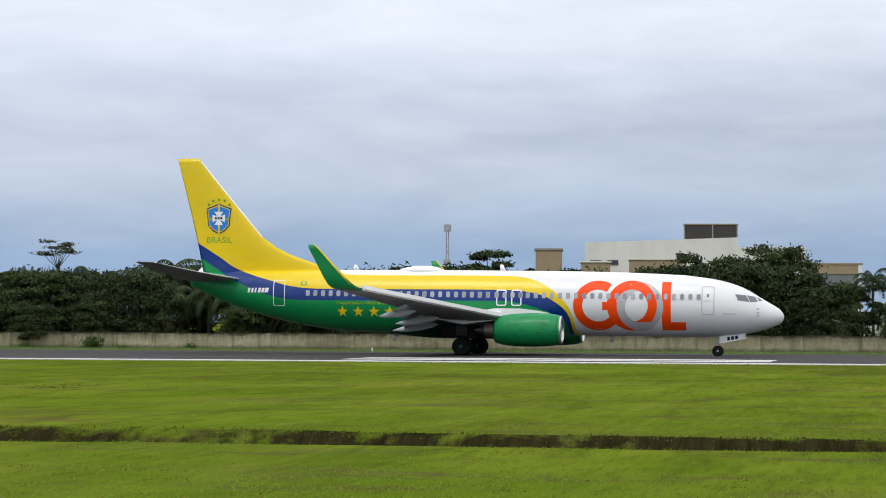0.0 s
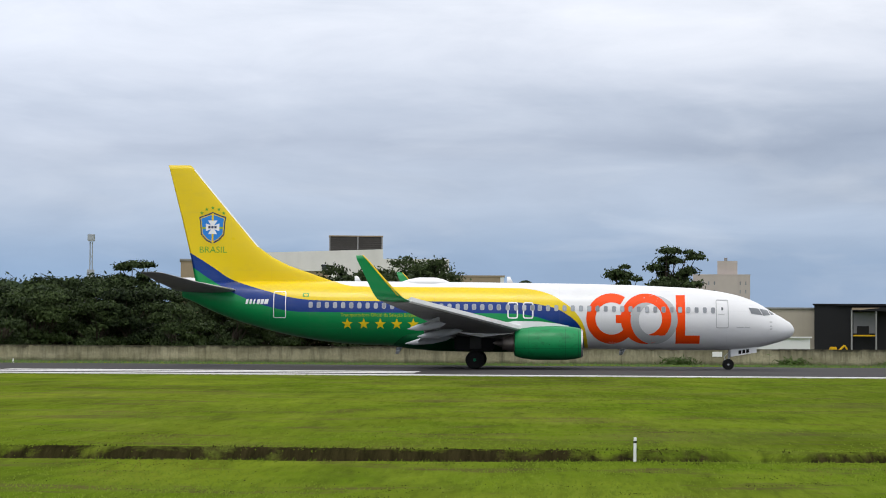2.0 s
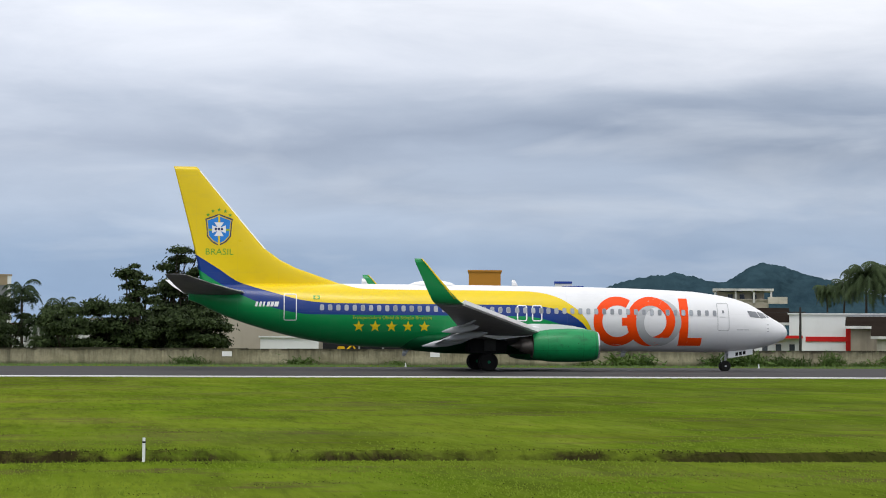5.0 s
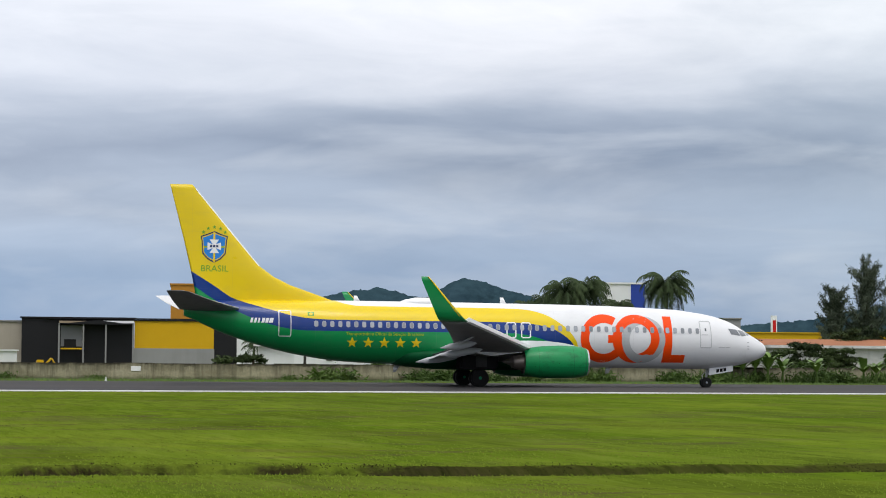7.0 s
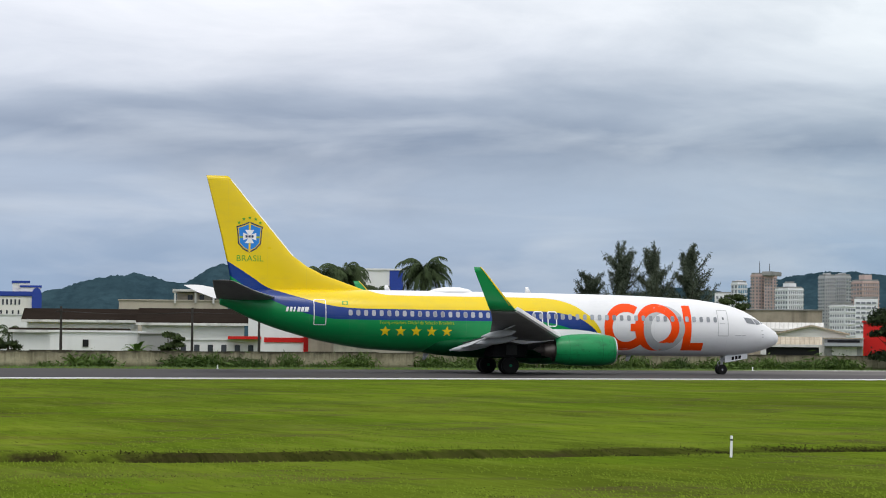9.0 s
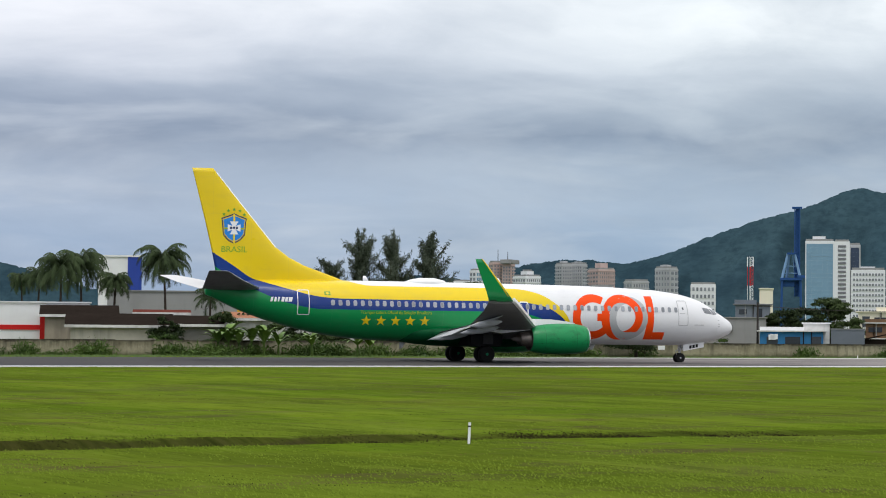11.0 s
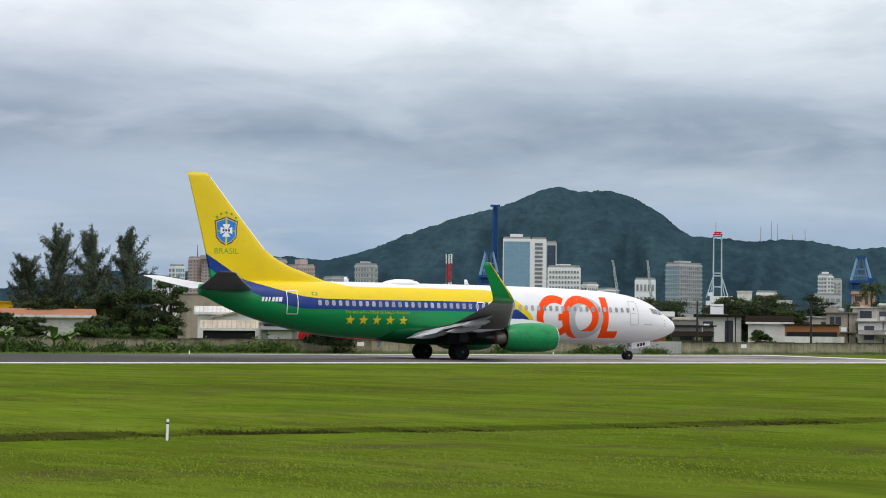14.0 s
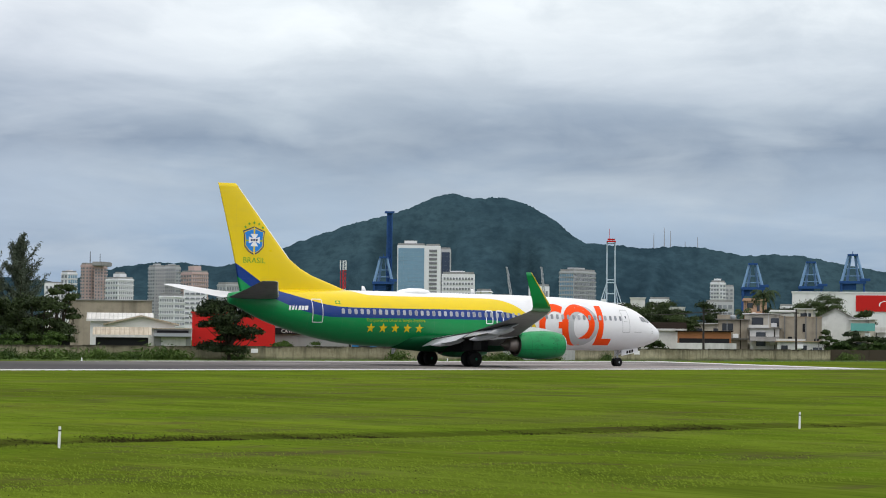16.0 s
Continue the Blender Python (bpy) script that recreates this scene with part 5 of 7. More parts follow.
    for az, d in ((13.24, 196), (16.35, 196), (17.95, 197), (36.2, 236), (46.9, 262), (44.7, 256), (42.0, 244)):
        x, y = spot(az, d)
        p = thing("utility_pole", "dark slim utility pole with a crossarm", "pole", x, y, group="utility poles")
        part("shaft", rod((0, 0, 0), (0, 0, up(13.2, d)), 0.13, 0.09), POLE, p)
        part("crossarm", slab(-0.45, 0.45, -0.04, 0.04, up(13.2, d) - 0.46, up(13.2, d) - 0.38), POLE, p)
    x, y = spot(24.5, 400)
    t = thing("pylon_sign", "slim white and red pylon sign", "sign", x, y)
    part("panel", box(-0.5, 0.5, 0, 0.4, 0, up(17, 400)), WHITE, t)
    part("stripe", slab(-0.3, 0.3, -0.03, 0.02, 5, up(15, 400)), RED, t, "red panel")


def wires():
    """Slack lines from pole to pole over the houses."""
    for d0, a0, d1, a1 in ((244, 42.0, 256, 44.7), (256, 44.7, 262, 46.9), (236, 36.2, 244, 42.0), (196, 13.24, 196, 16.35), (196, 16.35, 197, 17.95)):
        for k in range(3):
            (x0, y0), (x1, y1) = spot(a0, d0), spot(a1, d1)
            p0, p1 = Vector((x0 + 0.4 * (k - 1), y0, up(13.2, d0) - 0.36)), Vector((x1 + 0.4 * (k - 1), y1, up(13.2, d1) - 0.36))
            sag = 0.02 * (p1 - p0).length
            pts = [p0.lerp(p1, i / 10) - Vector((0, 0, sag * 4 * (i / 10) * (1 - i / 10))) for i in range(11)]
            w = thing("power_line", "thin dark slack power line between poles", "cable", group="power lines")
            part("strand", join(*[rod(a, b, 0.012, n=4) for a, b in zip(pts, pts[1:])]), POLE, w)


def village_side():
    block("concrete_hall", "long bare grey concrete hall", "hall", 29.5, 31.45, 304, 12, up(14.1, 304), AGED_BEIGE, GREY)
    gable("house", "cream house with a pale sheet roof, gable to the runway", "house", 30.3, 32.1, 241, 9, up(4.6, 241), up(8.2, 241), CREAM, TIN_ROOF, 0.4, end=True)
    gable("house", "white house with a flat pale roof", "house", 29.9, 31.5, 249, 8, up(6.4, 249), up(9.2, 249), PALE, WHITE_SHEET, 0.4)
    # solid black walls stand for the shade under both shelter roofs
    gable("lean_to", "open shelter with a beige sheet roof", "shelter", 30.05, 31.45, 228, 5, up(-0.2, 228), up(3.2, 228), BLACK, TIN_ROOF, 0.3)
    gable("lean_to", "small shelter with a rusty roof", "shelter", 28.3, 29.6, 224, 5, up(0.6, 224), up(2.6, 224), BLACK, TIN_ROOF, 0.3)
    b, w = block("grey_shop", "low grey shop with a shaded front", "shop", 31.5, 32.4, 240, 8, up(2.4, 240), GREY, TIN_ROOF)
    add_box(b, "opening", -w / 2 + 0.3, w / 2 - 0.3, -0.08, 0.1, up(0.9, 240), up(1.9, 240), BLACK, "dark shaded opening")
    add_box(b, "awning", -w / 2, w / 2, -1.0, 0.0, up(-0.6, 240), up(0.7, 240), CRANE_GREY, "pale blue-grey awning")
    add_box(b, "shutter", -w * 0.3, w * 0.35, -0.1, 0.05, 0, up(-1.0, 240), AGED_WHITE)
    b, w = block("red_shop", "red clad shop with a black sign band", "shop", 32.41, 34.4, 247, 10, up(9.4, 247), RED, RED)
    b, w = block("grey_shop", "grey shop with a black sign band", "shop", 34.4, 36.4, 253, 10, up(6.4, 253), GREY, GREY)
    sign = add_box(b, "sign_band", -w / 2 - 2.2, w * 0.1, -0.25, 0.05, up(0.8, 253), up(3.4, 253), BLACK, "black sign band")
    v, f = lettering("CATARINA", 0.52)
    part("sign_lettering", ([(p[0] - w * 0.28, -0.27, up(2.0, 253) + p[1]) for p in v], f), WHITE, sign, "white lettering")
    rng = random.Random(8)

    def dwelling(lab, a0, a1, d, el, wall, roof, storeys=1, awning=None, tank=False, name="house"):
        """A plain small house: openings of uneven width, a roof slab, maybe an awning and a roof tank."""
        b, w = block(name, lab, "house", a0, a1, d, 8, up(el, d), wall, roof, over=0.3)
        top = up(el, d)
        for s in range(storeys):
            z0 = 0.3 if s == 0 else top * s / storeys + 0.2
            z1 = top * (s + 1) / storeys - 0.35
            x = -w / 2 + rng.uniform(0.3, 0.9)
            while x < w / 2 - 1.0:
                k = rng.uniform(0.6, 1.5)
                low = z0 + (z1 - z0) * rng.choice((0.1, 0.4, 0.45))
                add_box(b, "window", x, min(x + k, w / 2 - 0.2), -0.07, 0.1, low, z1 - rng.uniform(0, 0.3), WINDOW)
                x += k + rng.uniform(0.5, 1.6)
            if s:
                add_box(b, "ledge", -w / 2 - 0.2, w / 2 + 0.2, -0.5, 0.1, top * s / storeys - 0.08, top * s / storeys + 0.06, roof)
        add_box(b, "plinth", -w / 2 - 0.03, w / 2 + 0.03, -0.04, 0.05, 0, 0.5, AGED_GREY)
        for k in range(1 + int(w / 6)):
            x = rng.uniform(-w / 2 + 0.4, w / 2 - 1.0)
            z = top * rng.uniform(0.45, 0.75)
            add_box(b, "air_unit", x, x + 0.7, -0.4, -0.02, z, z + 0.5, WHITE)
        for k in range(2):
            x = rng.uniform(-w / 2 + 0.3, w / 2 - 0.3)
            add_box(b, "downpipe", x, x + 0.09, -0.12, -0.02, 0.2, top, rng.choice((GREY, AGED_WHITE, DARK_ROOF)))
        if rng.random() < 0.6:
            add_box(b, "parapet", -w / 2 - 0.1, rng.uniform(0, w / 2), -0.1, 0.3, top, top + rng.uniform(0.3, 0.7), wall)
        if awning:
            z = min(top * 0.8, 2.6)
            part("awning", ([(-w / 2, -1.6, z - 0.5), (w / 2, -1.6, z - 0.5), (w / 2, 0, z), (-w / 2, 0, z), (-w / 2, -1.6, z - 0.6), (w / 2, -1.6, z - 0.6), (w / 2, 0, z - 0.1), (-w / 2, 0, z - 0.1)], [(0, 1, 2, 3), (7, 6, 5, 4), (0, 4, 5, 1), (1, 5, 6, 2), (3, 7, 4, 0)]), awning, b, "sloping sheet awning")
        if tank:
            part("water_tank", turned([(top + 0.05, 0.3), (top + 0.5, 0.36), (top + 0.58, 0.25), (top + 0.62, 0.05)], 14, "z"), CRANE_GREY, b, "round roof tank")
        return b, w

    OCHRE_WALL = plain("brown_rendered_brick", (0.17, 0.105, 0.065), 0.85, vary=0.3, scale=0.3, stain=0.4, drip=0.3)
    RUST_BRICK = plain("rust_brick", (0.20, 0.075, 0.038), 0.85, vary=0.3, scale=0.5, stain=0.35, drip=0.3)
    SHOP_BLUE = plain("blue_shop_front", (0.035, 0.16, 0.34), 0.6, vary=0.15, scale=0.3, stain=0.15)
    SLATE = plain("blue_grey_render", (0.16, 0.18, 0.215), 0.8, vary=0.2, scale=0.2, stain=0.2)
    IVORY = plain("ivory_render", (0.74, 0.69, 0.56), 0.8, vary=0.12, scale=0.2, drip=0.2)
    dwelling("blue-grey rendered house with a plain gable wall", 35.67, 36.5, 300, 12.0, SLATE, MID_GREY, 3)
    block("stair_tower", "narrow ivory stair tower above the trees", "building", 36.24, 36.56, 420, 6, up(18.6, 420), IVORY, IVORY)
    b, w = dwelling("low shop with a bright blue front", 36.25, 37.75, 234, 0.9, SHOP_BLUE, AGED_WHITE, 1)
    add_box(b, "parapet", -w / 2, w * 0.2, 0.4, 1.0, up(0.9, 234), up(2.9, 234), WHITE, "white parapet board")
    block("roof_house", "white box-shaped store beside the blue shop", "building", 37.28, 37.9, 238, 4, up(4.3, 238), AGED_WHITE, WHITE)
    b, w = block("container", "grey corrugated container behind the wall", "container", 37.93, 38.72, 232, 3, up(1.9, 232), SLATE, MID_GREY, over=0.05)
    for k in range(14):
        add_box(b, "rib", -w / 2 + (k + 0.4) * w / 14, -w / 2 + (k + 0.62) * w / 14, -0.05, 0.0, 0.2, up(1.7, 232), SLATE)
    b, w = dwelling("long ivory building with a flat roof", 38.57, 39.81, 300, 9.2, IVORY, IVORY, 1)
    add_box(b, "upper_box", -w * 0.16, w * 0.2, 1, 5, up(9.2, 300), up(11.4, 300), IVORY)
    b, w = dwelling("wide grey building under a white fascia", 39.81, 41.4, 286, 6.2, SLATE, WHITE, 1)
    add_box(b, "fascia", -w / 2 - 0.3, w / 2 + 0.3, -0.5, 8.2, up(6.6, 286), up(8.7, 286), WHITE, "broad white roof fascia")
    b, w = dwelling("brown house with dark openings under a pale slab", 38.74, 40.0, 262, 4.6, OCHRE_WALL, AGED_WHITE, 2)
    add_box(b, "chimney", w * 0.30, w * 0.38, 1, 1.8, up(4.6, 262), up(7.2, 262), OCHRE_WALL)
    b, w = block("brick_store", "long low store of rust-coloured brick", "shed", 39.5, 41.25, 238, 4, up(1.3, 238), RUST_BRICK, DARK_ROOF, over=0.1)
    b, w = block("lean_to", "dark sheet roof that slopes beside the brick store", "shelter", 38.7, 39.55, 236, 4, up(-2.4, 236), DARK_ROOF, DARK_ROOF, over=0.0)
    part("sloped_roof", ([(-w / 2, yy, up(-2.3, 236) + dz) for dz in (0, 0.14) for yy in (-0.4, 4)] + [(w / 2 + 0.6, yy, up(1.5, 236) + dz) for dz in (0, 0.14) for yy in (-0.4, 4)], [(0, 1, 5, 4), (2, 6, 7, 3), (0, 4, 6, 2), (1, 3, 7, 5), (4, 5, 7, 6), (0, 2, 3, 1)]), DARK_ROOF, b)
    b, w = dwelling("white house under a dark overhanging flat roof", 41.99, 43.05, 290, 6.6, AGED_WHITE, DARK_ROOF, 1)
    add_box(b, "eave", -w / 2 - 0.4, w / 2 + 0.4, -0.7, 8.4, up(6.6, 290), up(7.7, 290), DARK_ROOF, "dark roof edge")
    add_box(b, "tank_box", -w * 0.20, w * 0.10, 2, 4, up(7.7, 290), up(12.1, 290), WHITE, "white tank housing")
    dwelling("low sheds with dark stained roofs", 41.4, 42.4, 262, 2.6, AGED_GREY, DARK_ROOF, 1, DARK_ROOF)
    dwelling("pale low outbuilding beyond the brick store", 41.2, 42.1, 300, 5.0, AGED_CREAM, AGED_GREY, 1)
    gable("shed", "white shed under a dark grey sheet roof", "shed", 43.15, 44.3, 284, 7, up(4.6, 284), up(7.4, 284), AGED_WHITE, DARK_ROOF, 0.3)
    dwelling("cream low house with a white parapet", 44.3, 45.15, 300, 6.8, AGED_CREAM, AGED_WHITE, 1)
    dwelling("beige grey house with a bare side wall", 45.05, 45.75, 290, 8.6, AGED_BEIGE, AGED_GREY, 2, None, True)
    dwelling("white house with a wide upper balcony slab", 45.68, 46.55, 294, 11.0, AGED_CREAM, AGED_WHITE, 3)
    dwelling("small white lean-to house with a shaded porch", 45.8, 46.5, 284, 5.0, AGED_WHITE, AGED_GREY, 1, AGED_GREY)
    b, w = block("unfinished_house", "bare stained concrete house without windows", "house", 46.5, 47.5, 292, 9, up(9.8, 292), AGED_BEIGE, TAN, over=0.05)
    for x, z, k in ((-w * 0.3, 1.6, 0.5), (w * 0.05, 3.2, 0.35), (w * 0.32, 1.4, 0.6)):
        add_box(b, "opening", x, x + k, -0.06, 0.1, z, z + 1.0, BLACK)
    for k in range(4):
        x = -w / 2 + (k + 0.5) * w / 4
        add_box(b, "pillar", x - 0.09, x + 0.09, -0.1, 0.08, 0, up(9.8, 292) + rng.uniform(0, 0.5), AGED_GREY)
    dwelling("low whitewashed store wall with a rusty gate", 46.45, 47.55, 280, -0.4, AGED_WHITE, TAN, 1)
    dwelling("long white parapet house behind the others", 46.3, 47.35, 345, 12.0, AGED_WHITE, AGED_WHITE, 2)
    dwelling("white small house behind the palms", 46.9, 47.3, 330, 13.2, AGED_CREAM, AGED_WHITE, 3)
    gable("house", "pale grey gabled house beyond the wall", "house", 47.35, 48.3, 305, 9, up(9.6, 305), up(13.8, 305), AGED_WHITE, AGED_GREY, 0.2, end=True)
    b, w = dwelling("pale house with a teal glass balcony", 48.2, 48.75, 305, 9.0, AGED_CREAM, AGED_WHITE, 2)
    add_box(b, "balcony", -w / 2 - 0.1, w / 2, -0.9, -0.8, up(4.4, 305), up(7.6, 305), TEAL, "teal glass balcony front")
    dwelling("white flat-roofed house beside the hedge", 48.6, 50.0, 312, 3.8, AGED_WHITE, AGED_WHITE, 1)
    dwelling("peach block behind the palms", 45.65, 46.2, 520, 16.6, PEACH, PEACH, 4)
    b, w = block("brick_store", "low store faced in orange brick under a brown roof", "shed", 44.08, 45.36, 276, 6, up(3.5, 276), BRICK, DARK_ROOF, over=0.25)
    add_box(b, "opening", -w / 2 + 0.2, w / 2 - 0.2, -0.1, 0.05, 0.9, up(0.7, 276), BLACK, "dark shaded opening")
    add_box(b, "low_wall", -w / 2 - 0.2, w / 2 + 0.6, -0.3, -0.12, 0, up(-1.2, 276), AGED_WHITE, "stained white low wall")
    block("water_tank_house", "white box house for a roof tank", "building", 42.95, 43.3, 480, 6, up(17.2, 480), AGED_WHITE, AGED_WHITE)
    block("low_wall_building", "pale little block above the trees", "building", 43.85, 44.25, 520, 8, up(13.5, 520), AGED_WHITE, AGED_WHITE)
    d = 520
    b, w = block("supermarket", "white store with a red panel bearing a white curl", "store", 46.8, 50.6, d, 20, up(20.2, d), PALE, PALE)
    q = lambda az: d * radians(az - 48.7)
    red = add_box(b, "red_panel", q(48.3), q(50.4), -0.2, 0.05, up(12.5, d), up(19.2, d), RED, "red panel")
    v, f = ring_shape(q(49.0), up(15.2, d), 1.5, 0.9, 0.28, -10, 200, 24)
    part("curl", ([(p, -0.24, z) for p, z in v], f), WHITE, red, "white curl")


def city():
    def tower(label, az0, az1, d, el, wall, cols, rows, fx=0.55, fz=0.5, glass=None, top=0.0, low=0.3, turn=0.0, front=0.66):
        """turn: how far the tower is turned, so that a second face shows; front: the front face's share of its breadth."""
        mid, w, z1 = (az0 + az1) / 2, d * radians(az1 - az0), up(el, d)
        x, y = spot(mid, d)
        r = radians(abs(turn))
        wide, deep = (w * front / math.cos(r), w * (1 - front) / math.sin(r)) if turn else (w, w * 0.8)
        b = thing("high_rise", label, "high-rise", x, y, 0, turn - mid, "city towers")
        y0 = -deep / 2 if turn else 0
        part("wall", box(-wide / 2, wide / 2, y0, y0 + deep, 0, z1), wall, b)
        part("roof", box(-wide / 2 + 0.4, wide / 2 - 0.4, y0 + 0.4, y0 + deep - 0.4, z1, z1 + 1.0), GREY, b)
        panes(b, -wide / 2 + 0.04 * wide, wide / 2 - 0.04 * wide, z1 * low, z1 * 0.97, cols, rows, fx, fz, glass or CITY_WINDOW, y0 - 0.3)
        if turn:
            sx, n = (-1 if turn > 0 else 1), max(2, int(cols * (1 - front) / front))
            cw, ch = deep / n, z1 * (0.97 - low) / rows
            me = mesh("window", *slab(-0.3, 0.3, -cw * 0.26, cw * 0.26, -ch * fz / 2, ch * fz / 2), CITY_WINDOW)
            for j in range(rows):
                for i in range(n):
                    part("window", me, None, b).matrix_basis = pose(sx * wide / 2, y0 + (i + 0.5) * cw, z1 * low + (j + 0.5) * ch)
            # floor slabs a little proud of the walls
            me = mesh("ledge", *slab(-wide / 2 - 0.35, wide / 2 + 0.35, y0 - 0.35, y0 + deep + 0.35, 0, 0.35), wall)
            for j in range(rows + 1):
                part("ledge", me, None, b).matrix_basis = pose(0, 0, z1 * low + j * ch)
        if top:
            part("roof_house", box(-wide * 0.25, wide * 0.2, y0 + deep * 0.2, y0 + deep * 0.7, z1, z1 + top), wall, b)
        return b, wide, z1
    tower("slim teal glass high-rise in the town", 29.29, 29.67, 1500, 25.6, CITY_WHITE, 4, 9, 0.7, 0.6, GLASS_BLUE, 1.5, turn=28, front=0.6)
    b, w, z = tower("pink brick-toned high-rise with open bays, still being built", 29.75, 30.09, 1450, 29.0, CITY_PINK, 3, 15, 0.5, 0.5, None, 0, turn=24, front=0.7)
    part("aerial", rod((w * 0.2, 0, z), (w * 0.2, 0, z + 8), 0.3, 0.15, 5), POLE, b)
    b, w, z = tower("brown-grey high-rise under a flared flat crown", 30.07, 30.38, 1446, 28.4, CITY_PINK, 3, 15, 0.55, 0.6, None, 0, turn=-20, front=0.72)
    part("crown_slab", box(-w * 0.58, w * 0.58, -6, 10, z, z + 2.6, 0.3), GREY, b, "flared grey crown")
    part("aerial", rod((-w * 0.1, 0, z), (-w * 0.1, 0, z + 7.5), 0.3, 0.15, 5), POLE, b)
    tower("white stepped high-rise with small windows", 30.34, 31.0, 1400, 23.2, CITY_WHITE, 7, 8, 0.45, 0.5, None, 3.0, turn=30, front=0.55)
    tower("dark narrow high-rise in the town", 30.55, 30.8, 1600, 25.5, MID_GREY, 3, 8)
    tower("grey concrete high-rise with many windows", 31.35, 31.75, 1500, 28.4, CITY_GREY, 5, 14, 0.35, 0.5, None, 2.0, turn=26, front=0.6)
    tower("grey concrete high-rise with many windows", 31.72, 32.12, 1520, 28.6, CITY_GREY, 5, 14, 0.35, 0.5, None, 1.5, turn=-22, front=0.7)
    tower("beige high-rise with a stepped top", 32.13, 32.78, 1480, 26.3, CITY_PINK, 7, 11, 0.4, 0.5, None, 4.0, turn=24, front=0.6)
    tower("white balconied apartment block in the town", 31.62, 32.22, 1000, 16.2, CITY_WHITE, 6, 5, 0.5, 0.4, turn=-30, front=0.6)
    tower("white balconied apartment block in the town", 32.2, 32.75, 1020, 19.0, CITY_WHITE, 4, 7, 0.8, 0.4)
    tower("white apartment slab in the town", 28.9, 29.3, 1500, 21, CITY_WHITE, 4, 7)
    tower("low white apartment block", 33.0, 33.6, 1300, 21.5, CITY_GREY, 6, 6, turn=26)
    tower("low grey block in the town", 33.75, 34.3, 1350, 27.0, CITY_GREY, 5, 8, 0.5, 0.5, None, 2.0, turn=-24)
    tower("low white block in the town", 34.6, 35.2, 1300, 20.5, CITY_WHITE, 6, 5)
    # the tall one: a blue glass half, a white striped half
    b, w, z = tower("tall tower, blue glass beside white striped balconies", 37.32, 38.0, 1250, 38.8, CITY_WHITE, 5, 20, 0.99, 0.985, GLASS_BLUE, 2.5, 0.1)
    b, w, z = tower("white tower face with dark balcony strips", 38.0, 38.37, 1250, 38.6, CITY_WHITE, 1, 20, 0.55, 0.55, MID_GREY, 0, 0.1)
    b, w, z = tower("dark glass side of the tall tower", 38.36, 38.62, 1262, 37.2, CITY_GREY, 1, 18, 0.82, 0.99, NAVY_GLASS, 0, 0.1)
    tower("white office block with rows of windows", 38.4, 39.2, 1050, 26.8, CITY_WHITE, 10, 9, 0.6, 0.45, None, 1.5)
    tower("white stepped apartment block in the town", 39.22, 39.62, 1150, 19.8, CITY_WHITE, 5, 4, 0.5, 0.5, turn=25)
    tower("white stepped apartment block in the town", 39.6, 40.12, 1160, 17.6, CITY_WHITE, 6, 3, 0.5, 0.5, turn=25)
    tower("grey glass office tower in the town", 41.24, 42.11, 1350, 28.4, CITY_GREY, 8, 11, 0.6, 0.6, GLASS_BLUE, 2.0, turn=-35, front=0.4)
    tower("white high-rise striped with window bands", 44.86, 45.22, 1300, 24.2, CITY_WHITE, 3, 11, 0.7, 0.5, None, 2.0, turn=-28, front=0.6)
    tower("grey podium block with window strips", 44.75, 45.42, 1200, 16.0, CITY_GREY, 5, 4, 0.7, 0.5)
    tower("pale narrow side of a high-rise", 45.2, 45.42, 1310, 22.5, CITY_GREY, 2, 10)
    for a, e in ((40.5, 22), (43.4, 17), (42.5, 14), (46.5, 14.5), (47.6, 15)):
        tower("low pale block in the town", a, a + 0.5, 1200, e, CITY_WHITE, 5, 3)
    # red and white mast
    x, y = spot(36.02, 1100)
    m = thing("radio_mast", "red and white banded lattice mast", "mast", x, y)
    for k in range(5):
        z0 = up(12 + 4 * k, 1100)
        part("section", join(*[rod((sx, sy, z0 if k else 0), (sx, sy, z0 + 4.4), 0.14, n=4) for sx in (-0.9, 0.9) for sy in (-0.9, 0.9)], *[rod((-0.9 * (-1) ** q, -0.9, z0 + 0.9 * q), (0.9 * (-1) ** q, -0.9, z0 + 0.9 * q + 0.9), 0.12, n=4) for q in range(5)]), (CITY_WHITE, CITY_WHITE, RED, RED, CITY_WHITE)[k], m)
    part("aerials", join(rod((-1.6, 0, up(28, 1100)), (-1.6, 0, up(32, 1100)), 0.25), rod((1.6, 0, up(28, 1100)), (1.6, 0, up(32, 1100)), 0.25)), CITY_WHITE, m)

    def portal(az0, az1, d, el, label, paint):
        """A dock crane: portal legs, a machine deck and a slim four-legged frame that narrows upwards."""
        mid, w = (az0 + az1) / 2, d * radians(az1 - az0)
        x, y = spot(mid, d)
        c = thing("harbour_crane", label, "crane", x, y, 0, -mid, group="harbour cranes")
        z1, h = up(el, d), w / 2
        zm = z1 * 0.70
        for sx in (-1, 1):
            for t in (0, 9):
                part("leg", rod((sx * h * 1.05, t, 0), (sx * h * 0.95, t, zm), 0.8, 0.7, 6), CRANE_BLUE, c)
        part("deck", join(slab(-h * 1.15, h * 1.15, -1, 10, zm - 1.0, zm + 0.5), slab(-h * 1.1, h * 0.3, 1, 8, zm - 4.6, zm - 1.0), slab(h * 0.6, h * 1.5, -1.2, 6, zm + 0.5, zm + 2.0)), CRANE_BLUE, c, "dark blue machine deck")
        frame_rods = [rod((sx * h * k, t, zm), (sx * h * k * 0.36, 3, z1), 0.85, 0.75, 6) for sx in (-1, 1) for k, t in ((0.95, 0), (0.5, 8))]
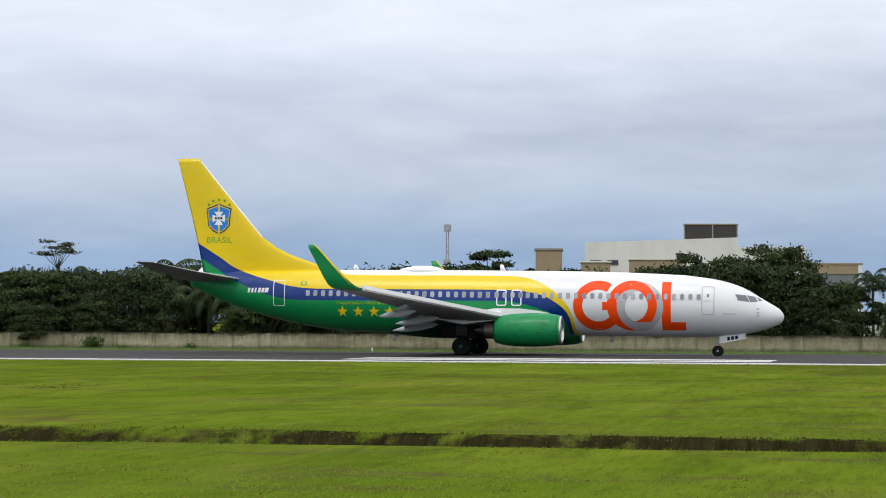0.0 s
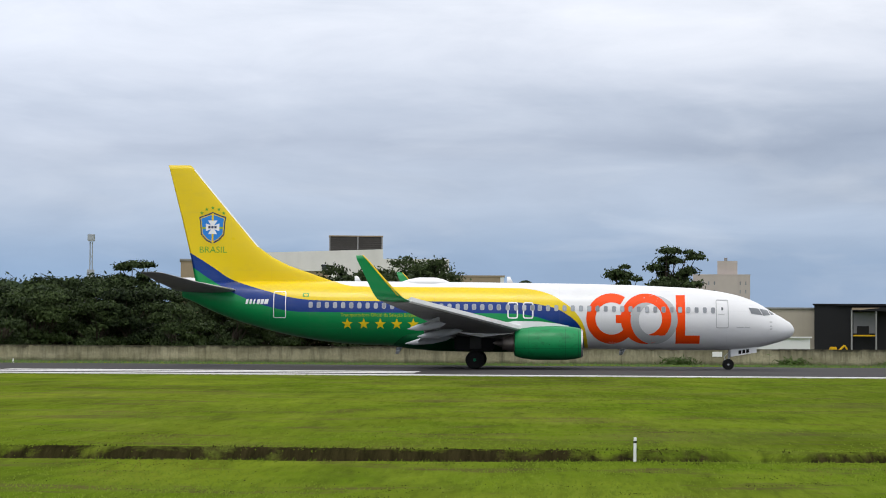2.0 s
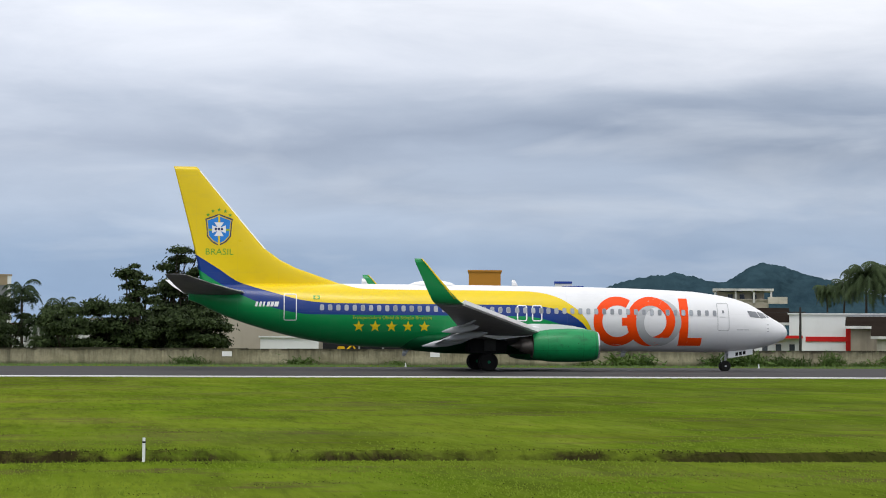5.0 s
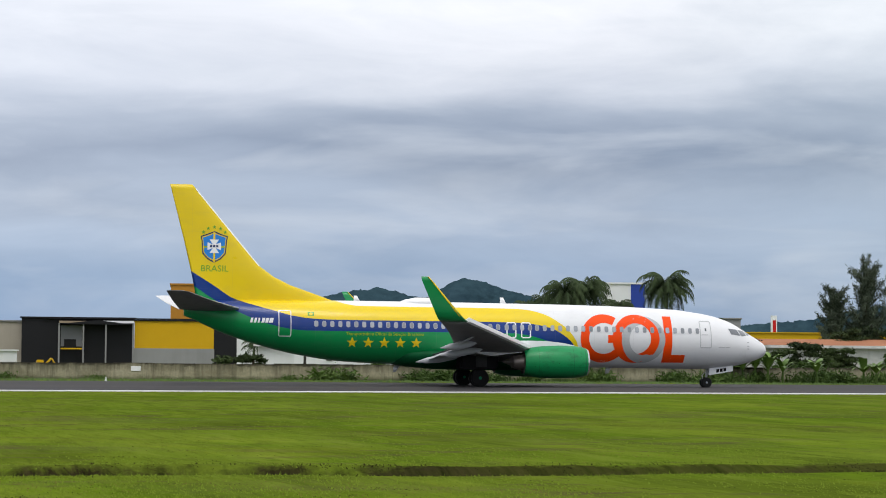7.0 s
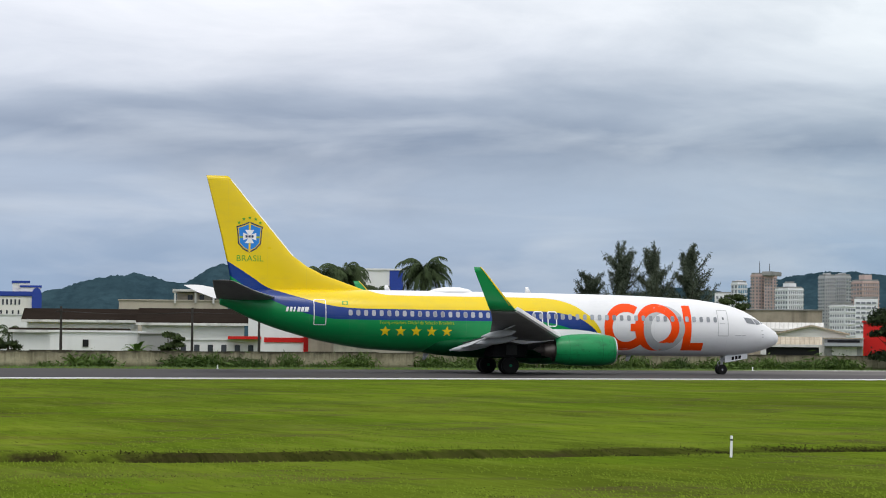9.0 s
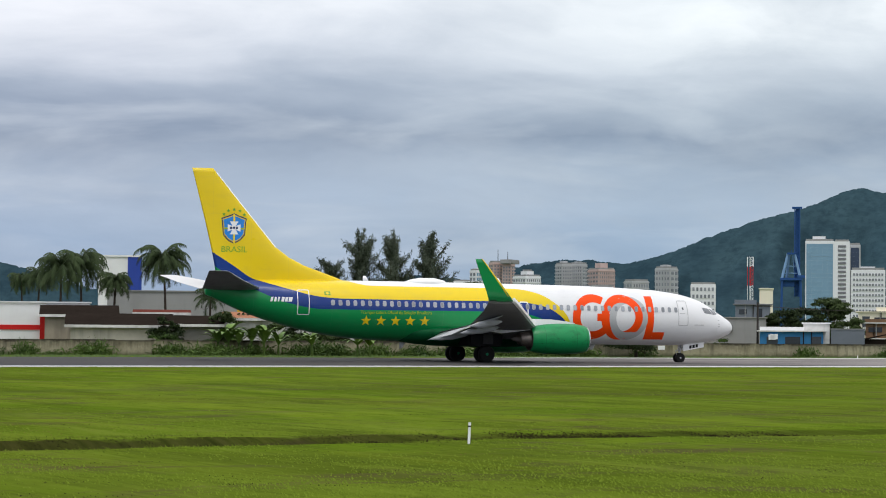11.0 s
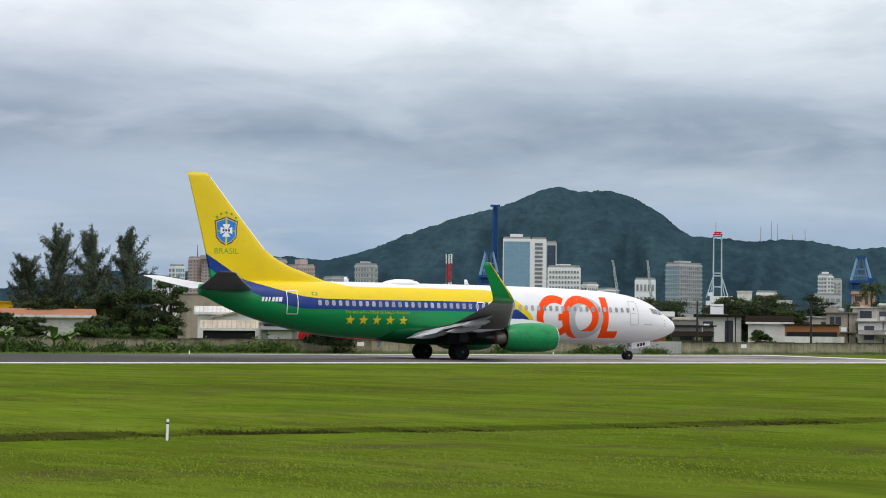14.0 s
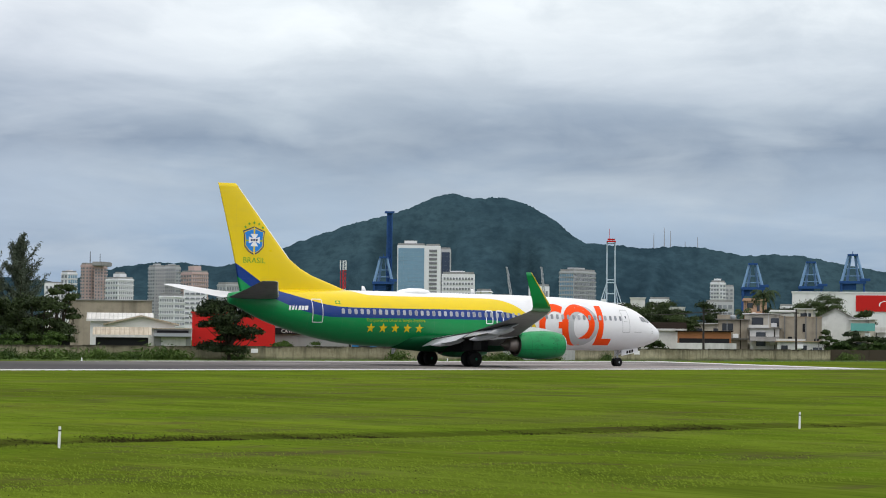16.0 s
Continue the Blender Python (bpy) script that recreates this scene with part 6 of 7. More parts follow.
        part("apex_frame", join(*frame_rods, rod((-h * 0.62, 1.5, zm + (z1 - zm) * 0.5), (h * 0.62, 1.5, zm + (z1 - zm) * 0.5), 0.28, n=5), rod((-h * 0.8, 0.8, zm + (z1 - zm) * 0.22), (h * 0.8, 0.8, zm + (z1 - zm) * 0.22), 0.28, n=5)), paint, c)
        part("apex_head", join(slab(-h * 0.45, h * 0.45, 1.5, 4.5, z1 - 0.5, z1 + 0.6), rod((0, 3, z1), (0, 3, z1 + 2.2), 0.2, n=5)), CRANE_BLUE, c)
        return c
    portal(36.76, 37.22, 1400, 33.5, "blue harbour crane with its boom raised", CRANE_PALE)
    x, y = spot(37.13, 1405)
    t = thing("crane_boom", "raised dark blue crane boom", "crane", x, y, 0, -37.13)
    z = up(53, 1405)
    part("boom", join(*[rod((sx, sy, 24), (sx, sy, z), 0.4, 0.35, 5) for sx in (-1.4, 1.4) for sy in (-1, 1)], *[rod((-1.4 * (-1) ** k, -1, 24 + 2.5 * k), (1.4 * (-1) ** k, -1, 26.5 + 2.5 * k), 0.3, n=4) for k in range(20)], slab(-1.0, 1.0, 0.2, 0.8, 24, z), slab(-3.0, 2.8, -1.4, 1.4, z - 1.2, z)), CRANE_BLUE, t)
    for a, b, e in ((45.62, 46.12, 32.0), (46.98, 47.50, 32.8), (47.95, 48.50, 36.0)):
        portal(a, b, 1400, e, "blue harbour crane with its boom raised", CRANE_PALE)
    x, y = spot(42.475, 1300)
    c = thing("harbour_crane", "white harbour crane with a tall slender mast", "crane", x, y, 0, -42.475, group="harbour cranes")
    z = up(41.0, 1300)
    part("base", join(slab(-6.2, 6.8, -2, 8, 0, 19.5), slab(-4, 8, -2, 6, 19.5, 22), slab(-5.2, -2.6, -2, 2, 22, 24)), CITY_WHITE, c, "white machine house")
    part("mast", join(*[rod((k * 2.25, 0, 19), (k * 2.15, 0, z), 0.48, 0.42, 6) for k in (-1, 1)], *[rod((-2.2, 0, q), (2.2, 0, q), 0.3, n=5) for q in (27, 33, 34.5, z - 1)], *[rod((k * 6.0, 0, 21), (k * 2.2, 0, 33), 0.3, n=5) for k in (-1, 1)], *[rod((k * 4.0, 0, 21), (k * 2.2, 0, 33), 0.2, n=5) for k in (-1, 1)]), MAST_PALE, c, "pale blue-white twin mast")
    part("cap", join(slab(-2.4, 2.6, -2, 2, z - 0.2, z + 0.5), slab(-1.9, 2.1, -1.6, 1.6, z + 0.9, z + 1.6), rod((-1, 0, z), (-1, 0, z + 2), 0.2, n=4), rod((1, 0, z), (1, 0, z + 1), 0.2, n=4), rod((-1, 0, z + 1.5), (-1, 0, z + 7), 0.12, n=4)), RED, c, "red top housing")
    for a0, e0, a1, e1 in ((40.24, 11.7, 39.97, 30), (41.0, 15, 40.8, 30.2)):
        p, q = spot(a0, 1150), spot(a1, 1150)
        j = thing("mobile_crane", "pale lattice jib leaning over the port", "crane", *p)
        v = Vector((q[0] - p[0], q[1] - p[1], up(e1, 1150)))
        part("jib", join(*[rod((s, 0, 0), v + Vector((s * 0.3, 0, 0)), 0.3, 0.2, 4) for s in (-1, 1)], *[rod(v * (k / 10) + Vector((-0.8 * (-1) ** k, 0, 0)), v * ((k + 1) / 10) + Vector((0.8 * (-1) ** k, 0, 0)), 0.2, n=4) for k in range(0, 10)]), CRANE_GREY, j)
    for k, a in enumerate((43.5, 43.75, 43.9, 44.25, 44.55)):
        x, y = spot(a, 3150)
        t = thing("hill_mast", "thin lattice aerial on the ridge", "mast", x, y, up(37.5, 3150) - 4, group="ridge aerials")
        part("lattice", rod((0, 0, -6), (0, 0, (26, 34, 30, 16, 22)[k]), 1.3, 0.5, 4), CRANE_GREY, t)


factory_side()
middle_side()
warehouse_side()
village_side()
wires()
city()


# ---- hills ----
def hill_paint(bearing):
    """Tree-covered slope facing the runway, hazed in its colour; its grain is stretched up the slope."""
    m, g = blank("hazed_forest_slope")
    turned_to = g.add("ShaderNodeMapping", {"Vector": g.add("ShaderNodeTexCoord").outputs["Object"], "Rotation": (0, 0, radians(bearing))}).outputs[0]
    at = g.stretch(turned_to, 0.8, 0.16, 1.25)
    tuft, fold, crown = g.noise(at, 0.035, 8, 0.68), g.noise(at, 0.0045, 6, 0.62, 0.6), g.noise(at, 0.11, 6, 0.66)
    # blue-grey greens: the haze of distance is put into the colours
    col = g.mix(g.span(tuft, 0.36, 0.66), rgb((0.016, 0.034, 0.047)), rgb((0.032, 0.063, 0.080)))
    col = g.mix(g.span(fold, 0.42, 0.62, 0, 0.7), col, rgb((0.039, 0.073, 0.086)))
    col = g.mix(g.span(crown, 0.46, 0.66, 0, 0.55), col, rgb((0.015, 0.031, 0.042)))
    finish(g, col, 1.0, 0, g.math("ADD", tuft, crown), 0.5, 4.0, specular=0.0)
    return m


def hill(label, ridge, d, depth, paint):
    """A wooded ridge whose skyline runs through (bearing, climb in a thousand)."""
    az = np.arange(ridge[0][0], ridge[-1][0], 0.04)
    el = np.interp(az, [r[0] for r in ridge], [r[1] for r in ridge])
    kern = np.array([1, 3, 5, 6, 5, 3, 1.0])
    el = np.convolve(np.pad(el, 3, mode="edge"), kern / kern.sum(), mode="valid")
    steps, v = 48, []
    for j in range(steps):
        u = j / (steps - 1)
        for a, e in zip(az, el):
            crown = max(0.0, up(e, d) + (u > 0.97) * (2.0 * noise.noise((a * 6, 7.3, d)) + 1.4 * noise.noise((a * 26, 1.1, d))))
            # spurs and gullies run down the slope
            spur = noise.noise((a * 0.55 + u * 0.5, u * 0.9, d * 0.01)) + 0.5 * noise.noise((a * 1.4 - u * 0.6, u * 1.6, d * 0.02))
            x, y = spot(a, d - depth * (1 - u) - 0.32 * depth * spur * math.sin(math.pi * u))
            v.append((x, y, crown * u - (1 - u) * 4 + 1.2 * (u < 0.97) * noise.noise((a * 9, u * 30, d))))
    n = len(az)
    for a in az:
        v.append((*spot(a, d + 500), -5))
    f = [(j * n + i, j * n + i + 1, (j + 1) * n + i + 1, (j + 1) * n + i) for j in range(steps) for i in range(n - 1)]
    ob = new("backdrop", mesh("backdrop", v, f, paint, True))
    tagged(ob, label, "hill", kind="structure")


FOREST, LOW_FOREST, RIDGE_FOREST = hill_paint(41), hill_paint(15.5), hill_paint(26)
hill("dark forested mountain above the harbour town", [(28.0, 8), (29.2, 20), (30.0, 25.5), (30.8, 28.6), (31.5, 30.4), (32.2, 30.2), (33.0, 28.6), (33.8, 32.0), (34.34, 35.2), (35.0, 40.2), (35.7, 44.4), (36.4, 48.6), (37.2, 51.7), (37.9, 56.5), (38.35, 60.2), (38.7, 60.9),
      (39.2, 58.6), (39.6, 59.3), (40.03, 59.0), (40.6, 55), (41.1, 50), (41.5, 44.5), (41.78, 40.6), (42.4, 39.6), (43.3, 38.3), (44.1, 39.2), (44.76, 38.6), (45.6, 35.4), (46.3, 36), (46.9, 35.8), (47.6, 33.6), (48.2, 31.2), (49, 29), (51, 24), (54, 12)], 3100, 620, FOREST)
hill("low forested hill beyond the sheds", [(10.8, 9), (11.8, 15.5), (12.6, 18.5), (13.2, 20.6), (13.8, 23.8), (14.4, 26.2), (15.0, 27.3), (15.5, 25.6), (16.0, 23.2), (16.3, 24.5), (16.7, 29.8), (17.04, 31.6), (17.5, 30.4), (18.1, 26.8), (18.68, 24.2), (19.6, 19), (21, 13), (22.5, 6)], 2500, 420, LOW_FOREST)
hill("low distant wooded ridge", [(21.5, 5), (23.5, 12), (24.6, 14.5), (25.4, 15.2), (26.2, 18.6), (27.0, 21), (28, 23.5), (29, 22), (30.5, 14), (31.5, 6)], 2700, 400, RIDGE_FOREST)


# ---- plants ----
def cards(centres, size, rng, droop=0.0, long=1.0):
    """Small leaf quads round the given places."""
    n = len(centres)
    a = rng.normal(size=(n, 3))
    a[:, 2] = a[:, 2] * 0.6 - droop
    a /= np.linalg.norm(a, axis=1)[:, None]
    b = np.cross(a, rng.normal(size=(n, 3)))
    b /= np.linalg.norm(b, axis=1)[:, None] + 1e-9
    s = size * rng.uniform(0.6, 1.4, (n, 1))
    p, q = a * s * long, b * s * 0.5
    v = np.stack([centres - p - q * 0.4, centres + q * 0.9, centres + p, centres - q * 0.9 + p * 0.1], 1).reshape(-1, 3)
    return v, np.arange(4 * n).reshape(n, 4)


def facing(centres, outward, size, rng, loose=0.55, long=1.0):
    """Leaf quads that lie over their clump: each faces outwards, more or less."""
    n = len(centres)
    k = outward + rng.normal(size=(n, 3)) * loose
    k /= np.linalg.norm(k, axis=1)[:, None] + 1e-9
    a = np.cross(k, rng.normal(size=(n, 3)))
    a /= np.linalg.norm(a, axis=1)[:, None] + 1e-9
    b = np.cross(k, a)
    s = size * rng.uniform(0.6, 1.4, (n, 1))
    p, q = a * s * long, b * s * 0.55
    v = np.stack([centres - p, centres + q, centres + p, centres - q], 1).reshape(-1, 3)
    return v, np.arange(4 * n).reshape(n, 4)


def leaf_mesh(name, v, f, material):
    me = bpy.data.meshes.new(name)
    me.from_pydata(v.tolist(), [], f.tolist())
    me.materials.append(material)
    return me


def broad_tree(label, height, spread, seed, lean=0.0, dense=1.0, leaf=0.2, bare=0.3, name="tree", foliage=None):
    """Trunk, limbs and a crown of leaf clumps of uneven size, each lit on its upper side."""
    rng = np.random.default_rng(seed)
    t = thing(name, label, "tree")
    fork = Vector((lean * 0.3 * height, 0, height * bare))
    limbs, clumps = [rod((0, 0, -0.1), fork, 0.035 * height, 0.022 * height, 7)], []
    for k in range(int(19 * dense) + 4):
        a, r, z = rng.uniform(0, 2 * math.pi), spread * math.sqrt(rng.uniform(0.02, 1)) * 0.43, height * rng.uniform(bare * 0.9, 0.93)
        r *= 1.05 - 0.5 * abs(z / height - 0.5)
        tip = Vector((r * math.cos(a) + lean * z, r * math.sin(a), z))
        mid = fork.lerp(tip, 0.5) + Vector(rng.normal(0, 0.04 * height, 3))
        limbs += [rod(fork, mid, 0.014 * height, 0.009 * height, 5), rod(mid, tip, 0.009 * height, 0.003 * height, 5)]
        clumps.append((tip, spread * rng.uniform(0.07, 0.17)))
    pts, out = [], []
    for c, r in clumps:
        n = int(420 * dense ** 0.5 * (r / (spread * 0.16)) ** 1.6)
        d = rng.normal(size=(n, 3))
        d /= np.linalg.norm(d, axis=1)[:, None]
        d[:, 2] = np.where(d[:, 2] < -0.3, -d[:, 2] * 0.6, d[:, 2])
        shell = rng.uniform(0.5, 1.05, (n, 1)) + (rng.uniform(0, 1, (n, 1)) > 0.72) * rng.uniform(0, 0.6, (n, 1))
        pts.append(np.array(c) + d * r * shell * [1.25, 1.25, 0.75])
        out.append(d + [0, 0, 0.35])
    part("trunk", join(*limbs), BARK, t)
    v, f = facing(np.concatenate(pts), np.concatenate(out), leaf * 0.62, rng, 0.95, 1.35)
    part("crown", leaf_mesh("crown", v, f, foliage or LEAF), None, t)
    return t


def umbrella_tree(label, height, spread, seed):
    """A slim forked stem under flat, open tiers of leaves."""
    rng = np.random.default_rng(seed)
    t = thing("tree", label, "tree")
    fork = Vector((0, 0, height * 0.72))
    limbs, pts = [rod((0, 0, -0.1), fork, 0.09, 0.06, 7)], []
    for k in range(9):
        a, r = 2 * math.pi * k / 9 + rng.uniform(-0.3, 0.3), spread * rng.uniform(0.16, 0.46)
        tip = Vector((r * math.cos(a), r * math.sin(a), height * rng.uniform(0.86, 0.985)))
        limbs += [rod(fork, tip, 0.045, 0.018, 5)]
        for j in range(4):
            c = tip + Vector(rng.normal(0, 0.11, 3)) * spread * 0.6
            c.z = tip.z + rng.uniform(-0.08, 0.08)
            limbs.append(rod(tip, c, 0.02, 0.01, 4))
            pts.append(np.array(c) + rng.normal(size=(30, 3)) * [spread * 0.075, spread * 0.075, 0.07])
    part("trunk", join(*limbs), BARK, t)
    pts = np.concatenate(pts)
    v, f = facing(pts, np.zeros((len(pts), 3)) + [0, 0, 1], 0.10, rng, 0.5, 1.6)
    part("crown", leaf_mesh("crown", v, f, PINE_LEAF), None, t, "flat open tiers of small leaves")
    return t


def palm_tree(label, height, seed, fronds=22, length=2.6, name="palm_tree"):
    """A bare stem and a full head of plumed fronds that rise, arch over and hang."""
    rng = np.random.default_rng(seed)
    t = thing(name, label, "palm")
    bend = Vector((rng.uniform(-0.04, 0.04) * height, 0, 0))
    top = height - length * 0.62
    part("trunk", join(*[rod(bend * (k / 8) ** 2 + Vector((0, 0, top * k / 8)), bend * ((k + 1) / 8) ** 2 + Vector((0, 0, top * (k + 1) / 8)), 0.15 - 0.007 * k + (0.05 if k == 0 else 0), 0.145 - 0.007 * k, 8) for k in range(8)]), BARK, t)
    verts, faces = [], []
    for k in range(fronds):
        u0 = k / fronds
        a, rise = 2.4 * k + rng.uniform(-0.3, 0.3), 1.35 - 1.75 * u0 + rng.uniform(-0.15, 0.15)
        out, side = Vector((math.cos(a), math.sin(a), 0)), Vector((-math.sin(a), math.cos(a), 0))
        n, L, p = 20, length * rng.uniform(0.85, 1.2), Vector(bend) + Vector((0, 0, top))
        sag = 2.6 + 0.5 * rng.uniform(-1, 1) - 0.9 * u0
        for i in range(n):
            u = i / n
            ang = max(-1.5, rise - sag * u ** 1.3)
            d = (out * math.cos(ang) + Vector((0, 0, math.sin(ang)))).normalized()
            q = p + d * L / n
            w = L * 0.19 * math.sin(math.pi * min(1, 0.10 + u * 0.85)) + 0.05
            m = len(verts)
            verts += [p + Vector((0, 0, 0.02)), q + Vector((0, 0, 0.02)), p.lerp(q, 0.5) - Vector((0, 0, 0.03))]
            faces.append((m, m + 1, m + 2))
            for s in (-1, 1):
                for at, big in ((0.1, 1.0), (0.6, 0.85)):
                    m = len(verts)
                    root = p.lerp(q, at)
                    hang = Vector((0, 0, -rng.uniform(0.5, 1.3) * w)) + d * w * rng.uniform(0.2, 0.6)
                    verts += [root - d * L * 0.014, root + d * L * 0.014, root + side * s * w * big * rng.uniform(0.7, 1.0) + hang]
                    faces.append((m, m + 1, m + 2))
            p = q
    part("crown", mesh("crown", verts, faces, PALM_LEAF), None, t, "arching feathery fronds")
    return t


def banana_plant(label, height, seed, count=11):
    """Long paddle leaves that rise from one stem and bend over."""
    rng = np.random.default_rng(seed)
    t = thing("banana_plant", label, "plant")
    part("stem", rod((0, 0, -0.05), (0, 0, height * 0.4), 0.11, 0.07, 8), WEED, t)
    for k in range(count):
        a, rise = 2.4 * k, rng.uniform(0.75, 1.45)
        out, side = Vector((math.cos(a), math.sin(a), 0)), Vector((-math.sin(a), math.cos(a), 0))
        p, L, verts, faces = Vector((0, 0, height * 0.35)), height * rng.uniform(0.5, 0.8), [], []
        for i in range(9):
            u = i / 8
            d = out * math.cos(rise - 1.7 * u ** 1.6) + Vector((0, 0, math.sin(rise - 1.7 * u ** 1.6)))
            w = 0.02 + L * 0.13 * math.sin(math.pi * min(1, max(0, u * 0.95 + 0.03)))
            up_w = Vector((0, 0, 0.25 * w))
            verts += [p - side * w + up_w, p, p + side * w + up_w]
            if i:
                m = 3 * i
                faces += [(m - 3, m - 2, m + 1, m), (m - 2, m - 1, m + 2, m + 1)]
            p = p + d * L / 8
        part("leaf", mesh("leaf", verts, faces, BANANA_LEAF, True), None, t)
    return t


def casuarina(label, height, spread, seed):
    """A feathery tree: rising limbs with loose tufts of needles, dense and dark near the stem, thin at the tips."""
    rng = np.random.default_rng(seed)
    t = thing("casuarina_tree", label, "tree")
    limbs, pts = [rod((0, 0, -0.1), (0.02 * height, 0, height * 0.55), 0.022 * height, 0.014 * height, 7), rod((0.02 * height, 0, height * 0.55), (0.0, 0, height * 0.96), 0.014 * height, 0.004 * height, 6)], []
    for k in range(44):
        u = (k + rng.uniform(0, 1)) / 44
        z0, a = height * (0.18 + 0.74 * u), rng.uniform(0, 2 * math.pi)
        L = spread * rng.uniform(0.22, 0.58) * (1.1 - 0.6 * u)
        s = Vector((0, 0, z0))
        e = s + Vector((math.cos(a) * L, math.sin(a) * L, L * rng.uniform(0.6, 1.6)))
        limbs.append(rod(s, e, 0.007 * height, 0.002 * height, 4))
        way = np.array((e - s).normalized())
        for j in range(9):
            v = j / 8
            c = s.lerp(e, 0.10 + 0.95 * v)
            n = int(50 * (1.25 - v))
            pts.append(np.array(c) + rng.normal(0, 0.021 * height * (1.15 - 0.65 * v), (n, 3)) * [0.8, 0.8, 1.2] + rng.uniform(-0.3, 0.9, (n, 1)) * way * L * 0.16)
    part("trunk", join(*limbs), BARK, t)
    v, f = cards(np.concatenate(pts), 0.072, rng, -0.9, 3.0)
    part("crown", leaf_mesh("crown", v, f, PINE_LEAF), None, t, "grey-green needle tufts")
    return t


def put(ob, az, d, turn=0.0, size=1.0):
    x, y = spot(az, d)
    ob.matrix_basis = pose(x, y, 0, 0, 0, turn)
    ob.scale = (size, size, size)
    return ob


def again(ob, az, d, turn=0.0, size=1.0):
    x, y = spot(az, d)
    c = copy_thing(ob, pose(x, y, 0, 0, 0, turn))
    c.scale = (size, size, size)
    return c


def thicket():
    rng = random.Random(11)
    lab = ["dense dark green broadleaf tree behind the wall", "rounded dark green tree in the thicket", "spreading dark tree with layered foliage", "low bushy dark green tree"]
    kinds = [broad_tree(lab[k], 6.2, 6.4, 20 + k, dense=1.5, leaf=0.21, bare=0.12) for k in range(4)]
    palms = [palm_tree("dark plumed palm among the thicket trees", 6.0, 40 + k, 20, 2.9) for k in range(3)]
    for k, o in enumerate(kinds):
        put(tagged(o, group="thicket trees"), -20.6 + 5.4 * k, 196 + 3 * k, 40 * k, 0.98)
    for k, o in enumerate(palms):
        put(tagged(o, group="thicket palms"), -17.3 + 5 * k, 203, 50 * k, 1.25 - 0.1 * k)

    def skyline(az):
        """How high the thicket stands, climb in a thousand."""
        return float(np.interp(az, [-23, -20.5, -18, -16, -14, -12, -10, -8, -6, -4.5, -3.2, -1.8, -0.5, 1.2], [20.5, 19.5, 22, 20.5, 23, 20, 21, 19, 20, 23, 26, 18, 12, 9]))
    az = -23.0
    while az < 1.4:
        for row, (d0, k0) in enumerate(((186, 0.62), (197, 0.86), (208, 1.0))):
            if row < 2 and -3.3 < az < 0.6 and rng.random() < 0.5:
                continue
            d = d0 + rng.uniform(-3, 3)
            h = up(skyline(az) * k0 + rng.uniform(-2.2, 1.2), d)
            if row < 2 and -0.8 < az:
                h *= 0.7
            if row == 0:
                if rng.random() < 0.3:
                    continue
                h *= rng.uniform(0.65, 1.25)
            pick = rng.random()
            src, base = (rng.choice(palms), 5.8) if pick < 0.38 and row else (rng.choice(kinds), 5.9)
            again(src, az + rng.uniform(-0.25, 0.25), d, rng.uniform(0, 360), max(0.3, h / base))
        az += 0.78
    for k, (az, el) in enumerate(((-21.2, 21.5), (-20.84, 22.6), (-19.27, 24), (-18.6, 25), (-18.3, 25.6), (-17.58, 27.2), (-17.24, 29), (-16.78, 25.2), (-15.2, 24), (-13.1, 25))):
        again(palms[k % 3], az, 200 + k % 4, 77 * k, up(el, 200) / 6.0)
    # trees that stand out over the rest
    put(umbrella_tree("tall slim tree with a sparse flat crown", up(33.6, 205), 3.8, 71), -20.15, 205)
    put(broad_tree("dense round tree above the thicket", up(32.3, 215), 4.2, 72, dense=1.3, bare=0.2), -9.8, 215)
    put(broad_tree("thin feathery sapling above the thicket", up(32, 225), 2.4, 73, dense=0.35, leaf=0.15, bare=0.35), -8.95, 225)
    put(broad_tree("thin bare-branched sapling above the thicket", up(31, 225), 2.0, 74, dense=0.12, leaf=0.12, bare=0.3), -10.3, 225)
    put(broad_tree("large dark tree with an uneven crown", up(32.4, 212), 7.5, 75, dense=1.9, bare=0.12), -3.1, 212)
    put(broad_tree("bushy dark tree by the factory", up(29, 210), 5.6, 76, dense=1.5, bare=0.1), -4.5, 210)
    put(broad_tree("pale green slender young tree", up(33, 220), 2.6, 77, dense=0.7, leaf=0.17, bare=0.3), -4.1, 220)
    put(palm_tree("tall palm by the grey hall", up(24.4, 214), 78, 20, 2.2), -0.66, 214)
    put(palm_tree("palm beside the grey hall", up(17.5, 214), 79, 18, 2.0), 0.25, 214)
    put(broad_tree("leafy tree with an open crown", up(32.6, 190), 4.0, 80, dense=1.5, leaf=0.17, bare=0.2), 2.08, 190)
    put(broad_tree("tall leaning tree with dark drooping foliage", up(38.6, 186), 4.0, 81, 0.42, 2.0, leaf=0.17, bare=0.14), 2.25, 186)
    put(broad_tree("tall dark tree behind the wall", up(25, 184), 5.4, 83, 0.08, 2.4, bare=0.08), 3.1, 184)
    put(broad_tree("low dark bush tree", up(11, 180), 5.2, 84, dense=2.0, bare=0.08), 3.5, 180)
    put(broad_tree("low dark bush tree", up(14, 182), 5.4, 85, dense=2.0, bare=0.08), 1.5, 182)
    put(broad_tree("low dark bush tree", up(9, 180), 3.6, 86, dense=1.4, bare=0.08), 0.3, 180)


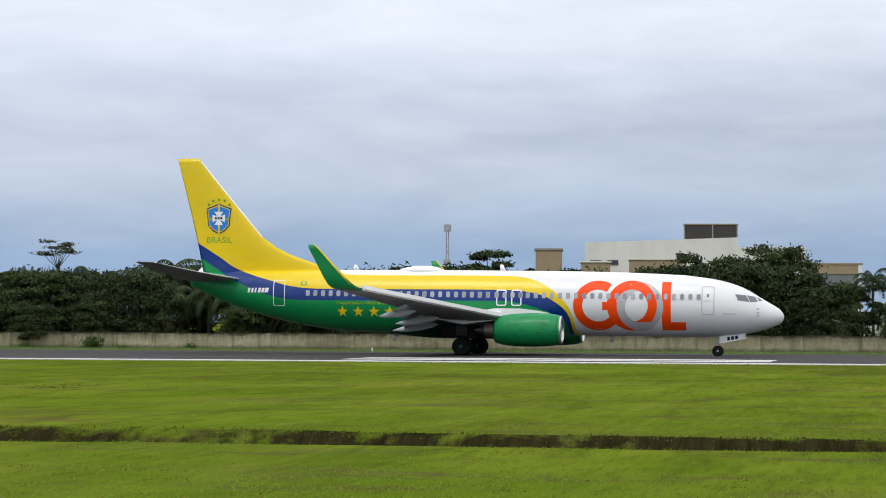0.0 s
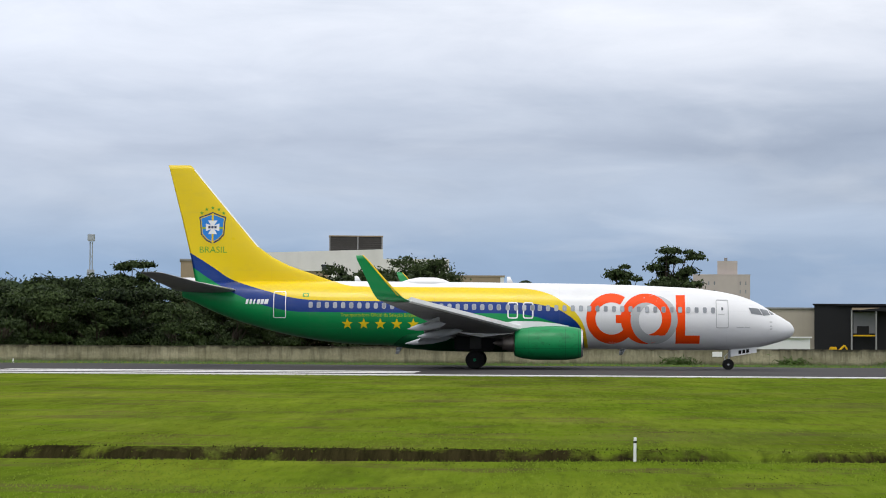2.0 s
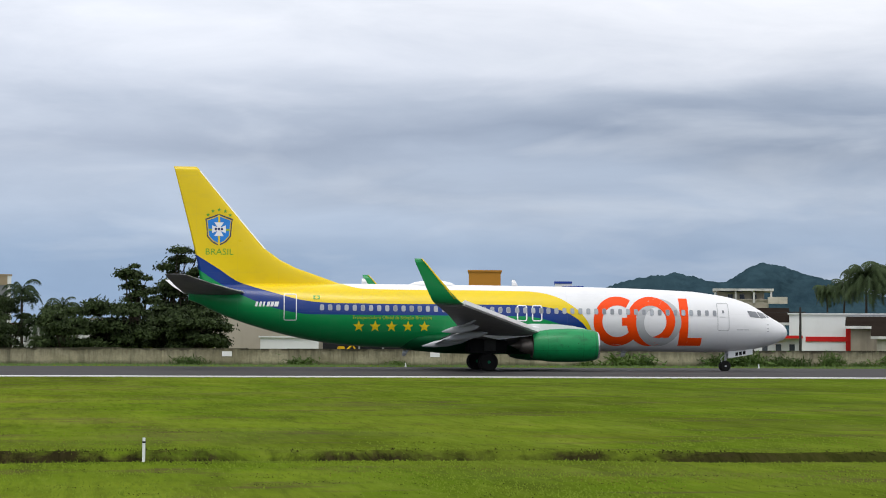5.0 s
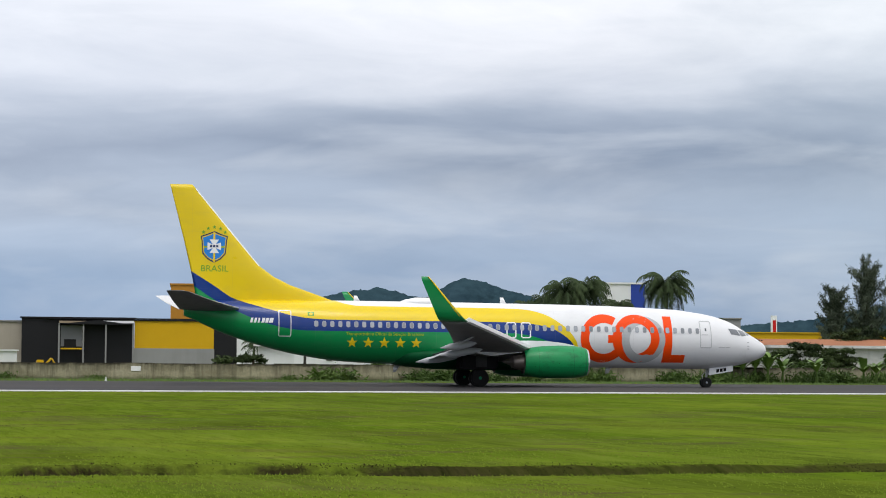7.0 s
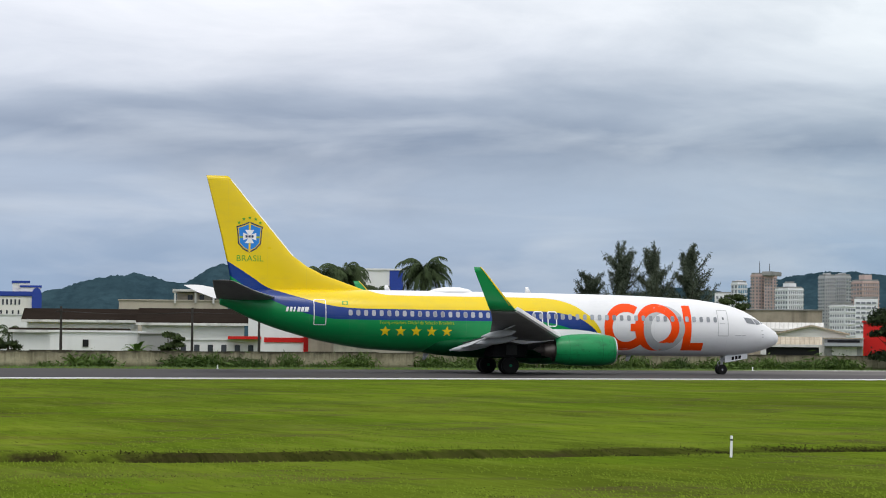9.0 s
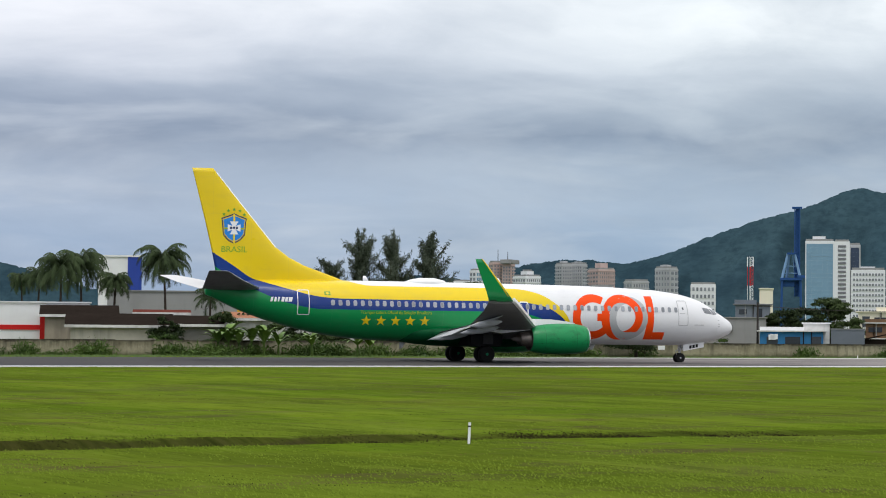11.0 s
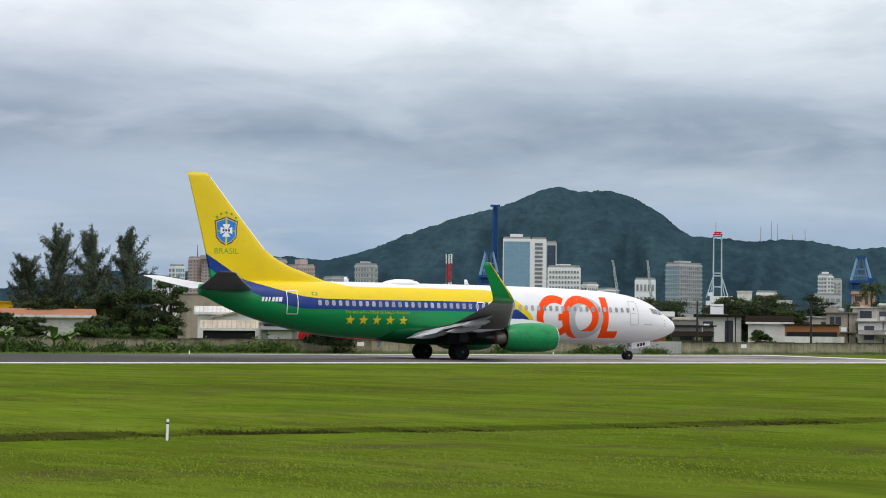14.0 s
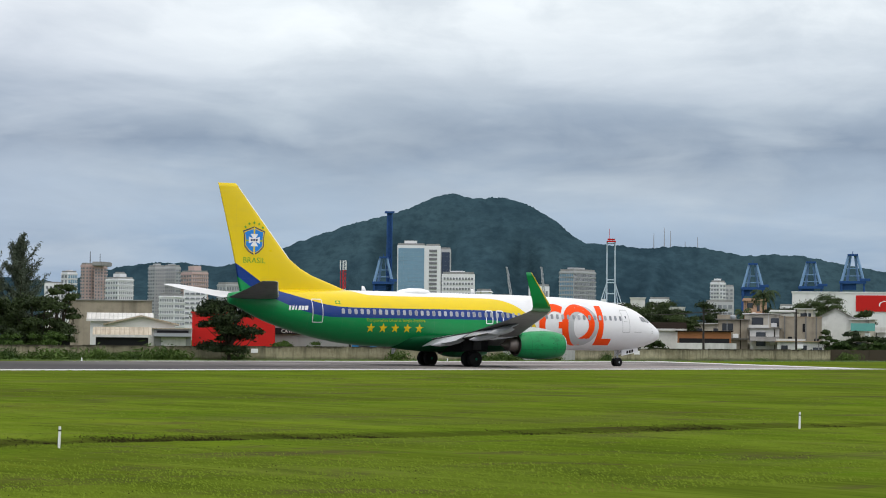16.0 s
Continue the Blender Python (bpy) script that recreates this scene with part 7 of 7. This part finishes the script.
def other_trees():
    for az, el, d, seed in ((19.5, 33.4, 228, 1), (20.0, 35.0, 230, 2), (22.0, 37.0, 228, 3), (18.95, 26, 270, 4), (20.75, 25, 228, 5), (18.6, 24, 300, 8)):
        put(palm_tree("tall palm with drooping feathery fronds", up(el, d), seed, 60, 3.1 if el > 30 else 2.1), az, d)
    put(palm_tree("short palm in front of the grey building", up(18.2, 226), 6, 20, 1.9), 23.05, 226)
    put(palm_tree("tall palm over the houses", up(23.6, 320), 7, 22, 2.5), 46.11, 320)
    put(palm_tree("small palm over the houses", up(14.6, 310), 9, 18, 1.8), 45.62, 310)
    put(palm_tree("small palm by the office block", up(6.4, 240), 10, 16, 1.6), 12.0, 240)
    for az, el, w, seed in ((25.9, 28.5, 4.2, 1), (26.62, 38.6, 6.6, 2), (27.48, 38.6, 5.6, 3), (28.3, 39.2, 5.8, 4)):
        d = 250
        put(casuarina("tall feathery grey-green casuarina", up(el, d), w, seed), az, d)
    by_the_wall = (
        (28.9, 16.5, 222, 6.6, "broad dark tree behind the wall"), (29.3, 23.5, 269, 3.6, "dark tree behind the houses"), (28.0, 14.5, 225, 5.6, "broad dark tree behind the wall"), (26.9, 12, 222, 3.8, "small spreading dark green tree"),
            (26.1, 12, 221, 4.4, "broad dark tree behind the wall"), (25.2, 6, 206, 3.2, "low dark garden bush"), (27.4, 5, 206, 3.0, "low dark garden bush"), (28.2, 3, 206, 3.0, "low dark garden bush"),
            (33.3, 14.6, 200, 5.6, "dark spreading tree in front of the red shop"), (11.95, -1.5, 190, 2.6, "low bush behind the wall"), (11.3, -2.0, 188, 2.2, "low bush behind the wall"), (15.9, 3.4, 196, 2.0, "small shrub beside the yard wall"))
    behind_the_houses = (
        (42.95, 14.0, 300, 5, "dark tree behind the houses"), (43.3, 15.4, 304, 6, "dark tree behind the houses"), (43.75, 13.2, 300, 6, "dark tree behind the houses"), (44.15, 11.0, 298, 5, "bushy green tree behind the sheds"), (43.55, 1.5, 262, 2.6, "small dark shrub by a shed"), (42.5, 14, 370, 6, "dark tree behind the houses"),
            (47.2, 17.5, 400, 8, "dark tree beside the store"), (47.7, 19.5, 420, 8, "dark tree beside the store"), (47.62, 5.2, 274, 1.8, "clipped dark column shrub"))
    far_off = (
        (42.9, 15.8, 382, 7.5, "dark tree behind the houses"), (43.6, 16.6, 394, 6.0, "dark tree behind the houses"), (44.1, 13.5, 390, 5.0, "dark tree behind the houses"), (40.5, 14.5, 330, 7.0, "dark tree before the town"), (41.3, 13, 320, 6, "dark tree before the town"),
            (47.6, 17, 430, 6.0, "dark tree beside the store"), (48.5, 14, 395, 4.4, "dark tree beside the store"), (48.3, 4.5, 280, 3.0, "clipped dark shrub by the wall"), (48.8, 3.0, 282, 3.4, "clipped dark shrub by the wall"), (24.0, 8, 219, 3.0, "bushy green garden tree"), (23.3, 7.5, 213, 3.2, "leafy light green garden shrub"),
            (44.9, 16, 400, 6, "dark tree far behind the houses"), (46.6, 14, 400, 7, "dark tree far behind the houses"), (37.9, 15, 262, 4.4, "dark round tree behind the shops"), (37.2, 10.5, 258, 5.0, "dark tree behind the blue shop"), (36.7, 9.5, 262, 4.0, "dark tree behind the blue shop"), (38.4, 8, 258, 3.0, "small tree before the town"), (22.0, 5, 205, 3.0, "small green garden shrub"), (24.8, 4.5, 209, 2.6, "small green garden shrub"), (26.0, 3.0, 207, 3.4, "low dark garden bush"))
    for k, (az, el, d, w, lab) in enumerate(by_the_wall + behind_the_houses + far_off):
        put(broad_tree(lab, up(el, d), w, 120 + k, dense=1.7 if el > 10 else 1.1, bare=0.16 if el > 10 else 0.08, leaf=0.18), az, d)


def hedge():
    """Uneven garden bushes along the back of the wall."""
    rng = random.Random(31)
    kinds = [broad_tree("uneven dark garden bush behind the wall", 2.6, 3.4, 300 + k, dense=1.1, bare=0.08, leaf=0.16, name="bush") for k in range(3)]
    for o in kinds:
        for c in o.children:
            if c.name.startswith("crown"):
                c.data.materials[0] = GARDEN_LEAF
    spots = [(22.2 + 0.75 * k + rng.uniform(-0.3, 0.3), 200 + rng.uniform(-6, 6), rng.uniform(0.45, 0.95)) for k in range(10)] + [(az, 212, rng.uniform(0.5, 0.9)) for az in (34.6, 35.3, 41.3, 47.9, 48.3, 48.7, 49.1, 49.6)]
    for i, (az, d, size) in enumerate(spots):
        if i < 3:
            put(tagged(kinds[i], group="garden bushes"), az, d, 50 * i, size)
        else:
            again(kinds[i % 3], az, d if az < 34 else d + 60 * (az > 40), rng.uniform(0, 360), size)


def banana_rows():
    """Broad-leaved garden plants behind the wall by the long house."""
    for k, (az, el) in enumerate(((23.25, 4.2), (23.5, 5.0), (23.75, 3.2), (24.05, 4.6), (24.35, 3.6), (24.7, 1.6), (25.5, 1.4), (26.6, 1.8), (26.9, 1.0), (15.05, 0.6), (14.95, -0.8))):
        put(tagged(banana_plant("banana plant with broad arching green leaves", up(el, 186), 500 + k), group="banana plants"), az, 186, 40 * k)


def weeds():
    """Plants along the foot of the wall, each clump a thing; the low verge is one sheet of blades."""
    rng = np.random.default_rng(5)
    clumps = []
    for k in range(4):
        t = thing("weed_clump", "green weeds growing at the foot of the wall", "weed", group="weeds along the wall")
        pts = rng.normal(size=(420, 3)) * [0.5, 0.3, 0.22] + [0, 0, 0.22]
        pts[:, 2] = np.abs(pts[:, 2])
        part("leaves", leaf_mesh("leaves", *cards(pts, 0.065, rng, -0.9, 2.6), WEED), None, t)
        clumps.append(t)
    first = [True] * 4
    spots = [(a, 1.0) for a in rng.uniform(12.2, 34.0, 34)] + [(a, 0.8) for a in rng.uniform(22, 31.5, 44)] + [(a, 0.8) for a in rng.uniform(34, 49, 12)] + [(a, 0.8) for a in (-21.0, -19.4, -18.7, -17.1, 3.3, 6.0, 8.3)]
    for i, (a, s) in enumerate(spots):
        k = i % 4
        size = s * rng.uniform(0.6, 1.7)
        x, y = (WALL_Y - 0.8 - rng.uniform(0, 1.2)) * math.tan(radians(a)), WALL_Y - 0.9
        m = pose(x, y, 0, 0, 0, rng.uniform(0, 360))
        if first[k]:
            o, first[k] = clumps[k], False
            o.matrix_basis = m
        else:
            o = copy_thing(clumps[k], m)
        o.scale = (size * rng.uniform(0.8, 1.6), size, size * rng.uniform(0.7, 1.2))


def tufts(name, label, n, place, height, width, material, seed):
    """A sheet of blades as one object, all bent the same way by the wind."""
    rng = np.random.default_rng(seed)
    x, y = place(rng, n)
    n = len(x)
    z = np.array([ground_z(a, b) for a, b in zip(x, y)])
    h, a = height * rng.uniform(0.4, 1.5, n), rng.normal(0, 0.5, n)
    w, lx, ly = width * rng.uniform(0.6, 1.5, n), rng.normal(0, 0.5, n) * h, rng.uniform(0.7, 1.8, n) * h
    base = np.stack([x, y, z - 0.02], 1)
    side = np.stack([np.cos(a) * w, np.sin(a) * w, 0 * w], 1)
    v = np.stack([base - side, base + side, base + np.stack([lx, ly, h], 1)], 1).reshape(-1, 3)
    ob = new(name, leaf_mesh(name, v, np.arange(3 * n).reshape(n, 3), material))
    return tagged(ob, label, "grass", kind="stuff")


def grasses():
    def in_ditch(rng, n):
        x = rng.uniform(-21, 54, n)
        wide = np.interp(x, [-15, 5, 20, 50], [0.9, 0.6, 0.55, 0.5])
        clump = np.sin(x * 1.3) + np.sin(x * 0.47 + 2) + 0.8 * np.sin(x * 3.1 + 1) + 0.6 * np.sin(x * 7.3)
        keep = clump + rng.normal(0, 0.7, n) > np.interp(x, [-15, 5, 30, 50], [-1.4, -0.3, 0.9, 1.4])
        x, wide = x[keep], wide[keep]
        return x, np.array([ditch_y(a) for a in x]) + rng.normal(0.3, 1, len(x)) * wide

    def bank(rng, n):
        x = rng.uniform(-20, 24, n)
        patch = np.sin(x * 0.9) + np.sin(x * 0.37 + 1) + np.sin(x * 2.3)
        x = x[patch > rng.uniform(-2, 2, n)]
        return np.resize(x, n), np.array([ditch_y(a) for a in np.resize(x, n)]) + rng.choice([-1.9, 2.0], n) + rng.normal(0, 0.3, n)

    def field(rng, n):
        y = 24 / (1 - rng.uniform(0, 0.8, n))
        x = y * np.tan(np.radians(rng.uniform(-23, 51, n)))
        clump = np.sin(x * 1.1 + 2 * np.sin(y * 0.21)) + np.sin(y * 0.33 + 1.7 * np.sin(x * 0.23)) + rng.normal(0, 0.8, n)
        keep = (clump > -0.5) & (np.abs(y - 40.9 + 0.012 * x) > 1.1)
        return x[keep], y[keep]

    def withered(rng, n):
        y = 24 / (1 - rng.uniform(0, 0.8, n))
        x = y * np.tan(np.radians(rng.uniform(-23, 51, n)))
        lane = np.sin(y * 0.55 + 1.5 * np.sin(x * 0.07)) + np.sin(x * 0.4 + 2 * np.sin(y * 0.15)) + 0.6 * np.sin(x * 1.7)
        keep = (lane > 1.15) & (np.abs(y - 40.9 + 0.012 * x) > 1.1)
        return x[keep], y[keep]

    def worn(rng, n):
        """Short broken rows of dead stubble."""
        k = n // 55
        cy = 27 / (1 - rng.uniform(0, 0.74, k))
        cx = cy * np.tan(np.radians(rng.uniform(-22, 50, k)))
        i = rng.integers(0, k, n)
        along = rng.uniform(0.15, 1.0, k)[i] * (0.4 + cy[i] / 60)
        return cx[i] + rng.normal(0, 1, n) * along, cy[i] + rng.normal(0, 0.12, n) * (0.5 + cy[i] / 40)

    def verge(rng, n):
        return rng.uniform(-60, 160, n), rng.normal(118.6, 0.5, n)

    def far_verge(rng, n):
        x, y = rng.uniform(-75, 215, n), rng.uniform(160, 170.5, n)
        return x[(y > 164.5) | (x < 82)], y[(y > 164.5) | (x < 82)]
    tufts("ditch_growth", "dark rough growth in the shallow ditch", 52000, in_ditch, 0.042, 0.022, DRY, 1)
    tufts("ditch_bank_grass", "longer pale grass on the ditch banks", 3000, bank, 0.06, 0.012, BLADE, 2)
    tufts("field_grass", "short mown grass blades over the field", 230000, field, 0.036, 0.022, BLADE, 3)
    tufts("withered_grass", "brown withered grass in thin streaks", 45000, withered, 0.026, 0.025, STRAW, 6)
    tufts("dead_stubble", "short broken rows of dark dead stubble", 17000, worn, 0.024, 0.022, DRY, 7)
    tufts("verge_grass", "ragged grass along the runway edge", 9000, verge, 0.06, 0.04, BLADE, 4)
    tufts("far_verge_grass", "rough green grass between runway and wall", 16000, far_verge, 0.13, 0.06, WEED, 5)


def markers():
    for x, y in ((1.55, 39.6), (21.55, 38.4), (41.8, 39.0)):
        p = thing("marker_post", "slim white marker post with a dark top band", "post", x, y, max(-0.05, ground_z(x, y)) - 0.02, group="marker posts")
        tilt = 2.0 if x > 20 else 0.5
        p.matrix_basis = p.matrix_basis @ pose(0, 0, 0, 0, tilt, 0)
        part("shaft", rod((0, 0, 0), (0, 0, 0.42), 0.026, 0.024, 12), WHITE, p)
        part("band", rod((0, 0, 0.33), (0, 0, 0.36), 0.029, 0.028, 12), BLACK, p, "dark band")
    for x in (-36, 24, 49, 92, 128):
        c = thing("edge_light", "small white runway edge light on its base", "runway light", x, 160.6, 0, group="runway edge lights")
        part("base", rod((0, 0, 0), (0, 0, 0.06), 0.10, 0.08, 10), STRUT, c)
        part("lamp", rod((0, 0, 0.06), (0, 0, 0.3), 0.05, 0.035, 10), WHITE, c)


thicket()
other_trees()
hedge()
banana_rows()
weeds()
grasses()
markers()


# ---- what moves ----
def motions():
    walk(PLANE, [(t, pose(x, TRACK + off, 0, 0, 0, turn)) for t, x, off, turn in TAXI])
    ts, xs = [r[0] for r in TAXI], [r[1] for r in TAXI]
    for ob, radius, x, y in WHEELS:
        rows = []
        for k in range(16 * FPS + 1):
            t = k / FPS
            rows.append((t, pose(x, y, radius, 0, math.degrees((float(np.interp(t, ts, xs)) - xs[0]) / radius), 0)))
        walk(ob, rows)


motions()
